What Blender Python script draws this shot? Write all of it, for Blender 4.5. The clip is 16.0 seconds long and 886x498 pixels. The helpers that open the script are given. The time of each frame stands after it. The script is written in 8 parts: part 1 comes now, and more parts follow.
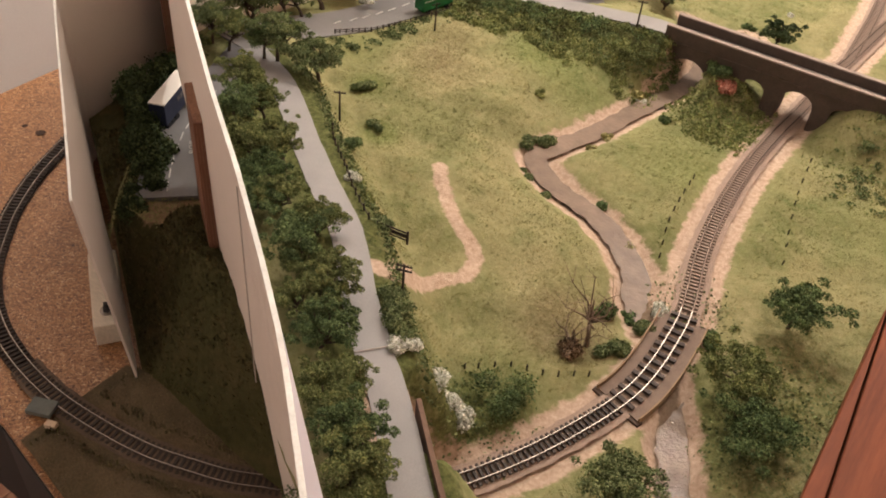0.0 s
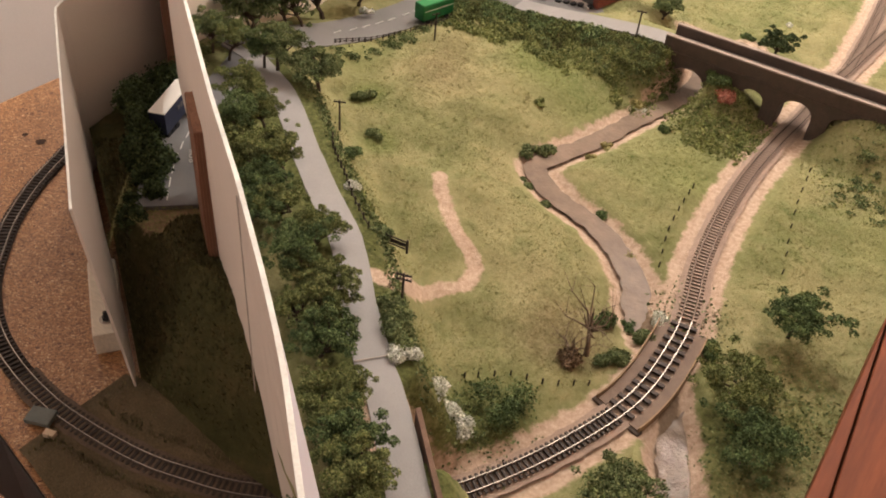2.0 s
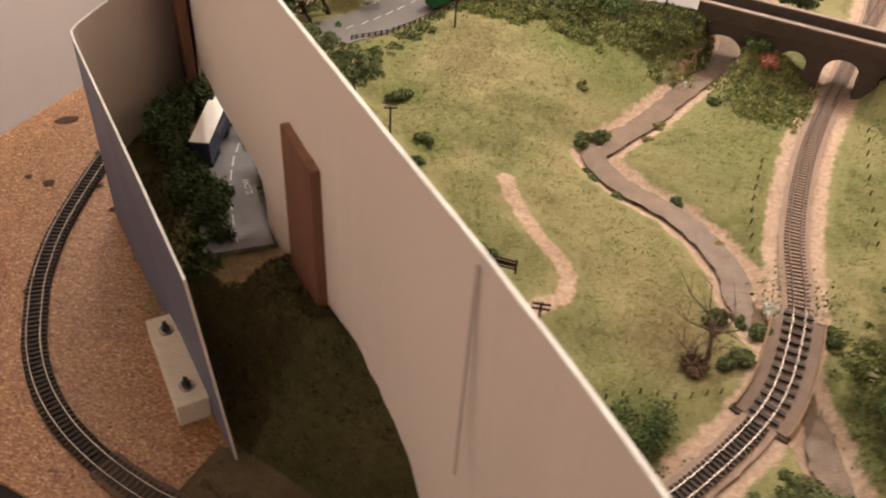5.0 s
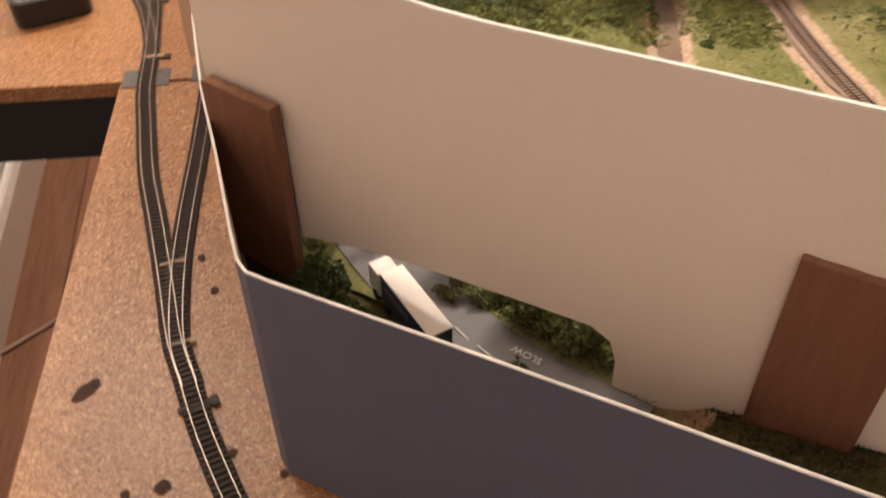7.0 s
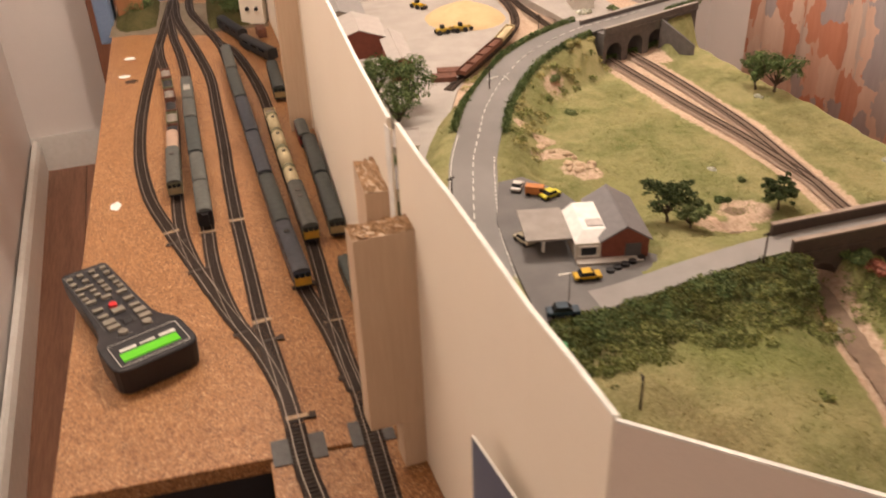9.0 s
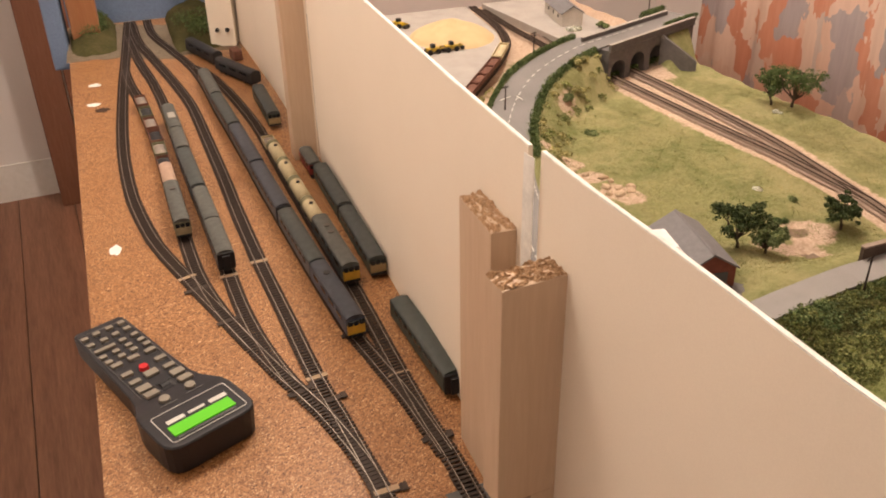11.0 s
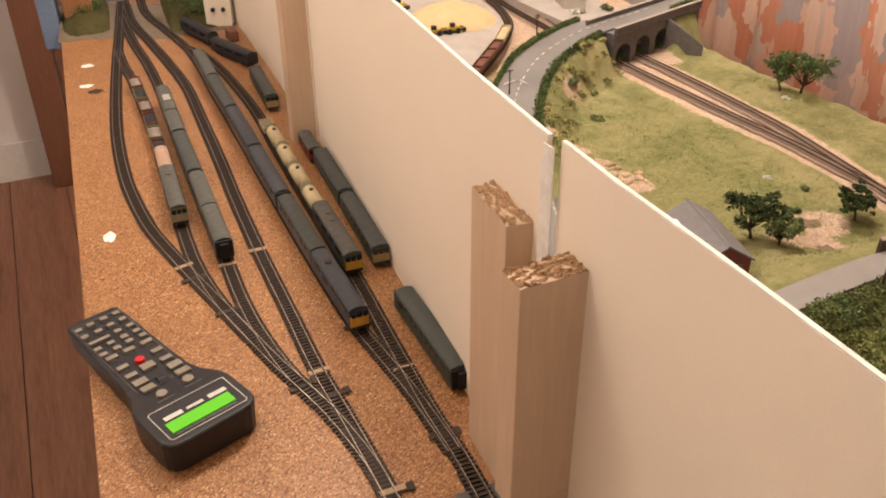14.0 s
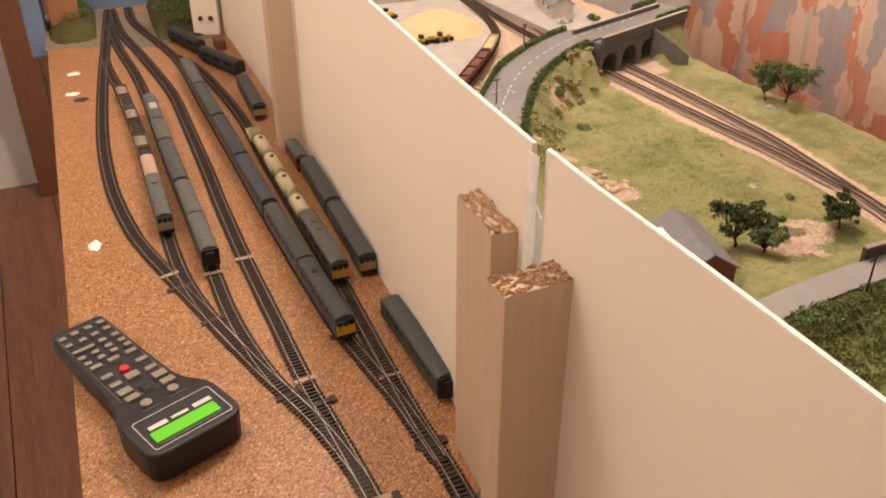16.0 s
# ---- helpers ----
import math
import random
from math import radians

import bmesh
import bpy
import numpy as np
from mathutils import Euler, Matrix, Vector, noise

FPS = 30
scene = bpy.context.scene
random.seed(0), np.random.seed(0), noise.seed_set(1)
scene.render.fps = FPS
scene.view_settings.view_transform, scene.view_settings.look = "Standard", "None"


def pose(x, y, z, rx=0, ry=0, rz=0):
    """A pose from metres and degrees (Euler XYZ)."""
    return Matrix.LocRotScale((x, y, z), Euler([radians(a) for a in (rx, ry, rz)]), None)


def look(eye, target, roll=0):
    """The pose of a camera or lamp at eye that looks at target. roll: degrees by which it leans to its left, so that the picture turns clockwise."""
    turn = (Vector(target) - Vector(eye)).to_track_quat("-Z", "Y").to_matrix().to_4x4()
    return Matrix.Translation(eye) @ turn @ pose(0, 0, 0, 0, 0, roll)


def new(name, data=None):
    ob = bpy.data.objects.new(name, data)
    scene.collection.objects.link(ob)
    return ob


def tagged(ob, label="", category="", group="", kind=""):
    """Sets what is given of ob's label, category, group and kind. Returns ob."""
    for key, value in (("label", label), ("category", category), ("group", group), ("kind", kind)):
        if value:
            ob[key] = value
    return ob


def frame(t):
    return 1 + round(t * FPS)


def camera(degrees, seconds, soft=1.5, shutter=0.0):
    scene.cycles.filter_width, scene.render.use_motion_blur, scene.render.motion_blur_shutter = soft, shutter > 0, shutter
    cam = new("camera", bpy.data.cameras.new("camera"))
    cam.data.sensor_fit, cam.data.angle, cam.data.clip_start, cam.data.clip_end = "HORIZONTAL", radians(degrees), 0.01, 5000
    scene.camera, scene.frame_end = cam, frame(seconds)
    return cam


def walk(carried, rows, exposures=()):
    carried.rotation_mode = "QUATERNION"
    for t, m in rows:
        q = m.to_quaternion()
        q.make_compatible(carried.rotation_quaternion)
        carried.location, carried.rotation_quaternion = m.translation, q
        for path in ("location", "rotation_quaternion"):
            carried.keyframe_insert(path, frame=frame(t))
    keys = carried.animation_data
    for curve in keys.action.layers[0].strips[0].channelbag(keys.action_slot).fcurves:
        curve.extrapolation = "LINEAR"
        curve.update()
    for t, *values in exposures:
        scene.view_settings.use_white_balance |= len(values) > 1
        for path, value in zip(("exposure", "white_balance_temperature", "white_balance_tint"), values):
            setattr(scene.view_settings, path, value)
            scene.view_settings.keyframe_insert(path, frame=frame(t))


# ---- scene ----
cam = camera(53.6, 16.0, soft=1.9, shutter=0.4)
PATH = [
    (0, (0.035, 0.041, 0.507), (-0.771, 1.31, -0.813), 5.9),
    (0.5, (0.035, 0.041, 0.507), (-0.776, 1.309, -0.809), 5.9),
    (1, (0.035, 0.041, 0.507), (-0.778, 1.312, -0.806), 5.9),
    (1.5, (0.034, 0.041, 0.507), (-0.778, 1.314, -0.805), 6.0),
    (2, (0.035, 0.041, 0.507), (-0.779, 1.32, -0.797), 5.9),
    (2.5, (0.033, 0.041, 0.507), (-0.779, 1.327, -0.792), 6.1),
    (3, (0.033, 0.041, 0.506), (-0.783, 1.324, -0.794), 6.0),
    (3.2, (0.032, 0.041, 0.506), (-0.783, 1.324, -0.795), 6.0),
    (5.3, (-0.160, 0.033, 0.472), (-0.771, 1.369, -0.888), 3.4),
    (5.5, (-0.197, 0.037, 0.465), (-0.776, 1.37, -0.909), 2.8),
    (6, (-0.301, 0.061, 0.444), (-0.666, 1.442, -0.956), 2.5),
    (6.5, (-0.441, 0.112, 0.424), (-0.607, 1.539, -0.967), 0.6),
    (7, (-0.531, 0.113, 0.447), (-0.402, 1.571, -0.916), -0.6),
    (7.5, (-0.604, 0.11, 0.478), (-0.266, 1.63, -0.778), -0.9),
    (8, (-0.628, 0.162, 0.492), (-0.25, 1.755, -0.655), -0.5),
    (8.5, (-0.676, 0.233, 0.497), (-0.324, 1.875, -0.588), -0.7),
    (9, (-0.743, 0.317, 0.505), (-0.364, 1.983, -0.535), -2.2),
    (9.5, (-0.799, 0.367, 0.498), (-0.345, 2.036, -0.507), -2.6),
    (12, (-0.859, 0.454, 0.471), (-0.279, 2.073, -0.549), -0.8),
    (12.5, (-0.854, 0.458, 0.469), (-0.275, 2.063, -0.574), -0.8),
    (13, (-0.854, 0.458, 0.469), (-0.276, 2.06, -0.58), -0.8),
    (13.5, (-0.857, 0.462, 0.47), (-0.282, 2.064, -0.58), -0.7),
    (14, (-0.858, 0.464, 0.471), (-0.284, 2.075, -0.567), -0.5),
    (14.5, (-0.858, 0.465, 0.473), (-0.279, 2.082, -0.551), -0.6),
    (15, (-0.857, 0.466, 0.472), (-0.266, 2.092, -0.532), -0.6),
    (15.5, (-0.855, 0.463, 0.474), (-0.257, 2.084, -0.534), -0.2),
    (16, (-0.856, 0.463, 0.471), (-0.255, 2.074, -0.55), -0.1),
]
walk(cam, [(t, look(eye, target, roll)) for t, eye, target, roll in PATH], ((0, 0.10, 6150, 10), (5.0, 0.10, 6250, 11), (6.0, 0.07, 6500, 14), (7.0, 0.12, 6600, 14), (8.2, 0.08, 6750, 15), (9.0, -0.30, 6800, 15), (9.7, -0.32, 6800, 15), (12.0, -0.27, 6750, 14), (16.0, -0.27, 6750, 14)))

# ---- light ----
world = bpy.data.worlds.new("room_air")
scene.world = world
world.use_nodes = True
world.node_tree.nodes["Background"].inputs[0].default_value = (1.0, 0.86, 0.74, 1)
world.node_tree.nodes["Background"].inputs[1].default_value = 0.0


def lamp(name, place, power, radius, color):
    data = bpy.data.lights.new(name, "POINT")
    data.energy, data.shadow_soft_size, data.color = power, radius, color
    ob = new(name, data)
    ob.location = place
    return ob


WARM = (1.0, 0.885, 0.765)
LAMP_A = (-0.25, 1.75, 1.36)
LAMP_B = (-1.08, 1.30, 1.20)
FILL_C = (-0.85, -1.20, 1.35)
lamp("lamp_layout", LAMP_A, 66, 0.08, WARM)
lamp("lamp_yard", LAMP_B, 23, 0.16, WARM)
# Unseen fill added behind the camera to brighten the boards' south-facing sides.
lamp("lamp_room", FILL_C, 9, 0.15, WARM)

# ---- materials ----


def nodes_of(name):
    m = bpy.data.materials.new(name)
    m.use_nodes = True
    nt = m.node_tree
    return m, nt, nt.nodes["Principled BSDF"]


def ramp(nt, fac, stops):
    r = nt.nodes.new("ShaderNodeValToRGB")
    el = r.color_ramp.elements
    while len(el) < len(stops):
        el.new(0.5)
    for e, (p, c) in zip(el, stops):
        e.position, e.color = p, (*c, 1)
    nt.links.new(fac, r.inputs[0])
    return r.outputs[0]


def noise_tex(nt, vec, scale, detail=4.0, rough=0.6, distort=0.0):
    n = nt.nodes.new("ShaderNodeTexNoise")
    n.inputs["Scale"].default_value, n.inputs["Detail"].default_value = scale, detail
    n.inputs["Roughness"].default_value, n.inputs["Distortion"].default_value = rough, distort
    nt.links.new(vec, n.inputs["Vector"])
    return n.outputs["Fac"]


def coords(nt, scale=(1, 1, 1), kind="Object"):
    t = nt.nodes.new("ShaderNodeTexCoord")
    m = nt.nodes.new("ShaderNodeMapping")
    m.inputs["Scale"].default_value = scale
    nt.links.new(t.outputs[kind], m.inputs["Vector"])
    return m.outputs[0]


def mix(nt, fac, a, b, mode="MIX"):
    n = nt.nodes.new("ShaderNodeMix")
    n.data_type, n.blend_type = "RGBA", mode
    for sock, v in ((n.inputs[0], fac), (n.inputs[6], a), (n.inputs[7], b)):
        if isinstance(v, (int, float)):
            sock.default_value = v
        elif isinstance(v, tuple):
            sock.default_value = (*v, 1)
        else:
            nt.links.new(v, sock)
    return n.outputs[2]


def bump(nt, bsdf, height, strength, dist):
    b = nt.nodes.new("ShaderNodeBump")
    b.inputs["Strength"].default_value, b.inputs["Distance"].default_value = strength, dist
    nt.links.new(height, b.inputs["Height"])
    nt.links.new(b.outputs[0], bsdf.inputs["Normal"])


def mat(name, c1, c2=None, scale=60.0, fine=600.0, rough=0.7, metal=0.0, relief=0.25, dist=0.0006, stretch=(1, 1, 1), wear=0.25, vary=0.0):
    """A painted or natural surface: two colours by a broad noise, grain by a fine one."""
    m, nt, p = nodes_of(name)
    v = coords(nt, stretch)
    c2 = c2 or tuple(c * 0.72 for c in c1)
    broad, grain = noise_tex(nt, v, scale), noise_tex(nt, v, fine, 3.0, 0.7)
    col = ramp(nt, broad, ((0.3, c2), (0.68, c1)))
    col = mix(nt, wear, col, ramp(nt, grain, ((0.35, tuple(c * 0.55 for c in c2)), (0.65, tuple(min(1, c * 1.25) for c in c1)))))
    if vary:
        info = nt.nodes.new("ShaderNodeObjectInfo")
        col = mix(nt, 1.0, col, ramp(nt, info.outputs["Random"], ((0.0, (1 - vary,) * 3), (1.0, (1, 1, 1)))), "MULTIPLY")
    nt.links.new(col, p.inputs["Base Color"])
    nt.links.new(ramp(nt, grain, ((0.2, (max(0.03, rough - 0.1),) * 3), (0.8, (min(1, rough + 0.1),) * 3))), p.inputs["Roughness"])
    p.inputs["Metallic"].default_value = metal
    p.inputs["Specular IOR Level"].default_value = 0.35
    if relief:
        bump(nt, p, grain, relief, dist)
    return m


def chipboard():
    m, nt, p = nodes_of("chipboard")
    v = coords(nt)
    vor = nt.nodes.new("ShaderNodeTexVoronoi")
    vor.inputs["Scale"].default_value = 760
    warp = noise_tex(nt, v, 260, 3.0)
    nt.links.new(mix(nt, 0.012, v, warp, "ADD"), vor.inputs["Vector"])
    sep = nt.nodes.new("ShaderNodeSeparateColor")
    nt.links.new(vor.outputs["Color"], sep.inputs[0])
    chips = ramp(nt, sep.outputs[0], ((0.0, (0.070, 0.024, 0.009)), (0.14, (0.17, 0.070, 0.024)), (0.5, (0.330, 0.151, 0.056)), (0.84, (0.405, 0.199, 0.079)), (1.0, (0.66, 0.42, 0.23))))
    flecks = noise_tex(nt, v, 640, 2.0, 0.8)
    col = mix(nt, ramp(nt, flecks, ((0.57, (0, 0, 0)), (0.67, (0.85,) * 3))), chips, (0.10, 0.038, 0.014))
    broad = noise_tex(nt, v, 24, 5.0, 0.7)
    col = mix(nt, 1.0, col, ramp(nt, broad, ((0.3, (0.84, 0.79, 0.73)), (0.7, (1.0, 1.0, 1.0)))), "MULTIPLY")
    nt.links.new(col, p.inputs["Base Color"])
    p.inputs["Roughness"].default_value = 0.42
    bump(nt, p, sep.outputs[1], 0.15, 0.0004)
    return m


def wood(name, dark, light, along=1, scale=14.0, rough=0.6):
    m, nt, p = nodes_of(name)
    st = [1.0, 1.0, 1.0]
    st[along] = 0.08
    v = coords(nt, tuple(st))
    g = noise_tex(nt, v, scale * 6, 6.0, 0.65, 0.6)
    f = noise_tex(nt, v, scale * 40, 3.0, 0.7)
    col = mix(nt, 0.35, ramp(nt, g, ((0.3, dark), (0.7, light))), ramp(nt, f, ((0.35, dark), (0.65, light))))
    nt.links.new(col, p.inputs["Base Color"])
    p.inputs["Roughness"].default_value = rough
    p.inputs["Specular IOR Level"].default_value = 0.22
    bump(nt, p, f, 0.2, 0.0008)
    return m


def grass_tone(nt, v, n2, n3):
    """Straw and green grass; the lush attribute leans it to green (above 0) or to brown (below 0)."""
    n1 = noise_tex(nt, v, 11, 4.0, 0.6)
    col = ramp(nt, n1, ((0.38, (0.128, 0.152, 0.048)), (0.5, (0.262, 0.250, 0.110)), (0.62, (0.385, 0.325, 0.170))))
    col = mix(nt, 0.42, col, ramp(nt, n2, ((0.36, (0.112, 0.140, 0.044)), (0.5, (0.245, 0.240, 0.102)), (0.64, (0.405, 0.355, 0.190)))))
    a = nt.nodes.new("ShaderNodeAttribute")
    a.attribute_name = "lush"
    nt_noise = nt.nodes.new("ShaderNodeMath")
    nt_noise.operation = "MULTIPLY_ADD"
    nt_noise.inputs[1].default_value = 2.2
    nt_noise.inputs[2].default_value = -1.1
    nt.links.new(mix(nt, 0.5, n1, n2), nt_noise.inputs[0])
    add = nt.nodes.new("ShaderNodeMath")
    add.operation = "ADD"
    nt.links.new(a.outputs["Fac"], add.inputs[0])
    nt.links.new(nt_noise.outputs[0], add.inputs[1])
    neg = nt.nodes.new("ShaderNodeMath")
    neg.operation = "MULTIPLY"
    neg.inputs[1].default_value = -1.0
    nt.links.new(add.outputs[0], neg.inputs[0])
    col = mix(nt, ramp(nt, add.outputs[0], ((0.08, (0, 0, 0)), (0.75, (0.85,) * 3))), col, ramp(nt, n3, ((0.3, (0.080, 0.116, 0.028)), (0.7, (0.205, 0.240, 0.066)))))
    return mix(nt, ramp(nt, neg.outputs[0], ((0.08, (0, 0, 0)), (0.75, (0.85,) * 3))), col, ramp(nt, n3, ((0.3, (0.138, 0.100, 0.050)), (0.7, (0.290, 0.228, 0.122)))))


def terrain_mat():
    """Static grass; the cover attribute brings in sandy soil, tilth rough green scrub and mud brown earth."""
    m, nt, p = nodes_of("model_grassland")
    v = coords(nt)
    n2, n3, n4, nb = (noise_tex(nt, v, s, 5.0, r) for s, r in ((42, 0.65), (230, 0.7), (900, 0.75), (95, 0.7)))
    grass = grass_tone(nt, v, n2, n3)
    grass = mix(nt, 0.26, grass, ramp(nt, n3, ((0.32, (0.15, 0.16, 0.06)), (0.5, (0.28, 0.27, 0.125)), (0.7, (0.44, 0.41, 0.24)))))
    sand = ramp(nt, n3, ((0.3, (0.40, 0.275, 0.19)), (0.6, (0.59, 0.445, 0.335)), (0.8, (0.69, 0.555, 0.44))))
    scrub = ramp(nt, n3, ((0.3, (0.045, 0.055, 0.018)), (0.55, (0.125, 0.135, 0.045)), (0.75, (0.21, 0.21, 0.08))))

    def cover(name, soft):
        a = nt.nodes.new("ShaderNodeAttribute")
        a.attribute_name = name
        add = nt.nodes.new("ShaderNodeMath")
        add.operation = "ADD"
        sub = nt.nodes.new("ShaderNodeMath")
        sub.operation = "MULTIPLY_ADD"
        sub.inputs[1].default_value, sub.inputs[2].default_value = 1.5, -0.75
        nt.links.new(nb, sub.inputs[0])
        nt.links.new(a.outputs["Fac"], add.inputs[0])
        nt.links.new(sub.outputs[0], add.inputs[1])
        return ramp(nt, add.outputs[0], ((0.5 - soft, (0, 0, 0)), (0.5 + soft, (1, 1, 1))))

    col = mix(nt, cover("tilth", 0.2), grass, scrub)
    col = mix(nt, cover("cover", 0.14), col, sand)
    col = mix(nt, cover("mud", 0.15), col, ramp(nt, n3, ((0.3, (0.15, 0.105, 0.07)), (0.7, (0.27, 0.195, 0.135)))))
    col = mix(nt, 0.3, col, mix(nt, 1.0, col, ramp(nt, n4, ((0.3, (0.5,) * 3), (0.7, (1.0,) * 3))), "MULTIPLY"))
    nt.links.new(col, p.inputs["Base Color"])
    p.inputs["Roughness"].default_value = 0.95
    p.inputs["Specular IOR Level"].default_value = 0.1
    h = mix(nt, 0.5, n4, n3)
    bump(nt, p, h, 0.7, 0.002)
    return m


def blade_mat():
    m, nt, p = nodes_of("static_grass_fibre")
    v = coords(nt)
    n2, n3 = noise_tex(nt, v, 42, 5.0, 0.65), noise_tex(nt, v, 230, 5.0, 0.7)
    col = grass_tone(nt, v, n2, n3)
    g = nt.nodes.new("ShaderNodeNewGeometry")
    col = mix(nt, 1.0, col, ramp(nt, g.outputs["Random Per Island"], ((0.0, (0.72, 0.76, 0.70)), (1.0, (1.38, 1.34, 1.28)))), "MULTIPLY")
    nt.links.new(col, p.inputs["Base Color"])
    p.inputs["Roughness"].default_value = 0.9
    p.inputs["Specular IOR Level"].default_value = 0.1
    return m


def foliage(name, dark, mid, light):
    m, nt, p = nodes_of(name)
    g = nt.nodes.new("ShaderNodeNewGeometry")
    col = ramp(nt, g.outputs["Random Per Island"], ((0.0, dark), (0.55, mid), (1.0, light)))
    patch = noise_tex(nt, coords(nt), 75, 3.0, 0.6)
    col = mix(nt, 1.0, col, ramp(nt, patch, ((0.32, (0.66, 0.68, 0.66)), (0.5, (1.0, 1.0, 1.0)), (0.68, (1.24, 1.20, 1.10)))), "MULTIPLY")
    nt.links.new(col, p.inputs["Base Color"])
    p.inputs["Roughness"].default_value = 0.85
    p.inputs["Specular IOR Level"].default_value = 0.15
    return m


M = {}
M["chip"] = chipboard()
M["terrain"] = terrain_mat()
M["card_white"] = mat("cream_card", (0.86, 0.775, 0.655), (0.83, 0.74, 0.62), 6, 900, 0.6, relief=0.05, wear=0.06)
M["card_inner"] = mat("grey_beige_board", (0.78, 0.68, 0.60), (0.73, 0.63, 0.555), 5, 900, 0.65, relief=0.06, wear=0.08)
M["card_grey"] = mat("blue_grey_paint", (0.112, 0.128, 0.190), (0.098, 0.113, 0.170), 6, 800, 0.5, relief=0.05, wear=0.06)
M["card_edge"] = mat("bare_board_edge", (0.90, 0.88, 0.82), None, 80, 900, 0.8, wear=0.15)
M["asphalt"] = mat("lane_tarmac", (0.335, 0.315, 0.300), (0.245, 0.234, 0.226), 18, 1500, 0.6, relief=0.3, dist=0.0004, wear=0.25)
M["side_tarmac"] = mat("side_road_tarmac", (0.275, 0.258, 0.245), (0.195, 0.184, 0.175), 16, 1500, 0.6, relief=0.25, dist=0.0004, wear=0.2)
# Spur tarmac set darker than the main road's to stand for corner shade.
M["spur_tarmac"] = mat("shade_dark_tarmac", (0.155, 0.149, 0.148), (0.110, 0.106, 0.106), 22, 1500, 0.6, relief=0.3, dist=0.0004, wear=0.2)
M["asphalt_dark"] = mat("road_tarmac", (0.232, 0.220, 0.212), (0.150, 0.142, 0.136), 7, 1500, 0.5, relief=0.25, dist=0.0004, wear=0.2)
M["forecourt"] = mat("oily_forecourt_tarmac", (0.150, 0.142, 0.137), (0.095, 0.090, 0.088), 22, 1500, 0.6, relief=0.25, dist=0.0004, wear=0.2)
M["paint"] = mat("road_paint", (0.72, 0.70, 0.65), (0.5, 0.48, 0.44), 300, 1500, 0.7, relief=0.1)
M["sleeper_brown"] = mat("painted_brown_sleeper", (0.330, 0.248, 0.195), (0.225, 0.165, 0.127), 300, 1500, 0.8, relief=0.2, wear=0.3)
M["ballast_dark"] = mat("dark_brown_ballast", (0.15, 0.10, 0.068), (0.09, 0.062, 0.043), 160, 1400, 0.9, relief=0.7, dist=0.0008, wear=0.4)
M["sleeper"] = mat("sleeper_plastic", (0.058, 0.037, 0.026), (0.030, 0.021, 0.017), 300, 1500, 0.65, relief=0.2, wear=0.2)
M["rail"] = mat("nickel_silver_rail", (0.46, 0.395, 0.34), (0.32, 0.27, 0.225), 120, 1500, 0.45, 1.0, relief=0.05, wear=0.15)
M["rail_side"] = mat("grimy_rail_side", (0.075, 0.05, 0.036), None, 120, 1500, 0.7, 0.2, relief=0.1)
M["rail_rust"] = mat("rusty_rail", (0.26, 0.175, 0.125), (0.15, 0.095, 0.068), 120, 1500, 0.5, 0.5, relief=0.1, wear=0.2)
M["verge"] = mat("brown_green_verge", (0.150, 0.104, 0.056), (0.080, 0.062, 0.029), 55, 700, 0.95, relief=0.8, dist=0.002, wear=0.4)
M["verge_end"] = mat("brown_grey_scatter", (0.225, 0.170, 0.120), (0.130, 0.104, 0.066), 70, 900, 0.95, relief=0.8, dist=0.002, wear=0.4)
M["patch"] = mat("pale_gap", (0.42, 0.30, 0.19), None, 200, 900, 0.8)
M["ballast"] = mat("painted_ballast", (0.40, 0.292, 0.228), (0.285, 0.205, 0.157), 160, 1400, 0.9, relief=0.7, dist=0.0008, wear=0.4)
M["brick"] = mat("red_brick", (0.24, 0.075, 0.05), (0.17, 0.05, 0.035), 160, 900, 0.85, relief=0.3, wear=0.3)
M["bridge_stone"] = mat("dark_brown_brick", (0.105, 0.075, 0.058), (0.07, 0.052, 0.042), 120, 900, 0.9, relief=0.5, wear=0.35)
M["bridge_grey"] = mat("grey_blue_brick", (0.17, 0.155, 0.15), (0.11, 0.10, 0.098), 120, 900, 0.9, relief=0.5, wear=0.35)
M["coping"] = mat("stone_coping", (0.42, 0.38, 0.34), None, 120, 900, 0.85, relief=0.4)
M["slate"] = mat("slate_roof", (0.20, 0.19, 0.195), (0.15, 0.145, 0.15), 120, 900, 0.75, relief=0.3, wear=0.25)
M["white"] = mat("white_paint", (0.78, 0.76, 0.72), (0.70, 0.68, 0.63), 60, 900, 0.55, relief=0.05, wear=0.1)
M["render_white"] = mat("whitewashed_wall", (0.62, 0.58, 0.52), (0.50, 0.46, 0.41), 90, 900, 0.8, relief=0.2)
M["wood_brown"] = wood("brown_plywood", (0.155, 0.066, 0.038), (0.225, 0.105, 0.064), 2, 26)
M["wood_pale"] = wood("pale_sawn_pine", (0.520, 0.372, 0.258), (0.615, 0.465, 0.335), 2, 7)
M["wood_end"] = mat("rough_end_grain", (0.56, 0.37, 0.22), (0.36, 0.20, 0.10), 110, 500, 0.95, relief=1.0, dist=0.003, wear=0.5)
M["wood_red"] = wood("red_stained_timber", (0.105, 0.026, 0.009), (0.225, 0.062, 0.021), 1, 6)
M["floor"] = wood("dark_red_floorboard", (0.075, 0.024, 0.013), (0.15, 0.052, 0.03), 1, 4, 0.45)
M["wall"] = mat("plastered_wall", (0.745, 0.694, 0.657), (0.705, 0.654, 0.617), 3, 300, 0.75, relief=0.1, wear=0.06)
M["ceiling"] = mat("ceiling_paint", (0.8, 0.77, 0.72), None, 3, 300, 0.8, relief=0.05, wear=0.05)
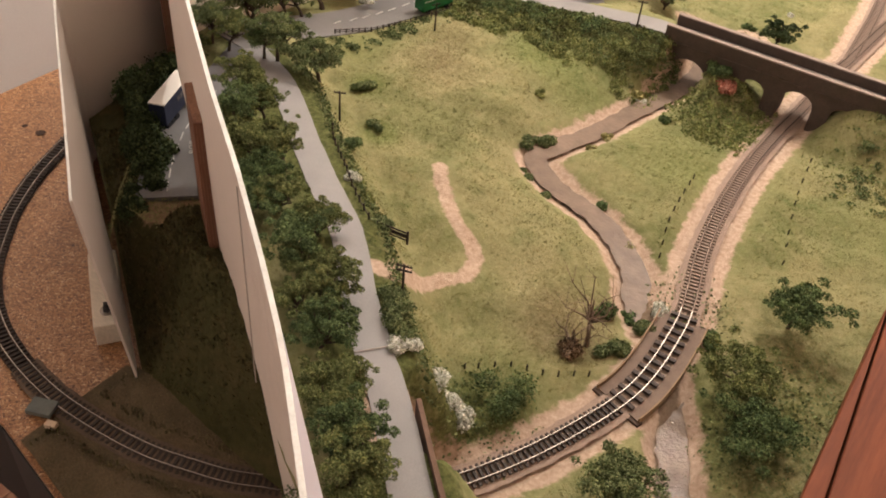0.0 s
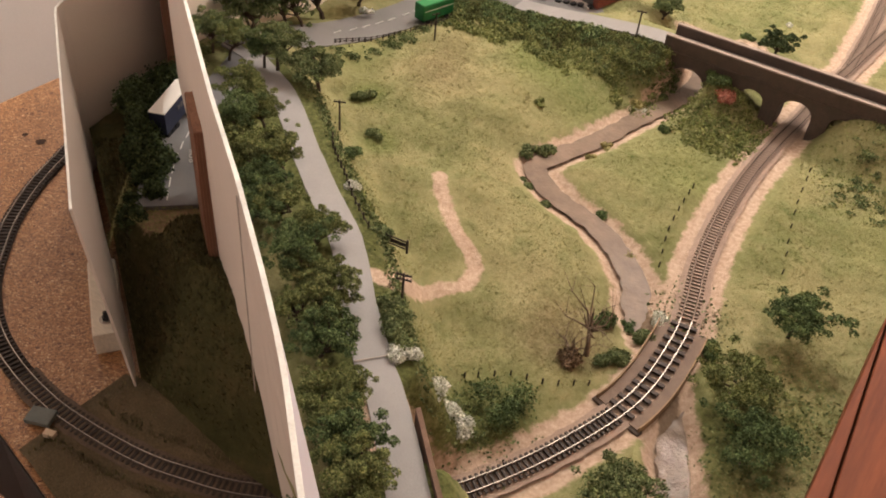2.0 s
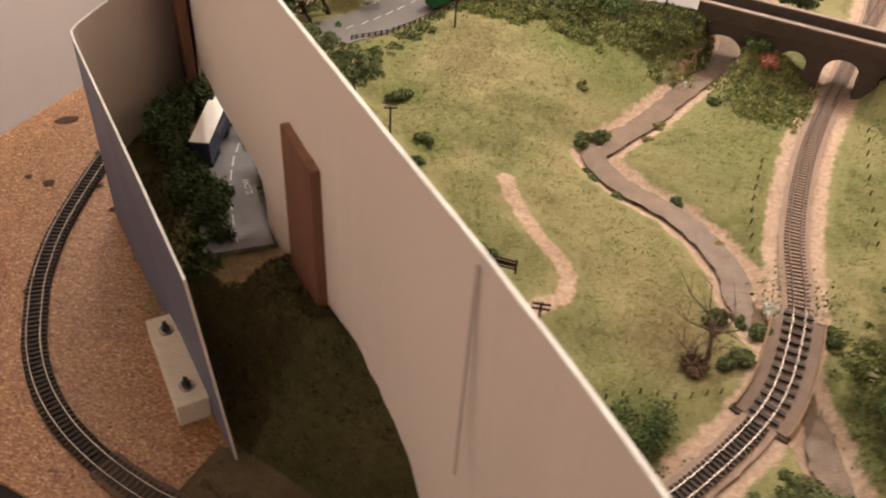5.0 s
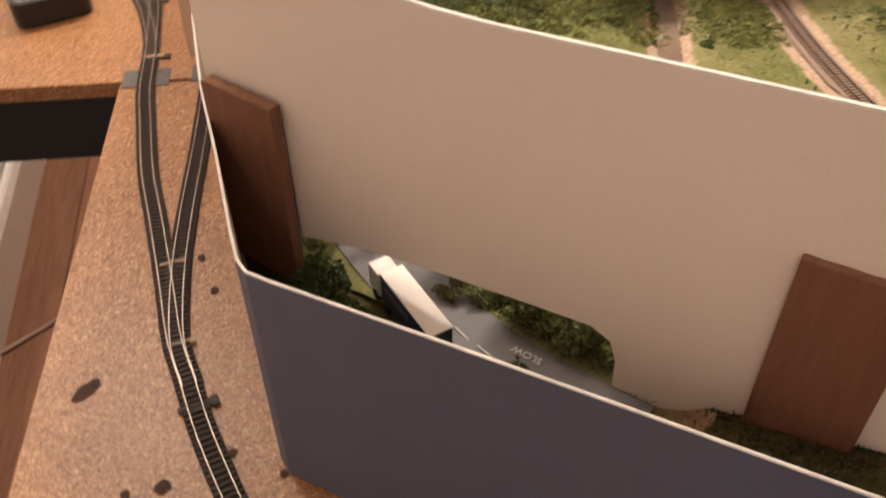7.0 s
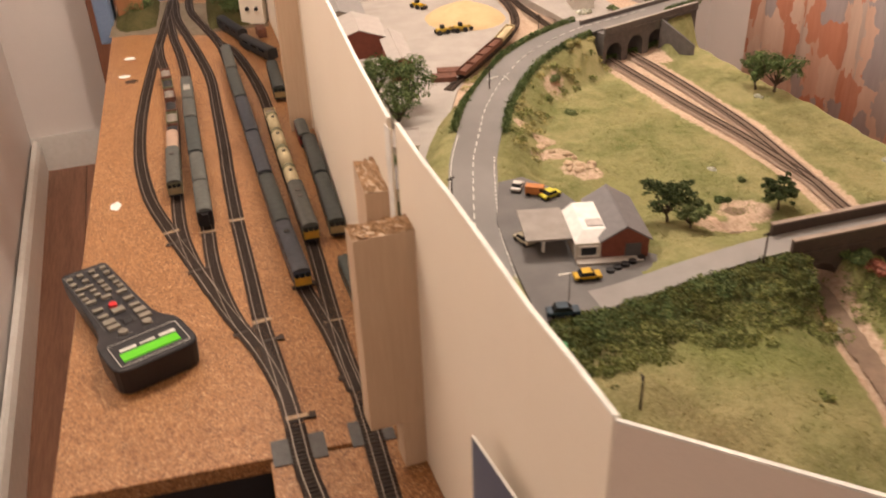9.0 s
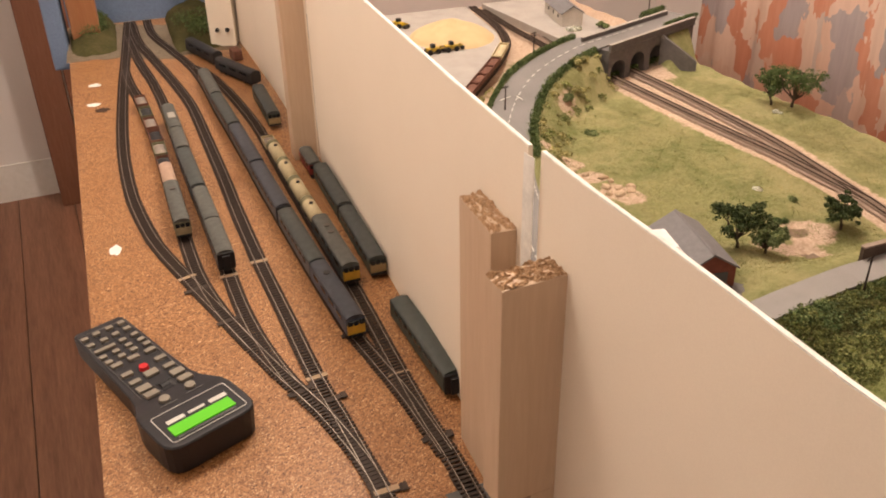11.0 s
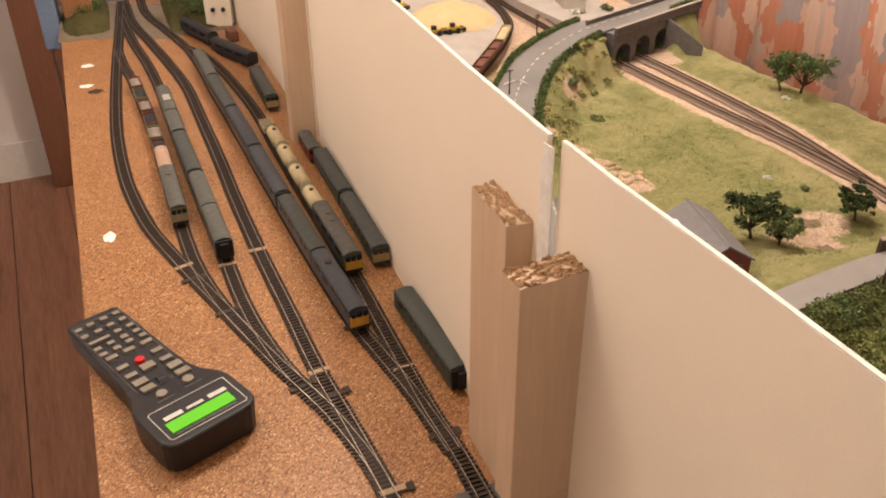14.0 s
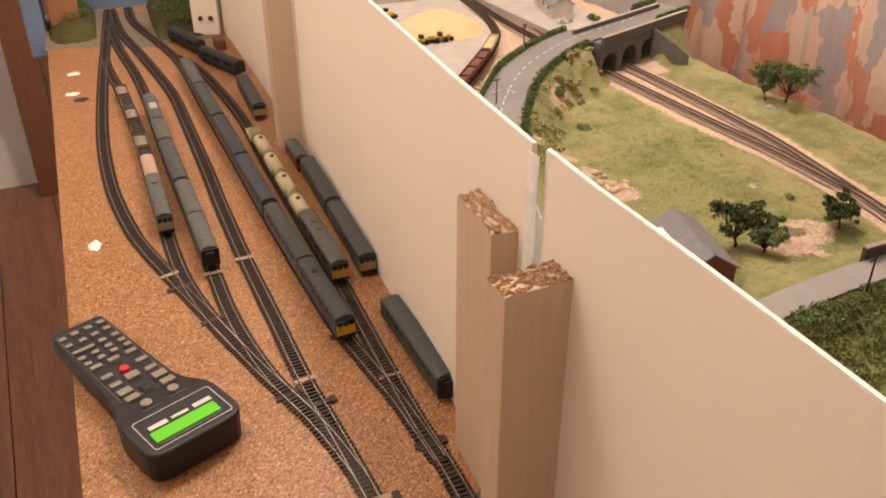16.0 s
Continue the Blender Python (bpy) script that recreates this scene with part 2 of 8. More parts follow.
M["black"] = mat("black_paint", (0.016, 0.015, 0.017), None, 60, 900, 0.6, relief=0.05)
M["plastic"] = mat("charcoal_plastic", (0.022, 0.021, 0.024), (0.017, 0.016, 0.019), 40, 2500, 0.42, relief=0.25, dist=0.0002, wear=0.2)
M["key"] = mat("grey_rubber_key", (0.235, 0.205, 0.165), (0.20, 0.175, 0.14), 200, 2000, 0.6, relief=0.05)
M["key_red"] = mat("red_key", (0.62, 0.025, 0.03), None, 200, 2000, 0.4, relief=0)
M["blue_panel"] = mat("blue_sheet", (0.17, 0.235, 0.36), (0.13, 0.18, 0.28), 9, 300, 0.6, relief=0.1)
M["iron"] = mat("dark_ironwork", (0.035, 0.03, 0.028), None, 200, 1500, 0.7)
M["timber_dark"] = mat("creosoted_timber", (0.05, 0.034, 0.026), (0.03, 0.022, 0.018), 200, 1500, 0.85)
M["bark"] = mat("model_bark", (0.085, 0.058, 0.04), (0.05, 0.035, 0.025), 200, 1200, 0.95, relief=0.6)
M["bark_dry"] = mat("dry_grey_brushwood", (0.235, 0.170, 0.115), (0.125, 0.088, 0.060), 200, 1200, 0.95, relief=0.6)
M["leaf_dark"] = foliage("dark_green_foliage", (0.044, 0.070, 0.026), (0.100, 0.146, 0.054), (0.180, 0.228, 0.092))
M["leaf_mid"] = foliage("mid_green_foliage", (0.074, 0.100, 0.040), (0.152, 0.188, 0.078), (0.242, 0.276, 0.124))
M["leaf_belt"] = foliage("grey_green_foliage", (0.080, 0.096, 0.032), (0.160, 0.186, 0.064), (0.270, 0.292, 0.112))
# Deep conifer green; in the screened corner it also stands in for shade.
M["leaf_deep"] = foliage("deep_green_conifer", (0.026, 0.040, 0.016), (0.054, 0.076, 0.029), (0.096, 0.122, 0.048))
M["leaf_light"] = foliage("light_green_foliage", (0.11, 0.130, 0.042), (0.205, 0.230, 0.078), (0.320, 0.335, 0.13))
M["leaf_white"] = foliage("white_blossom", (0.30, 0.33, 0.20), (0.80, 0.79, 0.70), (0.92, 0.91, 0.86))
M["leaf_red"] = foliage("red_autumn_foliage", (0.24, 0.065, 0.04), (0.42, 0.16, 0.11), (0.55, 0.28, 0.21))
M["leaf_yellow"] = foliage("yellow_green_foliage", (0.17, 0.155, 0.05), (0.34, 0.305, 0.12), (0.50, 0.46, 0.24))
M["leaf_straw"] = foliage("dry_brush", (0.10, 0.065, 0.035), (0.20, 0.13, 0.075), (0.34, 0.24, 0.15))
M["leaf_olive"] = foliage("olive_green_scrub", (0.060, 0.072, 0.022), (0.112, 0.126, 0.040), (0.180, 0.188, 0.066))
M["leaf_scrub"] = foliage("olive_scrub", (0.085, 0.082, 0.034), (0.125, 0.118, 0.048), (0.175, 0.157, 0.070))
M["sky_card"] = mat("pale_lavender_card", (0.66, 0.635, 0.69), (0.61, 0.585, 0.64), 7, 900, 0.6, relief=0.05, wear=0.06)
M["blade"] = blade_mat()

# ---- building helpers ----


def obj(name, bm, material, smooth=False):
    me = bpy.data.meshes.new(name)
    bm.normal_update()
    bm.to_mesh(me)
    bm.free()
    for mm in material if isinstance(material, (list, tuple)) else (material,):
        me.materials.append(mm)
    if smooth:
        me.polygons.foreach_set("use_smooth", [True] * len(me.polygons))
    return new(name, me)


def part(name, bm, material, parent, label="", smooth=False):
    ob = obj(name, bm, material, smooth)
    ob.parent = parent
    if label:
        ob["label"] = label
    return ob


def raw(name, verts, faces, material, parent=None, smooth=False):
    me = bpy.data.meshes.new(name)
    me.from_pydata(verts, [], faces)
    me.materials.append(material)
    if smooth:
        me.polygons.foreach_set("use_smooth", [True] * len(me.polygons))
    ob = new(name, me)
    ob.parent = parent
    return ob


def thing(name, label, category, at=(0, 0, 0), turn=0.0, group="", kind=""):
    ob = new(name)
    ob.empty_display_size = 0.01
    ob.matrix_basis = pose(*at, 0, 0, turn)
    return tagged(ob, label, category, group, kind)


def box(bm, size, at=(0, 0, 0), turn=0.0, bevel=0.0, tilt=0.0):
    r = bmesh.ops.create_cube(bm, size=1.0)
    m = pose(*at, tilt, 0, turn) @ Matrix.Diagonal((*size, 1))
    bmesh.ops.transform(bm, matrix=m, verts=r["verts"])
    if bevel:
        ed = list({e for v in r["verts"] for e in v.link_edges})
        bmesh.ops.bevel(bm, geom=ed, offset=bevel, segments=2, affect="EDGES", profile=0.6)
    return bm


def cyl(bm, r1, r2, h, at=(0, 0, 0), sides=10, rx=0.0, ry=0.0):
    r = bmesh.ops.create_cone(bm, cap_ends=True, segments=sides, radius1=r1, radius2=r2, depth=h)
    bmesh.ops.transform(bm, matrix=pose(*at, rx, ry, 0), verts=r["verts"])
    return bm


def prism(bm, outline, axis_len, close=True):
    """An outline in x, z pushed along y from -axis_len / 2."""
    a = [bm.verts.new((x, -axis_len / 2, z)) for x, z in outline]
    b = [bm.verts.new((x, axis_len / 2, z)) for x, z in outline]
    n = len(outline)
    for i in range(n):
        bm.faces.new((a[i], a[(i + 1) % n], b[(i + 1) % n], b[i]))
    if close:
        bm.faces.new(a[::-1])
        bm.faces.new(b)
    bmesh.ops.recalc_face_normals(bm, faces=bm.faces)
    return bm


def smooth_line(points, step=0.006):
    """Catmull-Rom through the points, at even steps; points of 2 or 3 numbers."""
    p = np.array(points, float)
    p = np.vstack([2 * p[0] - p[1], p, 2 * p[-1] - p[-2]])
    out = []
    for i in range(1, len(p) - 2):
        for t in np.linspace(0, 1, 24, endpoint=False):
            a, b, c, d = p[i - 1], p[i], p[i + 1], p[i + 2]
            out.append(0.5 * (2 * b + (c - a) * t + (2 * a - 5 * b + 4 * c - d) * t ** 2 + (3 * b - a - 3 * c + d) * t ** 3))
    out.append(p[-2])
    out = np.array(out)
    s = np.concatenate([[0], np.cumsum(np.linalg.norm(np.diff(out[:, :2], axis=0), axis=1))])
    n = max(2, int(s[-1] / step) + 1)
    u = np.linspace(0, s[-1], n)
    return np.stack([np.interp(u, s, out[:, k]) for k in range(out.shape[1])], 1)


def sides_of(line):
    d = np.gradient(line[:, :2], axis=0)
    d /= np.linalg.norm(d, axis=1)[:, None]
    return d, np.stack([d[:, 1], -d[:, 0]], 1)


def ribbon(name, line, width, lift, material, parent=None, ragged=0.0, thick=0.0, z=None, offset=0.0):
    """A strip along a line of x, y (and z), on the ground where z is not given."""
    d, nrm = sides_of(line)
    cols = 5
    verts, faces = [], []
    for i, q in enumerate(line):
        w = width / 2 * (1 + ragged * noise.noise((q[0] * 90, q[1] * 90, 3.1)))
        w2 = width / 2 * (1 + ragged * noise.noise((q[0] * 90, q[1] * 90, 9.7)))
        for k in range(cols):
            o = offset - w + (w + w2) * k / (cols - 1)
            x, y = q[0] + nrm[i, 0] * o, q[1] + nrm[i, 1] * o
            zz = (q[2] if len(q) > 2 else ground(x, y)) if z is None else z
            verts.append((x, y, zz + lift))
    n = len(line)
    for i in range(n - 1):
        for k in range(cols - 1):
            a = i * cols + k
            faces.append((a, a + 1, a + cols + 1, a + cols))
    if thick:
        base = len(verts)
        verts += [(x, y, zz - thick) for x, y, zz in verts]
        for i in range(n - 1):
            for k in (0, cols - 1):
                a = i * cols + k
                faces.append((a, a + cols, a + cols + base, a + base) if k == 0 else (a, a + base, a + cols + base, a + cols))
        for i in (0, n - 1):
            for k in range(cols - 1):
                a = i * cols + k
                faces.append((a, a + base, a + base + 1, a + 1))
    return raw(name, verts, faces, material, parent)


def boards(line, z0, z1, thick, name, material, parent=None, top=None):
    """An upright sheet along a line of plan points, from z0 up to z1 (numbers or one for each point)."""
    d, nrm = sides_of(np.array(line, float))
    n = len(line)
    lo = z0 if isinstance(z0, (list, tuple)) else [z0] * n
    hi = z1 if isinstance(z1, (list, tuple)) else [z1] * n
    verts, faces = [], []
    for i, q in enumerate(line):
        for s in (-0.5, 0.5):
            x, y = q[0] + nrm[i, 0] * s * thick, q[1] + nrm[i, 1] * s * thick
            verts += [(x, y, lo[i]), (x, y, hi[i])]
    for i in range(n - 1):
        a, b = i * 4, i * 4 + 4
        faces += [(a, a + 1, b + 1, b), (a + 2, b + 2, b + 3, a + 3), (a, b, b + 2, a + 2), (a + 1, a + 3, b + 3, b + 1)]
    faces += [(0, 2, 3, 1), (4 * n - 4, 4 * n - 3, 4 * n - 1, 4 * n - 2)]
    return raw(name, verts, faces, material, parent)

# ---- lie of the land ----
LANE = [(-0.030, 0.198, 0.080), (-0.072, 0.234, 0.084), (-0.117, 0.271, 0.087), (-0.159, 0.308, 0.0875), (-0.195, 0.335, 0.0875), (-0.239, 0.371, 0.087), (-0.288, 0.415, 0.085), (-0.340, 0.449, 0.081), (-0.400, 0.491, 0.074), (-0.487, 0.553, 0.066), (-0.560, 0.585, 0.0635)]
MAIN = [(-0.592, 0.580, 0.0625), (-0.588, 0.622, 0.058), (-0.582, 0.670, 0.045), (-0.567, 0.750, 0.030), (-0.553, 0.850, 0.024), (-0.546, 0.950, 0.030), (-0.540, 1.020, 0.035), (-0.534, 1.073, 0.036), (-0.523, 1.124, 0.036), (-0.502, 1.204, 0.036),
        (-0.483, 1.268, 0.036), (-0.456, 1.337, 0.036), (-0.432, 1.398, 0.036), (-0.403, 1.455, 0.036), (-0.366, 1.515, 0.037), (-0.317, 1.572, 0.044), (-0.255, 1.618, 0.050), (-0.191, 1.654, 0.053), (-0.080, 1.700, 0.053), (0.050, 1.755, 0.053)]
SPUR = [(-0.4165, 0.357, 0.0825), (-0.443, 0.383, 0.0785), (-0.470, 0.413, 0.074), (-0.495, 0.448, 0.070), (-0.516, 0.490, 0.0660), (-0.538, 0.535, 0.0635), (-0.562, 0.590, 0.0625)]
BELT = [(-0.060, 0.190, 0.070), (-0.150, 0.250, 0.076), (-0.250, 0.322, 0.078), (-0.350, 0.392, 0.076), (-0.450, 0.462, 0.068)]
SIDE = [(-0.525, 0.930, 0.036), (-0.440, 0.936, 0.037), (-0.360, 0.943, 0.046), (-0.300, 0.945, 0.054), (-0.262, 0.946, 0.056)]
SIDE_END = [(-0.024, 0.9567, 0.056), (0.040, 0.9595, 0.056), (0.090, 0.962, 0.056)]
RIVER = [(0.022, 0.370, -0.0035), (-0.006, 0.430, -0.0035), (-0.037, 0.491, -0.0035), (-0.074, 0.547, -0.0026), (-0.114, 0.586, -0.0014), (-0.126, 0.609, 0.0009), (-0.158, 0.637, 0.0037), (-0.195, 0.655, 0.0055), (-0.229, 0.662, 0.0061), (-0.260, 0.675, 0.0068), (-0.281, 0.692, 0.0076), (-0.275, 0.722, 0.0090), (-0.259, 0.770, 0.0090), (-0.248, 0.825, 0.0090), (-0.240, 0.863, 0.0090), (-0.231, 0.903, 0.0090), (-0.226, 0.960, 0.0090), (-0.245, 1.050, 0.0090)]
LOOP = [(-0.160, 0.303, 0.0022), (-0.131, 0.334, 0.0027), (-0.116, 0.358, 0.0030), (-0.097, 0.397, 0.0040), (-0.079, 0.445, 0.0053), (-0.069, 0.482, 0.0064), (-0.066, 0.514, 0.0073), (-0.067, 0.547, 0.0082), (-0.070, 0.579, 0.0091), (-0.078, 0.614, 0.0100), (-0.092, 0.666, 0.0106), (-0.103, 0.737, 0.0115), (-0.109, 0.815, 0.0115), (-0.109, 0.896, 0.0115), (-0.105, 0.974, 0.0115), (-0.104, 1.060, 0.0115), (-0.098, 1.130, 0.0115), (-0.092, 1.220, 0.0115), (-0.086, 1.310, 0.0100), (-0.086, 1.440, 0.0060), (-0.091, 1.560, 0.0030), (-0.100, 1.660, 0.0022), (-0.100, 1.800, 0.0022), (-0.098, 2.080, 0.0022)]
UPLINE = [(-0.098, 1.120, 0.0115), (-0.102, 1.180, 0.0115), (-0.109, 1.270, 0.0110), (-0.121, 1.380, 0.0080), (-0.131, 1.490, 0.0050), (-0.140, 1.600, 0.0022), (-0.148, 1.700, 0.0022), (-0.150, 1.860, 0.0022), (-0.152, 2.080, 0.0022)]


def dist_to(x, y, line):
    """Distance from points to a polyline, and the line's own third number there."""
    p = np.asarray(line, float)
    best, val = np.full(np.shape(x), 9.0), np.zeros(np.shape(x))
    for a, b in zip(p[:-1], p[1:]):
        d = b[:2] - a[:2]
        t = np.clip(((x - a[0]) * d[0] + (y - a[1]) * d[1]) / (d @ d), 0, 1)
        r = np.hypot(x - a[0] - t * d[0], y - a[1] - t * d[1])
        v = a[2] + t * (b[2] - a[2]) if p.shape[1] > 2 else 0.0
        val = np.where(r < best, v, val)
        best = np.minimum(best, r)
    return best, val


def ease(a, b, v):
    t = np.clip((v - a) / (b - a), 0, 1)
    return t * t * (3 - 2 * t)


def land(x, y):
    """Height of the modelled ground at plan points."""
    x, y = np.asarray(x, float), np.asarray(y, float)
    z = 0.010 + 0.004 * np.sin(x * 19 + 1) * np.sin(y * 13 + 2) + 0.0018 * np.sin(x * 61 + y * 23) + 0.0012 * np.sin(y * 87 - x * 41)
    z = z + 0.022 * ease(0.14, 0.34, -x) * ease(0.42, 0.60, y) * (1 - ease(0.95, 1.2, y))
    z = z - 0.010 * ease(1.2, 1.5, y)
    for line, flat, fall in ((BELT, 0.034, 0.035), (SPUR, 0.030, 0.035), (MAIN, 0.034, 0.055), (SIDE, 0.024, 0.060), (SIDE_END, 0.020, 0.060), (LANE, 0.020, 0.050)):
        d, v = dist_to(x, y, line)
        z = z + (v - z) * (1 - ease(flat, flat + fall, d))
    d = np.hypot((x + 0.452) / 1.4, y - 1.02)
    z = z + (0.036 - z) * (1 - ease(0.050, 0.085, d))
    z = z + (0.012 - z) * ease(1.42, 1.50, y - 0.0 * x) * ease(0.30, 0.38, -x - 0.25 * (y - 1.4)) * ease(0.03, 0.05, dist_to(x, y, MAIN)[0])
    z = z + 0.012 * np.exp(-((x + 0.33) ** 2 + (y - 1.05) ** 2) / 0.002)
    z = z + 0.030 * np.exp(-((x + 0.178) ** 2 / 0.0011 + (y - 0.925) ** 2 / 0.0010)) + 0.018 * np.exp(-((x + 0.180) ** 2 / 0.0012 + (y - 0.985) ** 2 / 0.0008))
    d, _ = dist_to(x, y, RIVER)
    _, wz = dist_to(x, y, RIVER)
    z = z + (wz + 0.004 - z) * (1 - ease(0.012, 0.085, d)) * (1 - ease(0.85, 0.90, y)) * ease(0.42, 0.50, y)
    z = z + (wz - 0.0035 - z) * (1 - ease(0.010, 0.030, d))
    for line in (LOOP[1:], UPLINE):
        d, rz = dist_to(x, y, line)
        z = z + (rz - 0.0037 - z) * (1 - ease(0.016, 0.040, d))
    cut = (1 - ease(0.062, 0.085, np.abs(x + 0.105))) * ease(1.50, 1.58, y) * (1 - ease(1.80, 1.86, y))
    z = z + (-0.0015 - z) * cut
    return z


def ground(x, y):
    return float(land(x, y))


def right_edge(y):
    return float(np.interp(y, [0.15, 0.75, 0.95, 1.15, 1.30, 1.60, 2.1], [0.078, 0.076, 0.085, 0.060, 0.044, 0.032, 0.03]))


BOARD = [(-0.624, 0.550), (-0.505, 0.452), (-0.366, 0.356), (-0.253, 0.277), (-0.197, 0.240), (-0.147, 0.205), (-0.113, 0.180), (-0.088, 0.159), (-0.062, 0.137), (-0.030, 0.109)]


def left_edge(y):
    ys, xs = [q[1] for q in BOARD][::-1], [q[0] for q in BOARD][::-1]
    foot = float(np.interp(y, ys, xs))
    lean = (0.017 * float(ease(-0.36, -0.24, foot)) + 0.026 * float(ease(-0.22, -0.12, foot))) if y < 0.40 else 0.0
    return float(np.interp(y, ys + [0.575, 0.62, 0.70, 0.78, 0.90], xs + [-0.6255, -0.631, -0.637, -0.643, -0.650])) + lean


def lush(x, y):
    """Where the grass is greener (positive) or browner (negative)."""
    v = 0.0 * x
    for cx, cy, r, k in ((-0.15, 0.78, 0.075, 0.55), (0.03, 0.80, 0.07, 0.35), (-0.46, 0.651, 0.022, 0.9), (-0.40, 0.592, 0.020, 0.9), (-0.38, 0.850, 0.055, 0.8), (-0.30, 0.815, 0.05, 0.5), (-0.52, 0.70, 0.05, 0.5), (-0.15, 0.395, 0.04, 0.8), (0.0, 0.50, 0.06, 0.5),
                         (-0.145, 0.515, 0.045, -0.9), (-0.435, 0.735, 0.05, -0.7), (-0.46, 0.81, 0.05, -0.5), (0.02, 0.60, 0.05, -0.5), (-0.30, 0.70, 0.06, -0.25), (0.04, 0.47, 0.03, -0.6), (-0.30, 1.20, 0.10, 0.35), (-0.20, 1.35, 0.09, 0.3), (0.0, 1.3, 0.07, -0.2), (-0.30, 1.45, 0.05, 0.3)):
        v = v + k * np.exp(-((x - cx) ** 2 + (y - cy) ** 2) / (r * r))
    return v - 0.10 * ease(1.02, 1.2, y)


def build_terrain():
    ys = np.arange(0.12, 2.12, 0.0045)
    n = 170
    u = np.linspace(0, 1, n)
    L, R = np.array([left_edge(y) for y in ys]), np.array([right_edge(y) for y in ys])
    X = L[:, None] + (R - L)[:, None] * u[None]
    Y = np.repeat(ys[:, None], n, 1)
    Z = land(X, Y)
    rng = np.random.RandomState(4)
    Z = Z + rng.normal(0, 0.00035, Z.shape)
    verts = np.stack([X, Y, Z], -1).reshape(-1, 3)
    idx = np.arange(len(ys) * n).reshape(len(ys), n)
    f = np.stack([idx[:-1, :-1], idx[:-1, 1:], idx[1:, 1:], idx[1:, :-1]], -1).reshape(-1, 4)
    ob = raw("ground", verts.tolist(), f.tolist(), M["terrain"], smooth=True)
    x, y = verts[:, 0], verts[:, 1]
    river, _ = dist_to(x, y, RIVER)
    rails = np.minimum(dist_to(x, y, LOOP)[0], dist_to(x, y, UPLINE)[0])
    path, _ = dist_to(x, y, PATH_SAND)
    lane, _ = dist_to(x, y, LANE)
    side, _ = dist_to(x, y, SIDE)
    main, _ = dist_to(x, y, MAIN)
    cover = np.maximum.reduce([1 - ease(0.012, 0.032, river), 1 - ease(0.016, 0.034, rails), 1 - ease(0.001, 0.0125, path)])
    cover = np.maximum(cover, ease(1.46, 1.52, y - 0.0 * x) * ease(0.24, 0.30, -x - 0.0 * y) * ease(0.04, 0.06, main))
    cover = np.maximum(cover, ease(1.72, 1.80, y) * ease(0.035, 0.05, main))
    cover = np.maximum(cover, (1 - ease(0.055, 0.075, np.abs(x + 0.105))) * ease(1.57, 1.63, y))
    for cx, cy, r in ((-0.345, 1.235, 0.020), (-0.385, 1.30, 0.014), (-0.275, 1.055, 0.028), (-0.215, 1.085, 0.030), (-0.389, 1.366, 0.012), (-0.363, 1.345, 0.016), (-0.362, 1.300, 0.020), (-0.352, 1.255, 0.020)):
        cover = np.maximum(cover, 1 - ease(r * 0.5, r * 1.4, np.hypot(x - cx, y - cy)))
    tilth = np.maximum((1 - ease(0.03, 0.085, side)) * ease(0.0, 0.02, 0.955 - y), 1 - ease(0.018, 0.045, lane))
    tilth = np.maximum(tilth, (1 - ease(0.02, 0.10, np.hypot(x - 0.02, (y - 0.53) / 2))) * 0.7)
    tilth = np.maximum(tilth, (1 - ease(0.02, 0.08, np.hypot(x + 0.14, (y - 0.38)))) * 0.8)
    mud = np.maximum(1 - ease(0.004, 0.014, river), 1 - ease(0.006, 0.02, np.hypot(x + 0.225, y - 1.09)))
    for nm, a in (("cover", cover), ("tilth", tilth * 0.8), ("mud", mud), ("lush", lush(x, y))):
        at = ob.data.attributes.new(nm, "FLOAT", "POINT")
        at.data.foreach_set("value", a.astype(np.float32))
    tagged(ob, "sculpted model grassland with straw and green static grass", "terrain", kind="structure")
    return ob


PATH_SAND = [(-0.249, 0.399), (-0.235, 0.401), (-0.252, 0.461), (-0.243, 0.480), (-0.231, 0.500), (-0.236, 0.522), (-0.252, 0.533), (-0.270, 0.539), (-0.290, 0.555), (-0.313, 0.573), (-0.325, 0.589)]
build_terrain()

# ---- room ----
FLOOR_Z = -0.75


def wall_x(y):
    return -1.355 - 0.099 * (y - 1.7)


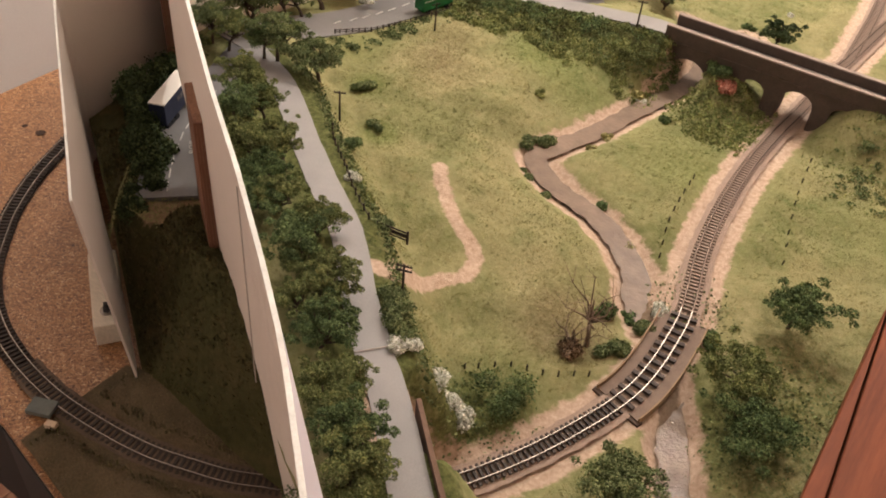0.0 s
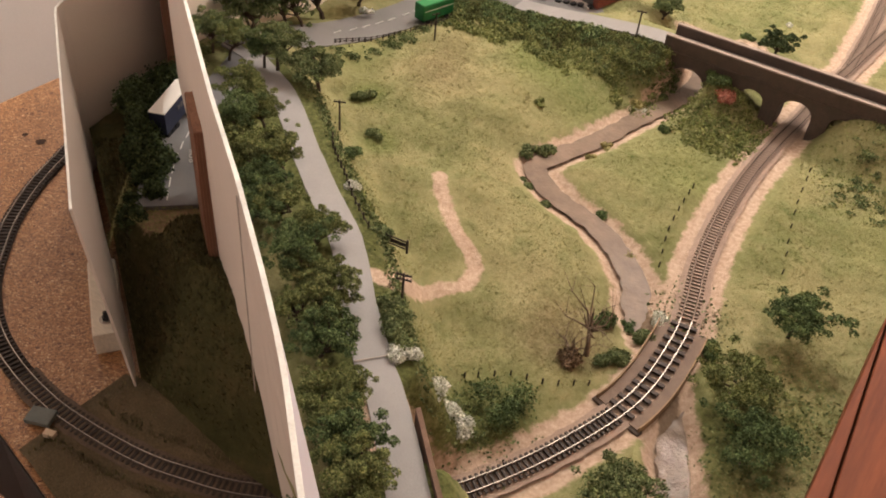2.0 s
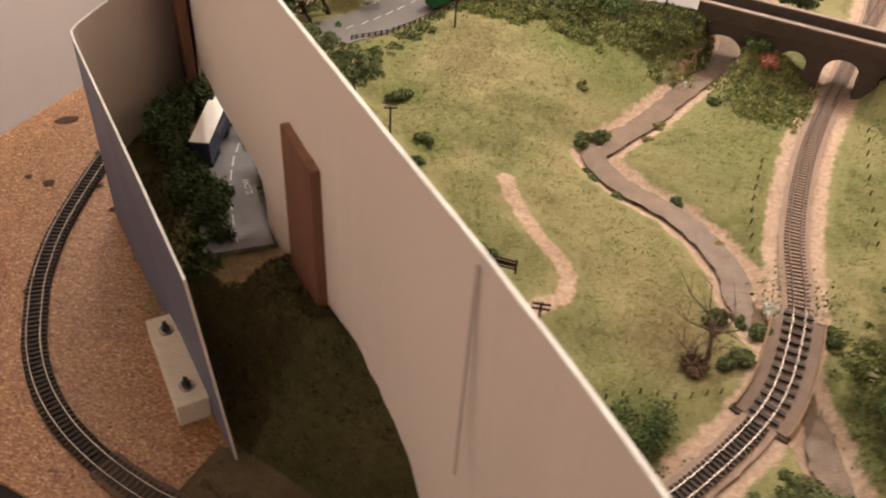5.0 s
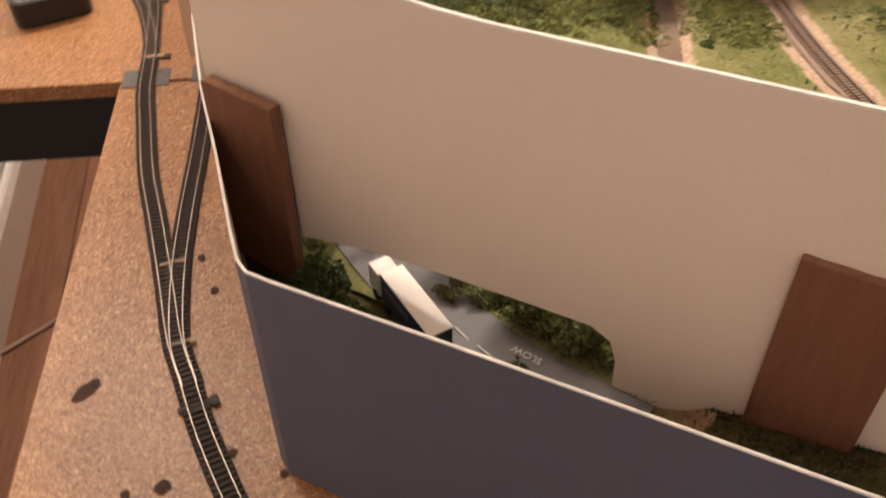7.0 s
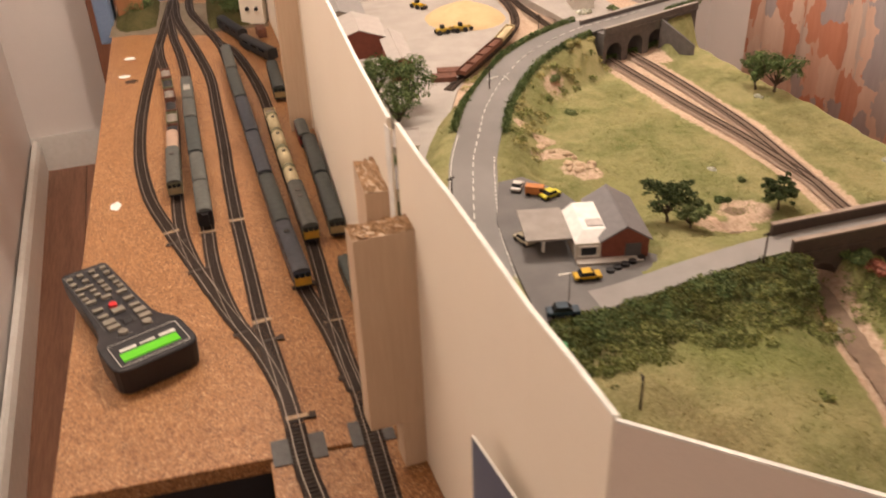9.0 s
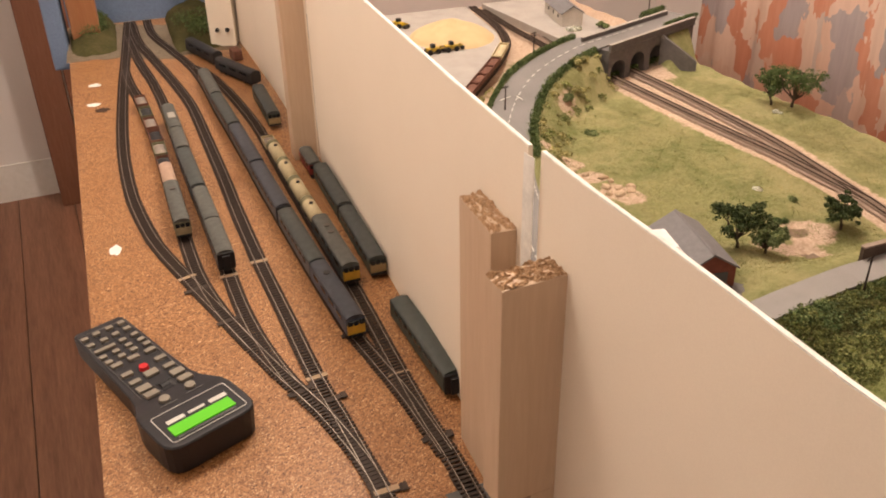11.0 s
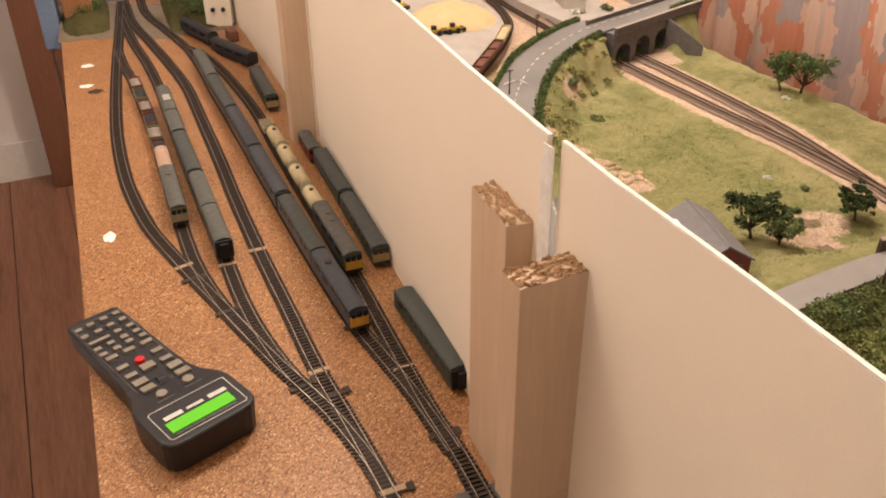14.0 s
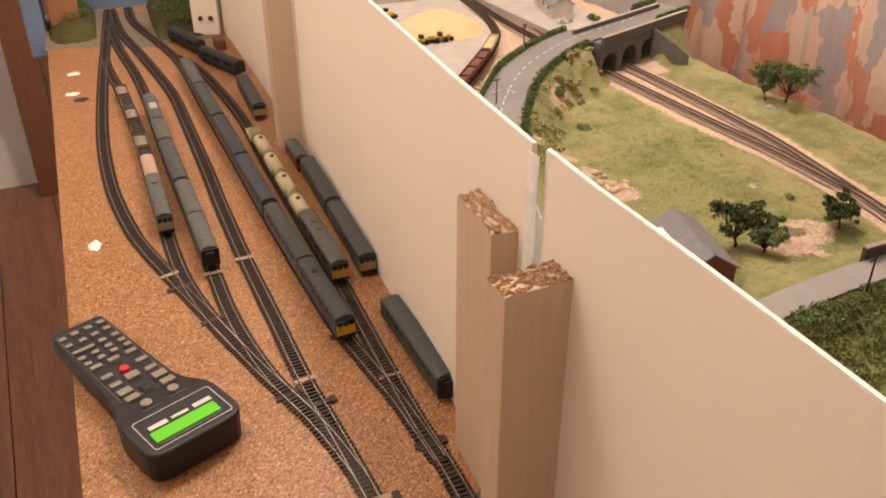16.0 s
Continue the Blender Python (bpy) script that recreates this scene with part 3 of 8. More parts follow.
def room():
    fl = new("floor")
    tagged(fl, "dark red-brown timber floorboards", "floor", kind="structure")
    i, y = 0, None
    bm = bmesh.new()
    box(bm, (5.2, 6.4, 0.02), (0.4, 1.2, FLOOR_Z - 0.021))
    part("subfloor", bm, M["black"], fl)
    proto = bmesh.new()
    box(proto, (0.158, 6.2, 0.018), (0, 0, -0.009), bevel=0.0015)
    first = part("plank", proto, M["floor_plank"], fl)
    first.matrix_basis = pose(-2.02, 1.2, FLOOR_Z, 0, 0, 4.7)
    for k in range(1, 26):
        o = new("plank", first.data)
        o.parent = fl
        o.matrix_basis = pose(-2.02 + 0.1603 * k, 1.2, FLOOR_Z, 0, 0, 4.7)
    for name, a, b in (("wall_west", (wall_x(-1.9), -1.9), (wall_x(3.20), 3.20)), ("wall_north", (wall_x(3.26) - 0.05, 3.255), (1.2, 3.463)), ("wall_east", (1.12, 3.9), (1.12, -1.9)), ("wall_south", (1.2, -1.8), (-1.2, -1.8))):
        w = boards([a, b], FLOOR_Z, 1.65, 0.1, name, M["wall"])
        tagged(w, "warm off-white plastered room wall", "wall", kind="structure")
    c = boards([(-2.2, 1.2), (3.2, 1.2)], 1.65, 1.75, 6.5, "ceiling", M["ceiling"])
    tagged(c, "plain off-white ceiling", "ceiling", kind="structure")
    for a, b in (((wall_x(-1.8) + 0.06, -1.8), (wall_x(3.18) + 0.06, 3.18)), ((wall_x(3.19) + 0.05, 3.196), (-0.2, 3.296))):
        bm = bmesh.new()
        a, b = Vector(a), Vector(b)
        ln = (b - a).length
        prism(bm, [(0, 0), (0.02, 0), (0.02, 0.10), (0.013, 0.115), (0.006, 0.12), (0, 0.12)] if a.y < 0 else [(-0.02, 0), (0, 0), (0, 0.12), (-0.006, 0.12), (-0.013, 0.115), (-0.02, 0.10)], ln)
        ob = obj("baseboard", bm, M["white"])
        mid = (a + b) / 2
        ang = math.degrees(math.atan2(b.y - a.y, b.x - a.x)) - 90
        ob.matrix_basis = pose(mid.x, mid.y, FLOOR_Z, 0, 0, ang)
        tagged(ob, "white painted moulded skirting board", "skirting", kind="structure")


M["floor_plank"] = wood("floorboard_timber", (0.160, 0.080, 0.050), (0.365, 0.185, 0.116), 1, 4, 0.45)
room()

# ---- baseboards ----


def slab(name, outline, z0, z1, material, label, category="baseboard"):
    bm = bmesh.new()
    lo = [bm.verts.new((x, y, z0)) for x, y in outline]
    hi = [bm.verts.new((x, y, z1)) for x, y in outline]
    n = len(outline)
    for i in range(n):
        bm.faces.new((lo[i], lo[(i + 1) % n], hi[(i + 1) % n], hi[i]))
    bm.faces.new(hi)
    bm.faces.new(lo[::-1])
    bmesh.ops.recalc_face_normals(bm, faces=bm.faces)
    bmesh.ops.bevel(bm, geom=list(bm.edges), offset=0.0008, segments=1, affect="EDGES")
    return tagged(obj(name, bm, material), label, category)


yard = slab("yard_baseboard", [(-0.937, 0.853), (-0.600, 0.853), (-0.600, 2.30), (-0.985, 2.30)], -0.016, 0, M["chip"], "bare tan chipboard baseboard of the storage yard")
strip = slab("link_baseboard", [(-0.752, 0.15), (-0.60, 0.175), (-0.514, 0.180), (-0.394, 0.183), (-0.309, 0.169), (-0.160, 0.135), (-0.150, 0.190), (-0.300, 0.300), (-0.600, 0.505), (-0.600, 0.849), (-0.770, 0.849)], -0.016, -0.0004, M["chip"], "narrow bare chipboard baseboard carrying the loop track")
for nm, cx, cy, sx, sy, lab in (("yard_fascia", -0.775, 0.866, 0.322, 0.018, "black painted frame rail under the yard board"), ("yard_side_rail", -0.928, 1.58, 0.018, 1.40, "dark frame rail under the yard board edge"), ("link_side_rail", -0.742, 0.50, 0.018, 0.66, "dark frame rail under the link board")):
    bm = bmesh.new()
    box(bm, (sx, sy, 0.070), (cx, cy, -0.0520), bevel=0.001)
    tagged(obj(nm, bm, M["black"]), lab, "frame rail")
tagged(boards([(-0.745, 0.158), (-0.600, 0.182), (-0.514, 0.187), (-0.394, 0.190), (-0.309, 0.176), (-0.160, 0.142)], -0.11, -0.0028, 0.0165, "link_fascia", M["black"]), "black painted fascia under the link board's front", "frame rail")
for lx, ly, ztop in ((-0.640, 1.10, -0.0165), (-0.640, 2.20, -0.0165), (-0.900, 2.20, -0.0165), (-0.450, 0.75, -0.0605), (-0.450, 2.00, -0.0605), (-0.020, 0.30, -0.0605), (-0.020, 2.00, -0.0605), (-0.620, 0.40, -0.0165)):
    bm = bmesh.new()
    box(bm, (0.044, 0.044, ztop - FLOOR_Z), (lx, ly, (ztop + FLOOR_Z) / 2), bevel=0.002)
    tagged(obj("baseboard_leg", bm, M["wood_pale"]), "plain square timber leg under the baseboard", "leg", group="baseboard legs")
slab("layout_baseboard", [(-0.60, 0.60), (-0.35, 0.38), (-0.36, 0.22), (0.0, 0.115), (0.075, 0.12), (0.080, 0.95), (0.035, 1.35), (0.025, 2.11), (-0.60, 2.11)], -0.060, -0.020, M["chip"], "plywood baseboard under the scenery")

# ---- backscene boards ----
HOLE = [(-0.590, 0.088), (-0.558, 0.101), (-0.532, 0.109), (-0.503, 0.115), (-0.477, 0.1165), (-0.454, 0.118), (-0.431, 0.119), (-0.422, 0.113), (-0.4185, 0.100), (-0.418, 0.082)]


def lean_out(ob):
    """The board's near end stands with its foot a little out towards the scenery."""
    for v in ob.data.vertices:
        k = (0.014 * float(ease(-0.36, -0.24, v.co.x)) + 0.020 * float(ease(-0.22, -0.12, v.co.x))) * max(0.0, 1 - v.co.z / 0.28)
        v.co.x += 0.55 * k
        v.co.y += 0.83 * k


def long_board():
    """The tall board, with the road's low opening cut into its foot."""
    xs = [q[0] for q in BOARD]
    ys = [q[1] for q in BOARD]
    at_y = lambda x: float(np.interp(x, xs, ys))
    hx = sorted([h[0] for h in HOLE])
    lo_x = sorted(set([round(v, 4) for v in list(np.linspace(-0.624, -0.030, 40)) + hx]))
    line, z0, z1 = [], [], []
    for x in lo_x:
        line.append((x, at_y(x)))
        inside = hx[0] <= x <= hx[-1]
        z0.append(float(np.interp(x, [h[0] for h in HOLE], [h[1] for h in HOLE])) if inside else -0.015)
        z1.append(float(np.interp(x, [-0.626, -0.48, -0.25, -0.03], [0.270, 0.269, 0.281, 0.284])))
    ob = boards(line, z0, z1, 0.0022, "tall_backscene", M["card_inner"])
    lean_out(ob)
    ob.data.materials.append(M["card_edge"])
    ob.data.materials.append(M["sky_card"])
    for p in ob.data.polygons:
        if p.normal.z > 0.6:
            p.material_index = 1
        elif p.normal.y > 0.3:
            p.material_index = 2
    boards([q for q in line], [z + 0.0001 for z in z1], [z + 0.0009 for z in z1], 0.0020, "top_edge", M["card_edge"], ob)["label"] = "ragged white cut edge"
    for x, z0s, z1s in ((-0.194, 0.150, 0.276),):
        y = at_y(x)
        boards([(x - 0.0008 - 0.0008, y - 0.0011 + 0.0005), (x - 0.0008 + 0.0008, y - 0.0011 - 0.0005)], z0s, z1s, 0.0004, "joint", M["seam"], ob)
        lean_out(ob.children[-1])
    return tagged(ob, "tall grey-beige backscene board with a low road opening", "backscene board")


M["seam"] = mat("shadowed_joint", (0.50, 0.425, 0.365), None, 200, 900, 0.9)
long_board()


def yard_screen():
    line_a, top_a = [(-0.623, 0.552), (-0.627, 0.590), (-0.632, 0.629), (-0.636, 0.690), (-0.640, 0.742), (-0.646, 0.800), (-0.6495, 0.852)], [0.270, 0.2705, 0.271, 0.2715, 0.272, 0.273, 0.274]
    line_b = [(-0.653, 0.862), (-0.655, 0.980), (-0.655, 1.180), (-0.655, 1.503)]
    line_c = [(-0.658, 1.506), (-0.665, 1.8), (-0.675, 2.02), (-0.690, 2.29)]
    a = boards(line_a, 0.0, top_a, 0.003, "backscene_panel", M["card_white"])
    tagged(a, "cream card backscene panel curving beside the yard", "backscene board", group="yard backscene")
    b = boards(line_b, 0.0, 0.274, 0.003, "backscene_panel", M["card_white"])
    tagged(b, "flat cream card backscene panel along the storage yard", "backscene board", group="yard backscene")
    c = boards(line_c, 0.0, 0.274, 0.003, "backscene_panel", M["card_white"])
    tagged(c, "cream card backscene panel at the far end of the yard", "backscene board", group="yard backscene")
    for ob in (a, b, c):
        ob.data.materials.append(M["card_edge"])
        for p in ob.data.polygons:
            if p.normal.z > 0.6:
                p.material_index = 1
    for ob, ln_, zz in ((a, line_a, [z + 0.0002 for z in top_a]), (b, line_b, [0.2742] * 4), (c, line_c, [0.2742] * 4)):
        boards(ln_, zz, [z + 0.0006 for z in zz], 0.0026, "top_edge", M["card_edge"], ob)["label"] = "bare cut card edge"
    tape = boards([(-0.6545, 0.8530), (-0.6560, 0.8640)], 0.004, 0.270, 0.0005, "joint_tape", M["card_edge"], b)


yard_screen()
GREY = [(-0.350, 0.247), (-0.430, 0.2995), (-0.515, 0.355), (-0.585, 0.401), (-0.596, 0.409), (-0.601, 0.418), (-0.606, 0.44), (-0.618, 0.50), (-0.6335, 0.57), (-0.6455, 0.64), (-0.6500, 0.668)]
grey = boards(GREY, 0.0, [0.180, 0.175, 0.170, 0.165, 0.164, 0.164, 0.164, 0.164, 0.163, 0.162, 0.161], 0.0016, "low_screen", M["card_grey"])
grey.data.materials.append(M["card_edge"])
grey.data.materials.append(M["card_inner"])
for p in grey.data.polygons:
    if p.normal.z > 0.6:
        p.material_index = 1
    elif p.normal.x > 0.3 and abs(p.normal.z) < 0.3:
        p.material_index = 2
boards(GREY, [z + 0.0002 for z in (0.180, 0.175, 0.170, 0.165, 0.164, 0.164, 0.164, 0.164, 0.163, 0.162, 0.161)], [z + 0.0008 for z in (0.180, 0.175, 0.170, 0.165, 0.164, 0.164, 0.164, 0.164, 0.163, 0.162, 0.161)], 0.0014, "top_edge", M["card_edge"], grey)["label"] = "white cut edge"
for ob in (grey, *grey.children):
    for v in ob.data.vertices:
        k = float(ease(-0.60, -0.36, v.co.x)) * max(0.0, 1 - v.co.z / 0.18)
        v.co.x -= 0.005 * k
        v.co.y += 0.018 * k
tagged(grey, "low bent screen board painted blue-grey outside", "backscene board")


def plywood(name, a, b, z0, z1, thick, label):
    a, b = Vector(a), Vector(b)
    t = thing(name, label, "wooden brace", ((a.x + b.x) / 2, (a.y + b.y) / 2, 0), math.degrees(math.atan2(b.y - a.y, b.x - a.x)))
    w = (b - a).length
    bm = bmesh.new()
    box(bm, (w, thick, z1 - z0 - 0.001), (0, 0, (z0 + z1) / 2 - 0.0005), bevel=0.0007)
    part("panel", bm, M["wood_brown"], t)
    bm = bmesh.new()
    bmesh.ops.create_grid(bm, x_segments=30, y_segments=4, size=0.5)
    for v in bm.verts:
        v.co = Vector((v.co.x * (w - 0.0012), v.co.y * (thick - 0.0008), z1 - 0.0006 + 0.0005 * noise.noise(v.co * 11 + Vector((z1 * 90, 0, 0)))))
    part("sawn_edge", bm, M["wood_edge"], t, "paler rough sawn edge")
    bm = bmesh.new()
    for k in range(3):
        box(bm, (0.0006, 0.0006, z1 - z0 - 0.004), (w / 2, (k - 1) * thick * 0.28, (z0 + z1) / 2), bevel=0.0)
    part("ply_line", bm, M["wood_edge"], t)
    return t


M["wood_edge"] = mat("sawn_plywood_edge", (0.30, 0.155, 0.095), (0.19, 0.09, 0.055), 150, 900, 0.9, relief=0.5, dist=0.001, wear=0.4)
plywood("brace_board", (-0.3660, 0.3525), (-0.3265, 0.3250), 0.086, 0.2065, 0.007, "brown plywood brace fixed to the tall board")
plywood("corner_brace", (-0.6235, 0.541), (-0.584, 0.5065), 0.060, 0.1895, 0.008, "dark brown plywood brace in the screen corner")

for at, size, lab in (((-0.6690, 0.8240, 0.1085), (0.0465, 0.0205, 0.2165), "pale sawn timber upright block with rough top"), ((-0.6605, 0.9020, 0.1085), (0.0235, 0.056, 0.2175), "pale sawn timber upright block behind another"), ((-0.674, 1.520, 0.14), (0.030, 0.030, 0.28), "pale square timber post beside the backscene")):
    front = size[0] > 0.04
    ob = thing("timber_block", lab, "timber block", (at[0], at[1], 0), 5.5 if front else 0, group="timber uprights")
    bm = bmesh.new()
    z0 = 0.046 if front else 0.0
    box(bm, (size[0], size[1], size[2] - 0.004 - z0), (0, 0, (size[2] + z0) / 2 - 0.002), bevel=0.0006)
    if z0:
        box(bm, (0.0215, size[1], z0), (0.0125, 0, z0 / 2), bevel=0.0006)
    part("body", bm, M["wood_pale"], ob)
    bm = bmesh.new()
    r = bmesh.ops.create_grid(bm, x_segments=34, y_segments=24, size=0.5)
    for v in bm.verts:
        rough = noise.noise(v.co * 9 + Vector(at)) + 0.6 * noise.noise(v.co * 31 + Vector(at))
        v.co = Vector((v.co.x * size[0] * 1.0, v.co.y * size[1] * 1.0, size[2] - 0.0035 + 0.0030 * rough))
    part("sawn_top", bm, M["wood_end"], ob, "rough splintered saw cut")

# ---- track ----
SLEEPER_STEP = 0.0045


def track(name, points, label, z=0.0, step=SLEEPER_STEP, parts=True, sleeper=(0.0165, 0.0020, 0.0016), group="track", mat_sleeper="sleeper", mat_rail="rail"):
    line = smooth_line(points, 0.004)
    d, nrm = sides_of(line)
    zs = line[:, 2] if line.shape[1] > 2 else np.full(len(line), z)
    top = thing(name, label, "railway track", group=group)
    for side in (-0.0046, 0.0046):
        verts, faces = [], []
        prof = ((-0.0008, 0.0016), (-0.0003, 0.0018), (-0.0003, 0.0026), (-0.00027, 0.0028), (-0.00027, 0.0032), (0.00027, 0.0032), (0.00027, 0.0028), (0.0003, 0.0026), (0.0003, 0.0018), (0.0008, 0.0016))
        k = len(prof)
        for i, q in enumerate(line):
            for o, h in prof:
                verts.append((q[0] + nrm[i, 0] * (side + o), q[1] + nrm[i, 1] * (side + o), zs[i] + h))
        for i in range(len(line) - 1):
            for j in range(k - 1):
                a = i * k + j
                faces.append((a, a + 1, a + k + 1, a + k))
        ro = raw("rail", verts, faces, M[mat_rail], top)
        ro.data.materials.append(M["rail_side"])
        ro.data.polygons.foreach_set("material_index", [0 if j % (k - 1) == 4 else 1 for j in range(len(faces))])
    s = np.concatenate([[0], np.cumsum(np.linalg.norm(np.diff(line[:, :2], axis=0), axis=1))])
    at = np.arange(step / 2, s[-1], step)
    px, py, pz = (np.interp(at, s, c) for c in (line[:, 0], line[:, 1], zs))
    dx, dy = np.interp(at, s, d[:, 0]), np.interp(at, s, d[:, 1])
    hw, hl, hh = sleeper[0] / 2, sleeper[1] / 2, sleeper[2]
    if parts:
        me = bpy.data.meshes.new("sleeper")
        me.from_pydata([(a * hw, b * hl, c) for c in (0, hh) for a, b in ((-1, -1), (1, -1), (1, 1), (-1, 1))], [], [(4, 5, 6, 7), (0, 1, 5, 4), (1, 2, 6, 5), (2, 3, 7, 6), (3, 0, 4, 7)])
        me.materials.append(M[mat_sleeper])
        for i in range(len(at)):
            o = new("sleeper", me)
            o.parent = top
            o.matrix_basis = pose(px[i], py[i], pz[i], 0, 0, math.degrees(math.atan2(dy[i], dx[i])) - 90)
    else:
        verts, faces = [], []
        for i in range(len(at)):
            n = math.hypot(dx[i], dy[i])
            ux, uy = dx[i] / n, dy[i] / n
            b = len(verts)
            for c in (0, hh):
                for a, e in ((-hw, -hl), (hw, -hl), (hw, hl), (-hw, hl)):
                    verts.append((px[i] + uy * a + ux * e, py[i] - ux * a + uy * e, pz[i] + c))
            faces += [tuple(b + j for j in f) for f in ((4, 5, 6, 7), (0, 1, 5, 4), (1, 2, 6, 5), (2, 3, 7, 6), (3, 0, 4, 7))]
        o = raw("sleepers", verts, faces, M[mat_sleeper], top)
        o["kind"] = "stuff"
    return top


def bed(line, width, z, name="track_bed"):
    ob = ribbon(name, smooth_line(line, 0.006), width, 0, M["underlay"], z=z, ragged=0.06)
    return tagged(ob, "dark stained strip under yard track", "track bed", kind="structure")


M["underlay"] = mat("dark_glue_stain", (0.060, 0.036, 0.024), (0.036, 0.024, 0.018), 200, 900, 0.8, relief=0.3)
OUTER = [(-0.747, 0.885), (-0.743, 0.830), (-0.735, 0.780), (-0.722, 0.705), (-0.707, 0.645), (-0.690, 0.575), (-0.677, 0.519), (-0.663, 0.479), (-0.650, 0.442), (-0.632, 0.400), (-0.612, 0.359), (-0.586, 0.320), (-0.564, 0.295), (-0.535, 0.267), (-0.502, 0.245), (-0.465, 0.230),
         (-0.427, 0.222), (-0.391, 0.219), (-0.364, 0.220), (-0.329, 0.224), (-0.298, 0.230), (-0.271, 0.239), (-0.245, 0.249), (-0.222, 0.262), (-0.190, 0.281), (-0.160, 0.303)]
T1 = [(-0.869, 2.290), (-0.873, 2.233), (-0.882, 2.075), (-0.892, 1.912), (-0.900, 1.742), (-0.903, 1.620), (-0.901, 1.522), (-0.895, 1.440), (-0.880, 1.344), (-0.853, 1.249), (-0.824, 1.159), (-0.795, 1.068), (-0.769, 0.997), (-0.752, 0.930), (-0.747, 0.885)]
T2 = [(-0.888, 1.978), (-0.882, 1.897), (-0.872, 1.815), (-0.861, 1.675), (-0.855, 1.566), (-0.849, 1.382), (-0.845, 1.290), (-0.839, 1.230), (-0.826, 1.166), (-0.808, 1.106)]
T3 = [(-0.874, 2.180), (-0.862, 2.019), (-0.847, 1.896), (-0.838, 1.789), (-0.832, 1.660), (-0.826, 1.517), (-0.818, 1.370), (-0.812, 1.252), (-0.808, 1.175), (-0.801, 1.115), (-0.788, 1.052), (-0.771, 1.002)]
T4 = [(-0.865, 2.290), (-0.862, 2.249), (-0.856, 2.134), (-0.832, 1.992), (-0.812, 1.869), (-0.798, 1.761), (-0.792, 1.637), (-0.786, 1.487), (-0.783, 1.380), (-0.778, 1.264), (-0.770, 1.140), (-0.764, 1.045), (-0.757, 0.985), (-0.751, 0.930), (-0.747, 0.890)]
T5 = [(-0.834, 2.290), (-0.829, 2.178), (-0.801, 2.052), (-0.779, 1.949), (-0.768, 1.852), (-0.761, 1.720), (-0.755, 1.629), (-0.748, 1.520), (-0.741, 1.400), (-0.730, 1.240), (-0.719, 1.110), (-0.708, 1.045), (-0.699, 0.995), (-0.693, 0.945), (-0.690, 0.915)]
T6 = [(-0.780, 1.955), (-0.757, 1.904), (-0.739, 1.814), (-0.725, 1.710), (-0.717, 1.619), (-0.713, 1.500), (-0.709, 1.400), (-0.702, 1.260), (-0.697, 1.160), (-0.695, 1.060), (-0.692, 0.965), (-0.687, 0.895), (-0.684, 0.760), (-0.684, 0.650), (-0.682, 0.580), (-0.675, 0.518), (-0.662, 0.478)]
for i, (nm, pts) in enumerate((("yard_track", T1), ("yard_track", T2), ("yard_track", T3), ("yard_track", T4), ("yard_track", T5), ("yard_track", T6), ("loop_track", OUTER))):
    painted = [q for q in pts if pts is OUTER or (pts in (T1, T4) and q[1] > 1.26) or (pts is T6 and q[1] < 0.9)]
    if painted:
        bed(painted, 0.0178, 0.0003 + 0.00008 * i)
    track(nm, pts, "narrow gauge-scale model track with dark sleepers", 0.0006 + 0.00015 * i, group="yard tracks")
ln = smooth_line(LOOP, 0.01)
near, mid, far = (ln[(ln[:, 1] >= a) & (ln[:, 1] <= b)].tolist() for a, b in ((0.0, 0.470), (0.462, 0.592), (0.584, 3)))
track("scenic_track", near, "shiny railed model track curving round the field", 0.0022, group="scenic tracks")
track("bridge_track", mid, "model track on spaced timber baulks across the girder bridge", 0.0030, step=0.0098, parts=True, sleeper=(0.0215, 0.0036, 0.0022), group="scenic tracks")
track("scenic_track", far, "weathered rusty model track through the fields", 0.0022, group="scenic tracks", mat_rail="rail_rust", mat_sleeper="sleeper_brown")
track("scenic_track", UPLINE, "weathered model siding towards the far road bridge", 0.0024, group="scenic tracks", mat_rail="rail_rust", mat_sleeper="sleeper_brown")
for pts, w in ((LOOP, 0.026), (UPLINE, 0.024)):
    ob = ribbon("ballast_bed", smooth_line(pts, 0.006), w, -0.0009 if pts is LOOP else -0.0013, M["ballast"], ragged=0.18)
    tagged(ob, "brown painted ballast bed under scenic track", "ballast", kind="structure")
ob = ribbon("ballast_bed", smooth_line(OUTER[16:], 0.006), 0.022, 0, M["ballast_dark"], z=0.0022, ragged=0.15)
tagged(ob, "brown ballast under the loop beside the screen", "ballast", kind="structure")

# ---- roads and water ----
lane_ob = ribbon("lane", smooth_line(LANE, 0.006), 0.0245, 0.0012, M["asphalt"], ragged=0.05, thick=0.004)
tagged(lane_ob, "narrow pale grey tarmac lane with worn edges", "lane", kind="structure")
road_ob = ribbon("road", smooth_line(MAIN, 0.008), 0.058, 0.0022, M["asphalt_dark"], thick=0.003)
tagged(road_ob, "grey two-lane model tarmac road", "road", kind="structure")
side_ob = ribbon("side_road", smooth_line(SIDE + [(-0.20, 0.949, 0.057), (-0.10, 0.9535, 0.057), (0.09, 0.962, 0.057)], 0.008), 0.030, 0.0030, M["side_tarmac"], thick=0.003)
tagged(side_ob, "narrow grey side road over the long bridge", "road", kind="structure")


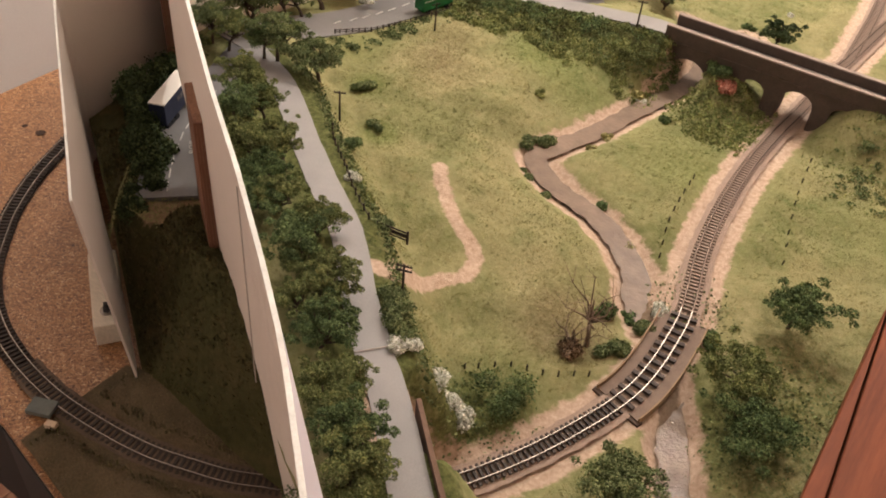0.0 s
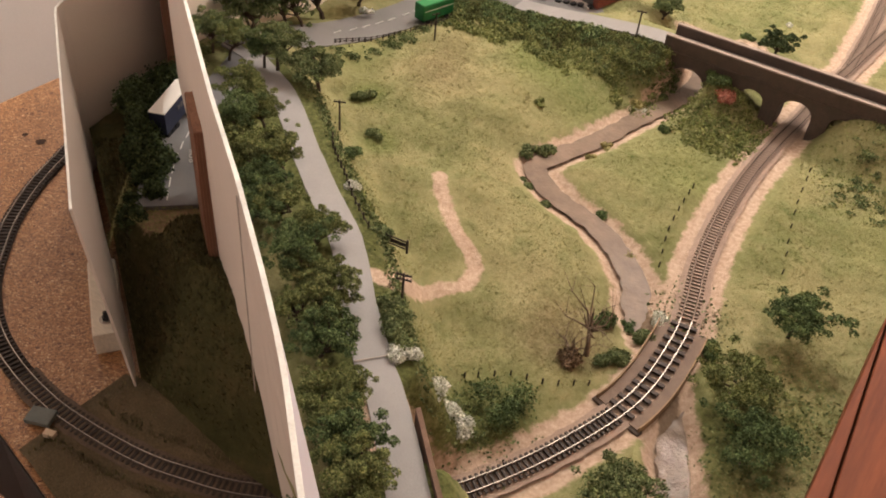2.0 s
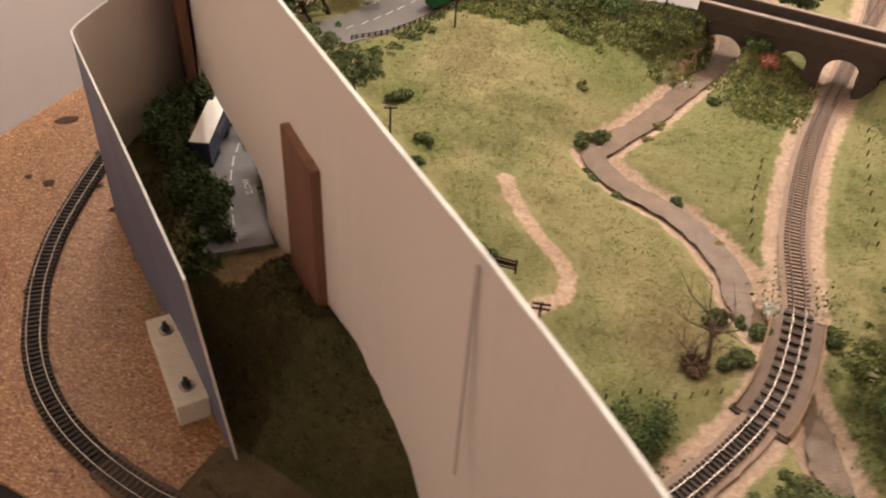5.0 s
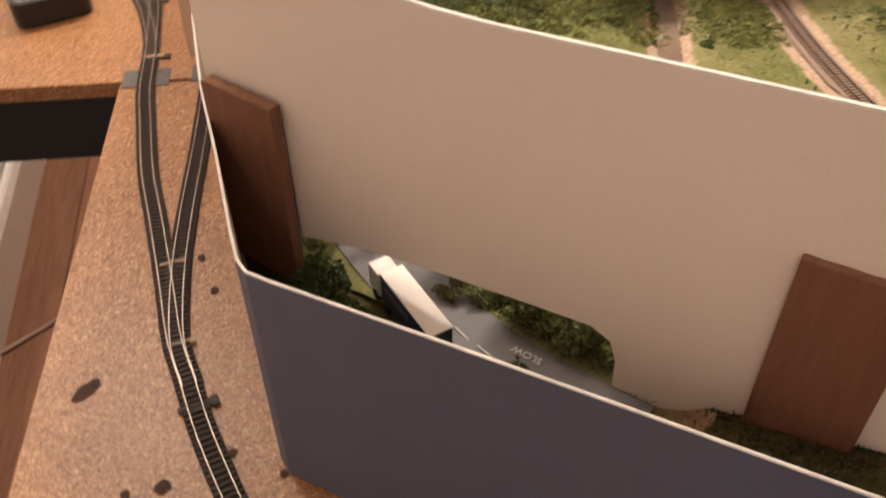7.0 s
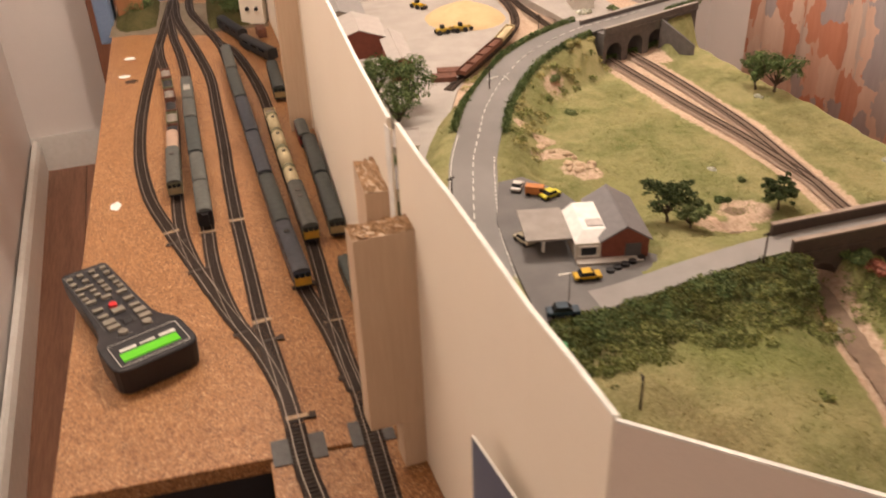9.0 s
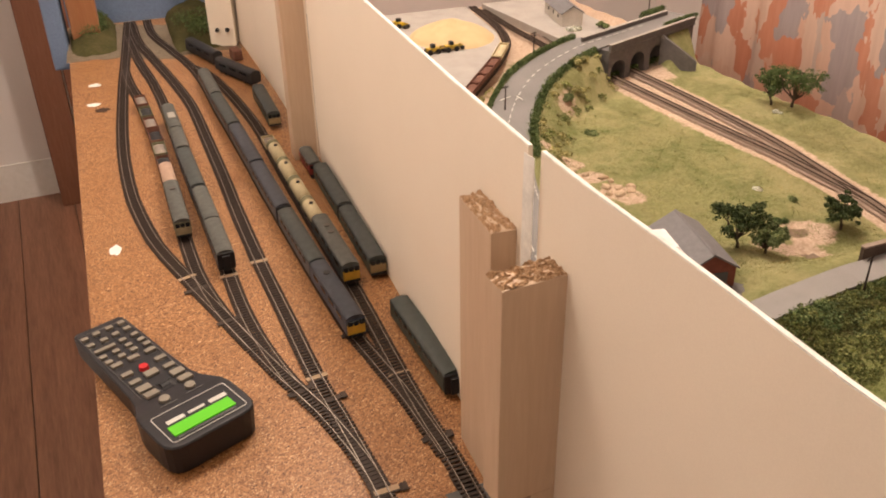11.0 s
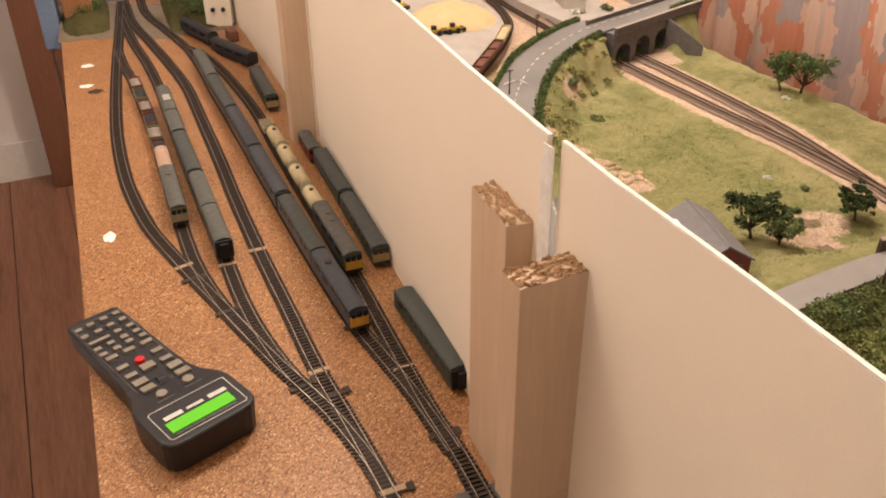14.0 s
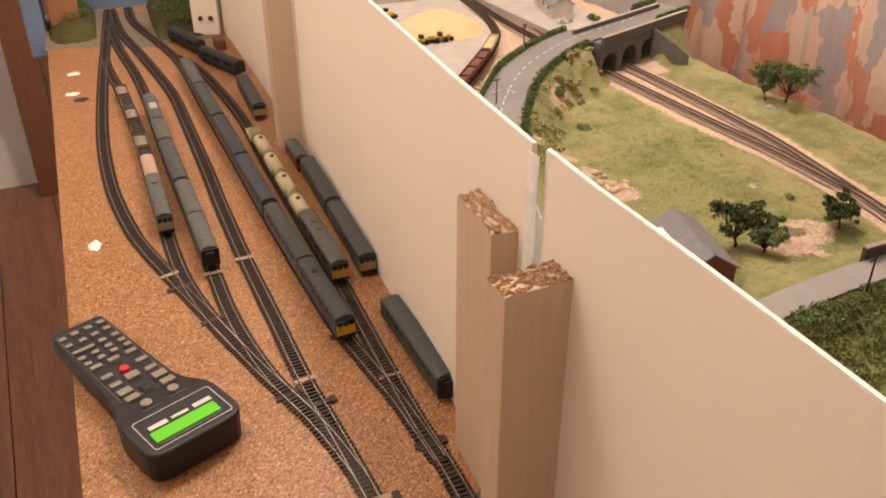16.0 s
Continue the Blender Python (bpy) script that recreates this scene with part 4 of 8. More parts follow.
def water_mat(name, colour, scale, height, rough, gloss):
    m, nt, p = nodes_of(name)
    tint = noise_tex(nt, coords(nt), 45, 4.0, 0.6)
    nt.links.new(ramp(nt, tint, ((0.32, tuple(0.68 * c for c in colour)), (0.68, colour))), p.inputs["Base Color"])
    p.inputs["Roughness"].default_value = rough
    p.inputs["Specular IOR Level"].default_value = gloss
    bump(nt, p, noise_tex(nt, coords(nt), scale, 2.0), 1.0, height)
    return m


M["water"] = water_mat("brown_stream_water", (0.245, 0.178, 0.130), 240, 0.0004, 0.38, 0.12)
M["rapids"] = water_mat("rippled_stream_water", (0.250, 0.186, 0.140), 330, 0.0009, 0.05, 0.2)
stream = smooth_line(RIVER, 0.006)
riv = ribbon("water", stream[stream[:, 1] > 0.484], 0.0225, 0, M["water"], ragged=0.3)
tagged(riv, "shallow brown stream of glossy resin", "water", kind="structure")
rap = ribbon("water", stream[stream[:, 1] < 0.492], 0.0235, 0.0002, M["rapids"], ragged=0.3)
tagged(rap, "rippled sparkling brown stream below the girder bridge", "water", kind="structure")

# ---- inside the screened corner ----


def mix_line(line, u):
    p = np.array(line, float)
    s = np.concatenate([[0], np.cumsum(np.linalg.norm(np.diff(p, axis=0), axis=1))])
    return np.array([np.interp(u * s[-1], s, p[:, 0]), np.interp(u * s[-1], s, p[:, 1])])


FLOOR_G = [(-0.352, 0.268), (-0.470, 0.341), (-0.596, 0.415), (-0.630, 0.57)]
FLOOR_B = [(-0.190, 0.262), (-0.249, 0.2885), (-0.366, 0.358), (-0.505, 0.454), (-0.622, 0.551)]


def corner_height(u, w, x=None, y=None):
    """u from the open front to the far corner, w from the low screen to the tall board; the road spur lies level in it."""
    hi = float(np.interp(u, [0, 0.08, 0.2, 0.35, 0.5, 0.65, 1], [0.004, 0.075, 0.110, 0.100, 0.080, 0.066, 0.060]))
    lo = float(np.interp(u, [0, 0.1, 0.3, 0.6, 1], [0.002, 0.010, 0.030, 0.044, 0.050]))
    z = lo + (hi - lo) * float(ease(0.0, 0.7, w))
    d, v = dist_to(np.array(x), np.array(y), SPUR)
    return z + (float(v) - 0.0040 - z) * float(1 - ease(0.025, 0.040, d))


def corner_point(u, w):
    g, b = mix_line(FLOOR_G, u), mix_line(FLOOR_B, u)
    q = g + (b - g) * w
    return float(q[0]), float(q[1]), corner_height(u, w, q[0], q[1])


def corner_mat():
    m, nt, p = nodes_of("shade_dark_flock")
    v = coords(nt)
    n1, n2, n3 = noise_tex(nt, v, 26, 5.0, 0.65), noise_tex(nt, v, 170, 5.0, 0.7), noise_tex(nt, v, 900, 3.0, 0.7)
    # Dark flock, its colours lowered further to carry the screened corner's shade.
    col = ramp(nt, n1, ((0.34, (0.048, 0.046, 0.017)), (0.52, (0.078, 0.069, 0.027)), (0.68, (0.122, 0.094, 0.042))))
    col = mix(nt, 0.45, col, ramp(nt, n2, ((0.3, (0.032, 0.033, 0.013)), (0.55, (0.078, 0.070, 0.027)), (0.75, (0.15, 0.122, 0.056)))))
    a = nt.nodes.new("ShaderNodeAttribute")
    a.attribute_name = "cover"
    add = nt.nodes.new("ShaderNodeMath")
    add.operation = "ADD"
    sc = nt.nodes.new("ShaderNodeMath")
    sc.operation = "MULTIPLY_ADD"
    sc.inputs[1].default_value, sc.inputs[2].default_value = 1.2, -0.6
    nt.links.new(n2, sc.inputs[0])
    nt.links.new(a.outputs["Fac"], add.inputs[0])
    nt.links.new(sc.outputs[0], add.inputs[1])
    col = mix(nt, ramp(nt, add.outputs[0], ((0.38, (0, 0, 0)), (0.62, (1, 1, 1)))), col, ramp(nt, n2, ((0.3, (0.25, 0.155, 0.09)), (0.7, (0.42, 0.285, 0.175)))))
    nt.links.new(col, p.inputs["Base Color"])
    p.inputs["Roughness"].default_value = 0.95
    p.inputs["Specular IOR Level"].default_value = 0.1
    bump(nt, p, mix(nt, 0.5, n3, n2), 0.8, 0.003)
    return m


def corner_floor():
    nu, nw = 150, 60
    verts, faces = [], []
    for i in range(nu + 1):
        for k in range(nw + 1):
            x, y, z = corner_point(i / nu, k / nw)
            verts.append((x, y, z + 0.0014 * noise.noise((x * 120, y * 120, 0))))
    for i in range(nu):
        for k in range(nw):
            a = i * (nw + 1) + k
            faces.append((a, a + nw + 1, a + nw + 2, a + 1))
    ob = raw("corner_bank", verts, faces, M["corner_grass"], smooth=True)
    v = np.array(verts)
    d, _ = dist_to(v[:, 0], v[:, 1], [(-0.412, 0.346), (-0.400, 0.356), (-0.388, 0.367)])
    at = ob.data.attributes.new("cover", "FLOAT", "POINT")
    at.data.foreach_set("value", (1 - ease(0.006, 0.024, d)).astype(np.float32))
    tagged(ob, "dark green flocked bank behind the tall board, shade in its colour", "terrain", kind="structure")
    r = ribbon("corner_road", smooth_line(SPUR, 0.005), 0.046, 0.0012, M["spur_tarmac"], thick=0.004)
    tagged(r, "grey road spur passing under the tall board, shade in its colour", "road", kind="structure")
    # low flock tufts over the bank
    rng = np.random.RandomState(3)
    tv, tf = [], []
    for _ in range(9000):
        u, w = rng.uniform(0.02, 0.62), rng.uniform(0.02, 0.98)
        x, y, z = corner_point(u, w)
        if float(dist_to(np.array(x), np.array(y), SPUR)[0]) < 0.030:
            continue
        a, h, b = rng.uniform(0, 6.28), rng.uniform(0.0012, 0.0034), len(tv)
        tv += [(x - 0.0007 * math.cos(a), y - 0.0007 * math.sin(a), z - 0.0006), (x + 0.0007 * math.cos(a), y + 0.0007 * math.sin(a), z - 0.0006), (x + rng.normal() * 0.0012, y + rng.normal() * 0.0012, z + h)]
        tf.append((b, b + 1, b + 2))
    tagged(raw("bank_grass", tv, tf, M["bank_blade"]), "olive grass fibres on the hidden bank, darkened for its shade", "grass", kind="stuff")


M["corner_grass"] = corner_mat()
M["leaf_tuft_green"] = foliage("green_tuft", (0.165, 0.190, 0.066), (0.215, 0.240, 0.088), (0.280, 0.290, 0.120))
M["leaf_tuft"] = foliage("straw_green_tuft", (0.22, 0.215, 0.085), (0.30, 0.290, 0.130), (0.40, 0.37, 0.19))
M["verge_blade"] = foliage("olive_grass_fibre", (0.065, 0.056, 0.024), (0.125, 0.104, 0.05), (0.21, 0.172, 0.088))
# Fibre colours lowered with the bank's, holding the corner's shade.
M["bank_blade"] = foliage("shade_dark_fibre", (0.036, 0.036, 0.014), (0.080, 0.072, 0.029), (0.15, 0.122, 0.056))
M["sand_rock"] = mat("sandstone", (0.56, 0.43, 0.30), (0.42, 0.30, 0.20), 200, 1200, 0.95, relief=0.6, dist=0.001)
corner_floor()

verge_v, verge_f = [], []
nx, ny = 130, 26
for i in range(nx + 1):
    x = -0.374 + 0.324 * i / nx
    y0 = float(np.interp(x, [-0.394, -0.309, -0.160, -0.05], [0.186, 0.172, 0.138, 0.112]))
    y1 = float(np.interp(x, [-0.374, -0.352, -0.190, -0.12, -0.05], [0.270, 0.272, 0.266, 0.214, 0.150]))
    y1 = max(y1, y0 + 0.004)
    for k in range(ny + 1):
        y = y0 + (y1 - y0) * k / ny
        d = float(dist_to(np.array(x), np.array(y), OUTER)[0])
        e = float(ease(0.0, 0.018, x + 0.374 + 0.010 * noise.noise((y * 60, 1, 0))))
        verge_v.append((x, y, 0.0004 + e * (0.0008 + 0.005 * float(ease(0.012, 0.028, d)) + 0.0016 * noise.noise((x * 90, y * 90, 2)))))
for i in range(nx):
    for k in range(ny):
        a = i * (ny + 1) + k
        verge_f.append((a, a + ny + 1, a + ny + 2, a + 1))
vg = raw("front_verge", verge_v, verge_f, M["verge"], smooth=True)
tagged(vg, "brown-green scenic verge beside the loop track", "terrain", kind="structure")


def letters(text, size, at, turn, material, name, label, category):
    cu = bpy.data.curves.new(name, "FONT")
    cu.body, cu.size, cu.extrude, cu.align_x, cu.align_y = text, size, 0.00015, "CENTER", "CENTER"
    tmp = bpy.data.objects.new(name, cu)
    scene.collection.objects.link(tmp)
    dg = bpy.context.evaluated_depsgraph_get()
    me = bpy.data.meshes.new_from_object(tmp.evaluated_get(dg))
    bpy.data.objects.remove(tmp)
    me.materials.clear()
    me.materials.append(material)
    ob = new(name, me)
    ob.matrix_basis = pose(*at, 0, 0, turn)
    return tagged(ob, label, category)


def dash(name, a, b, width, z, label):
    bm = bmesh.new()
    a, b = Vector(a), Vector(b)
    box(bm, (width, (b - a).length, 0.0006), (0, 0, 0))
    ob = obj(name, bm, M["paint"])
    ob.matrix_basis = pose((a.x + b.x) / 2, (a.y + b.y) / 2, z, 0, 0, math.degrees(math.atan2(b.y - a.y, b.x - a.x)) - 90)
    return tagged(ob, label, "road marking", group="road markings")


letters("SLOW", 0.0066, (-0.4585, 0.4190, 0.0776), 139, M["paint"], "road_lettering", "white painted word on the grey road spur", "road marking")
sp = smooth_line(SPUR, 0.004)
for i in range(2, 46, 5):
    dash("centre_dash", sp[i, :2], sp[i + 3, :2], 0.0008, float(sp[i + 1, 2] + sp[i + 2, 2]) / 2 + 0.0016, "short white centre line dash on the road spur")

# ---- foliage ----


def tube(verts, faces, pts, radii, sides=6):
    pts = [Vector(p) for p in pts]
    b = len(verts)
    for i, p in enumerate(pts):
        d = (pts[min(i + 1, len(pts) - 1)] - pts[max(i - 1, 0)]).normalized()
        s = d.cross(Vector((0.31, 0.87, 0.12))).normalized()
        t = d.cross(s)
        for k in range(sides):
            a = 2 * math.pi * k / sides
            verts.append(tuple(p + (s * math.cos(a) + t * math.sin(a)) * radii[i]))
    for i in range(len(pts) - 1):
        for k in range(sides):
            a, c = b + i * sides + k, b + i * sides + (k + 1) % sides
            faces.append((a, c, c + sides, a + sides))
    faces.append(tuple(b + (len(pts) - 1) * sides + k for k in range(sides)))


SHAPE = np.array(((-0.9, -0.4, 0), (0.1, -0.8, 0.25), (0.9, 0.1, 0), (0.3, 0.85, 0.3), (-0.7, 0.6, 0)))


def unit(v):
    return v / (np.linalg.norm(v, axis=1)[:, None] + 1e-9)


def leaf_fans(p, d, size, rng, verts, faces):
    """A ragged five-cornered leaf clump at each place p, facing roughly d."""
    n = len(p)
    nrm = unit(d + rng.normal(size=(n, 3)) * 0.75)
    s = unit(np.cross(nrm, rng.normal(size=(n, 3))))
    t = np.cross(nrm, s)
    z = size * rng.uniform(0.55, 1.3, (n, 1))
    k = rng.uniform(0.7, 1.2, (n, 5))
    out = np.empty((n, 5, 3))
    for j, (a, e, o) in enumerate(SHAPE):
        out[:, j] = p + (s * a + t * e) * z * k[:, j:j + 1] + nrm * o * z
    b = len(verts)
    verts.extend(map(tuple, out.reshape(-1, 3).tolist()))
    faces.extend([(b + 5 * i, b + 5 * i + 1, b + 5 * i + 2, b + 5 * i + 3, b + 5 * i + 4) for i in range(n)])


def leaves(blobs, count, size, rng, verts, faces, inner=0.55):
    """Small ragged leaf clumps over the skins of a set of blobs (centre, radii)."""
    wts = np.array([r[0] * r[1] + r[0] * r[2] + r[1] * r[2] for _, r in blobs])
    pick = rng.choice(len(blobs), count, p=wts / wts.sum())
    c, r = (np.array([b[k] for b in blobs], float)[pick] for k in (0, 1))
    d = unit(rng.normal(size=(count, 3)))
    d[:, 2] = np.where(d[:, 2] < -0.45, -0.6 * d[:, 2], d[:, 2])
    leaf_fans(c + d * r * rng.uniform(inner, 1.08, (count, 1)), d, size, rng, verts, faces)


EDGE_Y = np.linspace(0.1, 2.2, 400)
EDGE_X = np.array([left_edge(v) for v in EDGE_Y])


def keep_clear(verts, at, turn):
    """Bends back twigs and leaves that would reach through the boards behind them."""
    if at[0] < float(np.interp(at[1], EDGE_Y, EDGE_X)) or not verts:
        return verts
    v = np.array(verts)
    c, s = math.cos(math.radians(turn)), math.sin(math.radians(turn))
    x, y = at[0] + v[:, 0] * c - v[:, 1] * s, at[1] + v[:, 0] * s + v[:, 1] * c
    gap = np.interp(y, EDGE_Y, EDGE_X) + 0.004 - x
    push = np.where(gap > 0, gap * 1.15, 0.0)
    v[:, 0] += push * c
    v[:, 1] -= push * s
    return [tuple(q) for q in v.tolist()]


def tree(label, at, height, spread, leaf, seed, trunk=0.35, count=900, size=0.0030, group="", bare=False, name="tree", flat=0.6, cat="tree"):
    rng = np.random.RandomState(seed)
    turn = rng.uniform(0, 360)
    top = thing(name, label, cat, at, turn, group)
    verts, faces = [], []
    th = height * trunk
    lean = rng.normal(size=2) * 0.08 * height
    r0 = max(0.0014, 0.034 * height)
    tube(verts, faces, [(0, 0, -0.004), (lean[0] * 0.3, lean[1] * 0.3, th * 0.5), (lean[0], lean[1], th), (lean[0] * 1.3, lean[1] * 1.3, height * 0.8)], [r0 * 1.3, r0, r0 * 0.8, r0 * 0.25])
    blobs = []
    n = 12
    for i in range(n):
        a = 2 * math.pi * (i + rng.uniform(-0.3, 0.3)) / n
        rr = spread * rng.uniform(0.20, 0.70) * (0.3 if i == 0 else 1)
        zz = height * rng.uniform(0.52, 0.86)
        e = (lean[0] + math.cos(a) * rr, lean[1] + math.sin(a) * rr, zz)
        st = (lean[0], lean[1], th * rng.uniform(0.8, 1.15))
        md = ((st[0] + e[0]) / 2 + rng.normal() * 0.003, (st[1] + e[1]) / 2 + rng.normal() * 0.003, st[2] + (e[2] - st[2]) * 0.45)
        tube(verts, faces, [st, md, e], [r0 * 0.62, r0 * 0.42, r0 * 0.12], 5)
        if bare:
            for _ in range(4):
                f = tuple(e[k] + rng.normal() * spread * 0.2 + (0.1 * height if k == 2 else 0) for k in range(3))
                tube(verts, faces, [md, e, f], [r0 * 0.3, r0 * 0.2, r0 * 0.06], 4)
        blobs.append((e, (spread * rng.uniform(0.17, 0.32), spread * rng.uniform(0.17, 0.32), height * flat * rng.uniform(0.13, 0.24))))
        for _ in range(3):
            o = rng.normal(size=3) * (spread * 0.24, spread * 0.24, height * 0.07)
            r = spread * rng.uniform(0.09, 0.17)
            blobs.append(((e[0] + o[0], e[1] + o[1], e[2] + o[2]), (r, r, r * 0.7)))
    raw("trunk", keep_clear(verts, at, turn), faces, M["bark_dry" if bare else "bark"], top)
    if not bare:
        verts, faces = [], []
        leaves(blobs, count, size, rng, verts, faces)
        raw("crown", keep_clear(verts, at, turn), faces, M[leaf], top)
    return top


def bush(label, at, size, leaf, seed, count=260, leaf_size=0.0026, group="", name="bush", squash=0.7, length=1.0, turn=0.0):
    rng = np.random.RandomState(seed)
    top = thing(name, label, "bush", at, turn, group)
    blobs = []
    for i in range(6):
        c = (rng.normal() * size * 0.3 * length, rng.normal() * size * 0.3, size * squash * rng.uniform(0.25, 0.6))
        r = size * rng.uniform(0.35, 0.55)
        blobs.append((c, (r, r, r * squash)))
    verts, faces = [], []
    leaves(blobs, int(count * max(1, length * 0.7)), leaf_size, rng, verts, faces, 0.4)
    raw("foliage", keep_clear(verts, at, turn), faces, M[leaf], top)
    return top


def on(x, y, dz=0.0):
    return (x, y, ground(x, y) + dz)


rng0 = np.random.RandomState(11)
# belt of trees between the tall board and the lane
belt = [(-0.577, 0.559), (-0.540, 0.571), (-0.501, 0.506), (-0.450, 0.483), (-0.451, 0.452), (-0.385, 0.441), (-0.399, 0.421), (-0.367, 0.384), (-0.349, 0.396), (-0.306, 0.391), (-0.303, 0.360), (-0.258, 0.350), (-0.262, 0.326), (-0.232, 0.306), (-0.198, 0.293), (-0.194, 0.274), (-0.169, 0.269), (-0.143, 0.247), (-0.162, 0.248), (-0.376, 0.413), (-0.285, 0.357)]
for i, (x, y) in enumerate(belt):
    tree(("grey-green wire-framed model tree beside the lane", "mid green bushy model tree beside the lane")[i % 2], (x + 0.005, y + 0.006, 0.074 if x > -0.47 else 0.066), rng0.uniform(0.038, 0.050), rng0.uniform(0.021, 0.029), ("leaf_belt", "leaf_dark", "leaf_belt")[i % 3], 40 + i, 0.34, 9500, 0.00072, "tree belt along the lane")
for i in range(46):
    u = rng0.uniform(0, 1)
    a, b = mix_line(BOARD[1:-1][::-1], u), mix_line([q[:2] for q in LANE[:-1]], u)
    q = a + (b - a) * rng0.uniform(0.15, 0.66)
    bush("low green undergrowth beneath the lane trees", (q[0], q[1], 0.070), rng0.uniform(0.010, 0.015), ("leaf_mid", "leaf_scrub", "leaf_light")[i % 3], 300 + i, 800, 0.0009, "lane undergrowth")
# single trees: x, y, height, spread, leaf, label
for i, (x, y, h, s, lf, lab) in enumerate((
        (0.001, 0.629, 0.046, 0.050, "leaf_dark", "spreading green model tree in the sloping field"), (-0.008, 0.544, 0.040, 0.050, "leaf_belt", "bushy green model tree beside the stream"),
        (0.018, 0.484, 0.044, 0.050, "leaf_dark", "dense green model tree above the stream"), (-0.040, 0.385, 0.048, 0.048, "leaf_mid", "open branched green model tree beside the curve"),
        (-0.484, 0.600, 0.055, 0.044, "leaf_mid", "umbrella shaped green model tree at the lane bend"), (-0.522, 0.582, 0.052, 0.046, "leaf_mid", "leaning green model tree at the road junction"),
        (-0.325, 1.060, 0.050, 0.045, "leaf_deep", "dark green model tree beside the brick garage"), (-0.312, 1.035, 0.030, 0.034, "leaf_mid", "low green model tree beside the brick garage"), (-0.180, 1.075, 0.036, 0.034, "leaf_deep", "dark drooping model tree behind the bridge parapet"),
        (0.020, 1.405, 0.062, 0.058, "leaf_dark", "dark green flat-topped tree near the layout edge"), (0.004, 1.428, 0.050, 0.036, "leaf_dark", "slim dark green tree near the layout edge"),
        (-0.545, 1.450, 0.080, 0.070, "leaf_dark", "large dark tree behind the cottages"), (-0.525, 1.500, 0.078, 0.062, "leaf_dark", "large dark tree before the warehouse"), (-0.560, 1.540, 0.080, 0.062, "leaf_dark", "large dark tree behind the cottages"), (-0.605, 1.400, 0.060, 0.055, "leaf_dark", "dark green tree against the backscene"), (-0.605, 1.285, 0.052, 0.05, "leaf_dark", "dark green tree against the backscene"),
        (-0.612, 1.130, 0.050, 0.045, "leaf_dark", "dark green tree against the backscene"), (-0.597, 1.090, 0.046, 0.042, "leaf_dark", "dark green tree against the backscene"), (-0.592, 1.000, 0.046, 0.042, "leaf_dark", "dark green tree against the backscene"), (-0.600, 0.700, 0.05, 0.05, "leaf_mid", "green tree beside the main road"), (-0.597, 0.62, 0.055, 0.05, "leaf_mid", "green tree beside the main road"), (-0.595, 0.565, 0.045, 0.045, "leaf_mid", "green tree beside the main road"))):
    dense = "garage" in lab or "edge" in lab or "large dark" in lab
    tree(lab, on(x, y, -0.001), h, s * 0.72, lf, 90 + i, 0.22 if dense else 0.36, 9500 if y < 0.7 else 3600, 0.00088 if y < 0.7 else 0.0013, flat=1.05 if dense else 0.6)
bush("dry straw-coloured twigs at the foot of the dead tree", on(-0.126, 0.494), 0.014, "leaf_straw", 77, 1300, 0.0010, name="brushwood")
tree("bare grey dead tree beside the stream", on(-0.119, 0.507), 0.054, 0.040, "leaf_straw", 7, 0.4, bare=True, name="dead_tree")
tree("fallen tangle of bare brushwood in the field", on(-0.126, 0.497, -0.006), 0.028, 0.034, "leaf_straw", 8, 0.2, bare=True, name="brushwood")
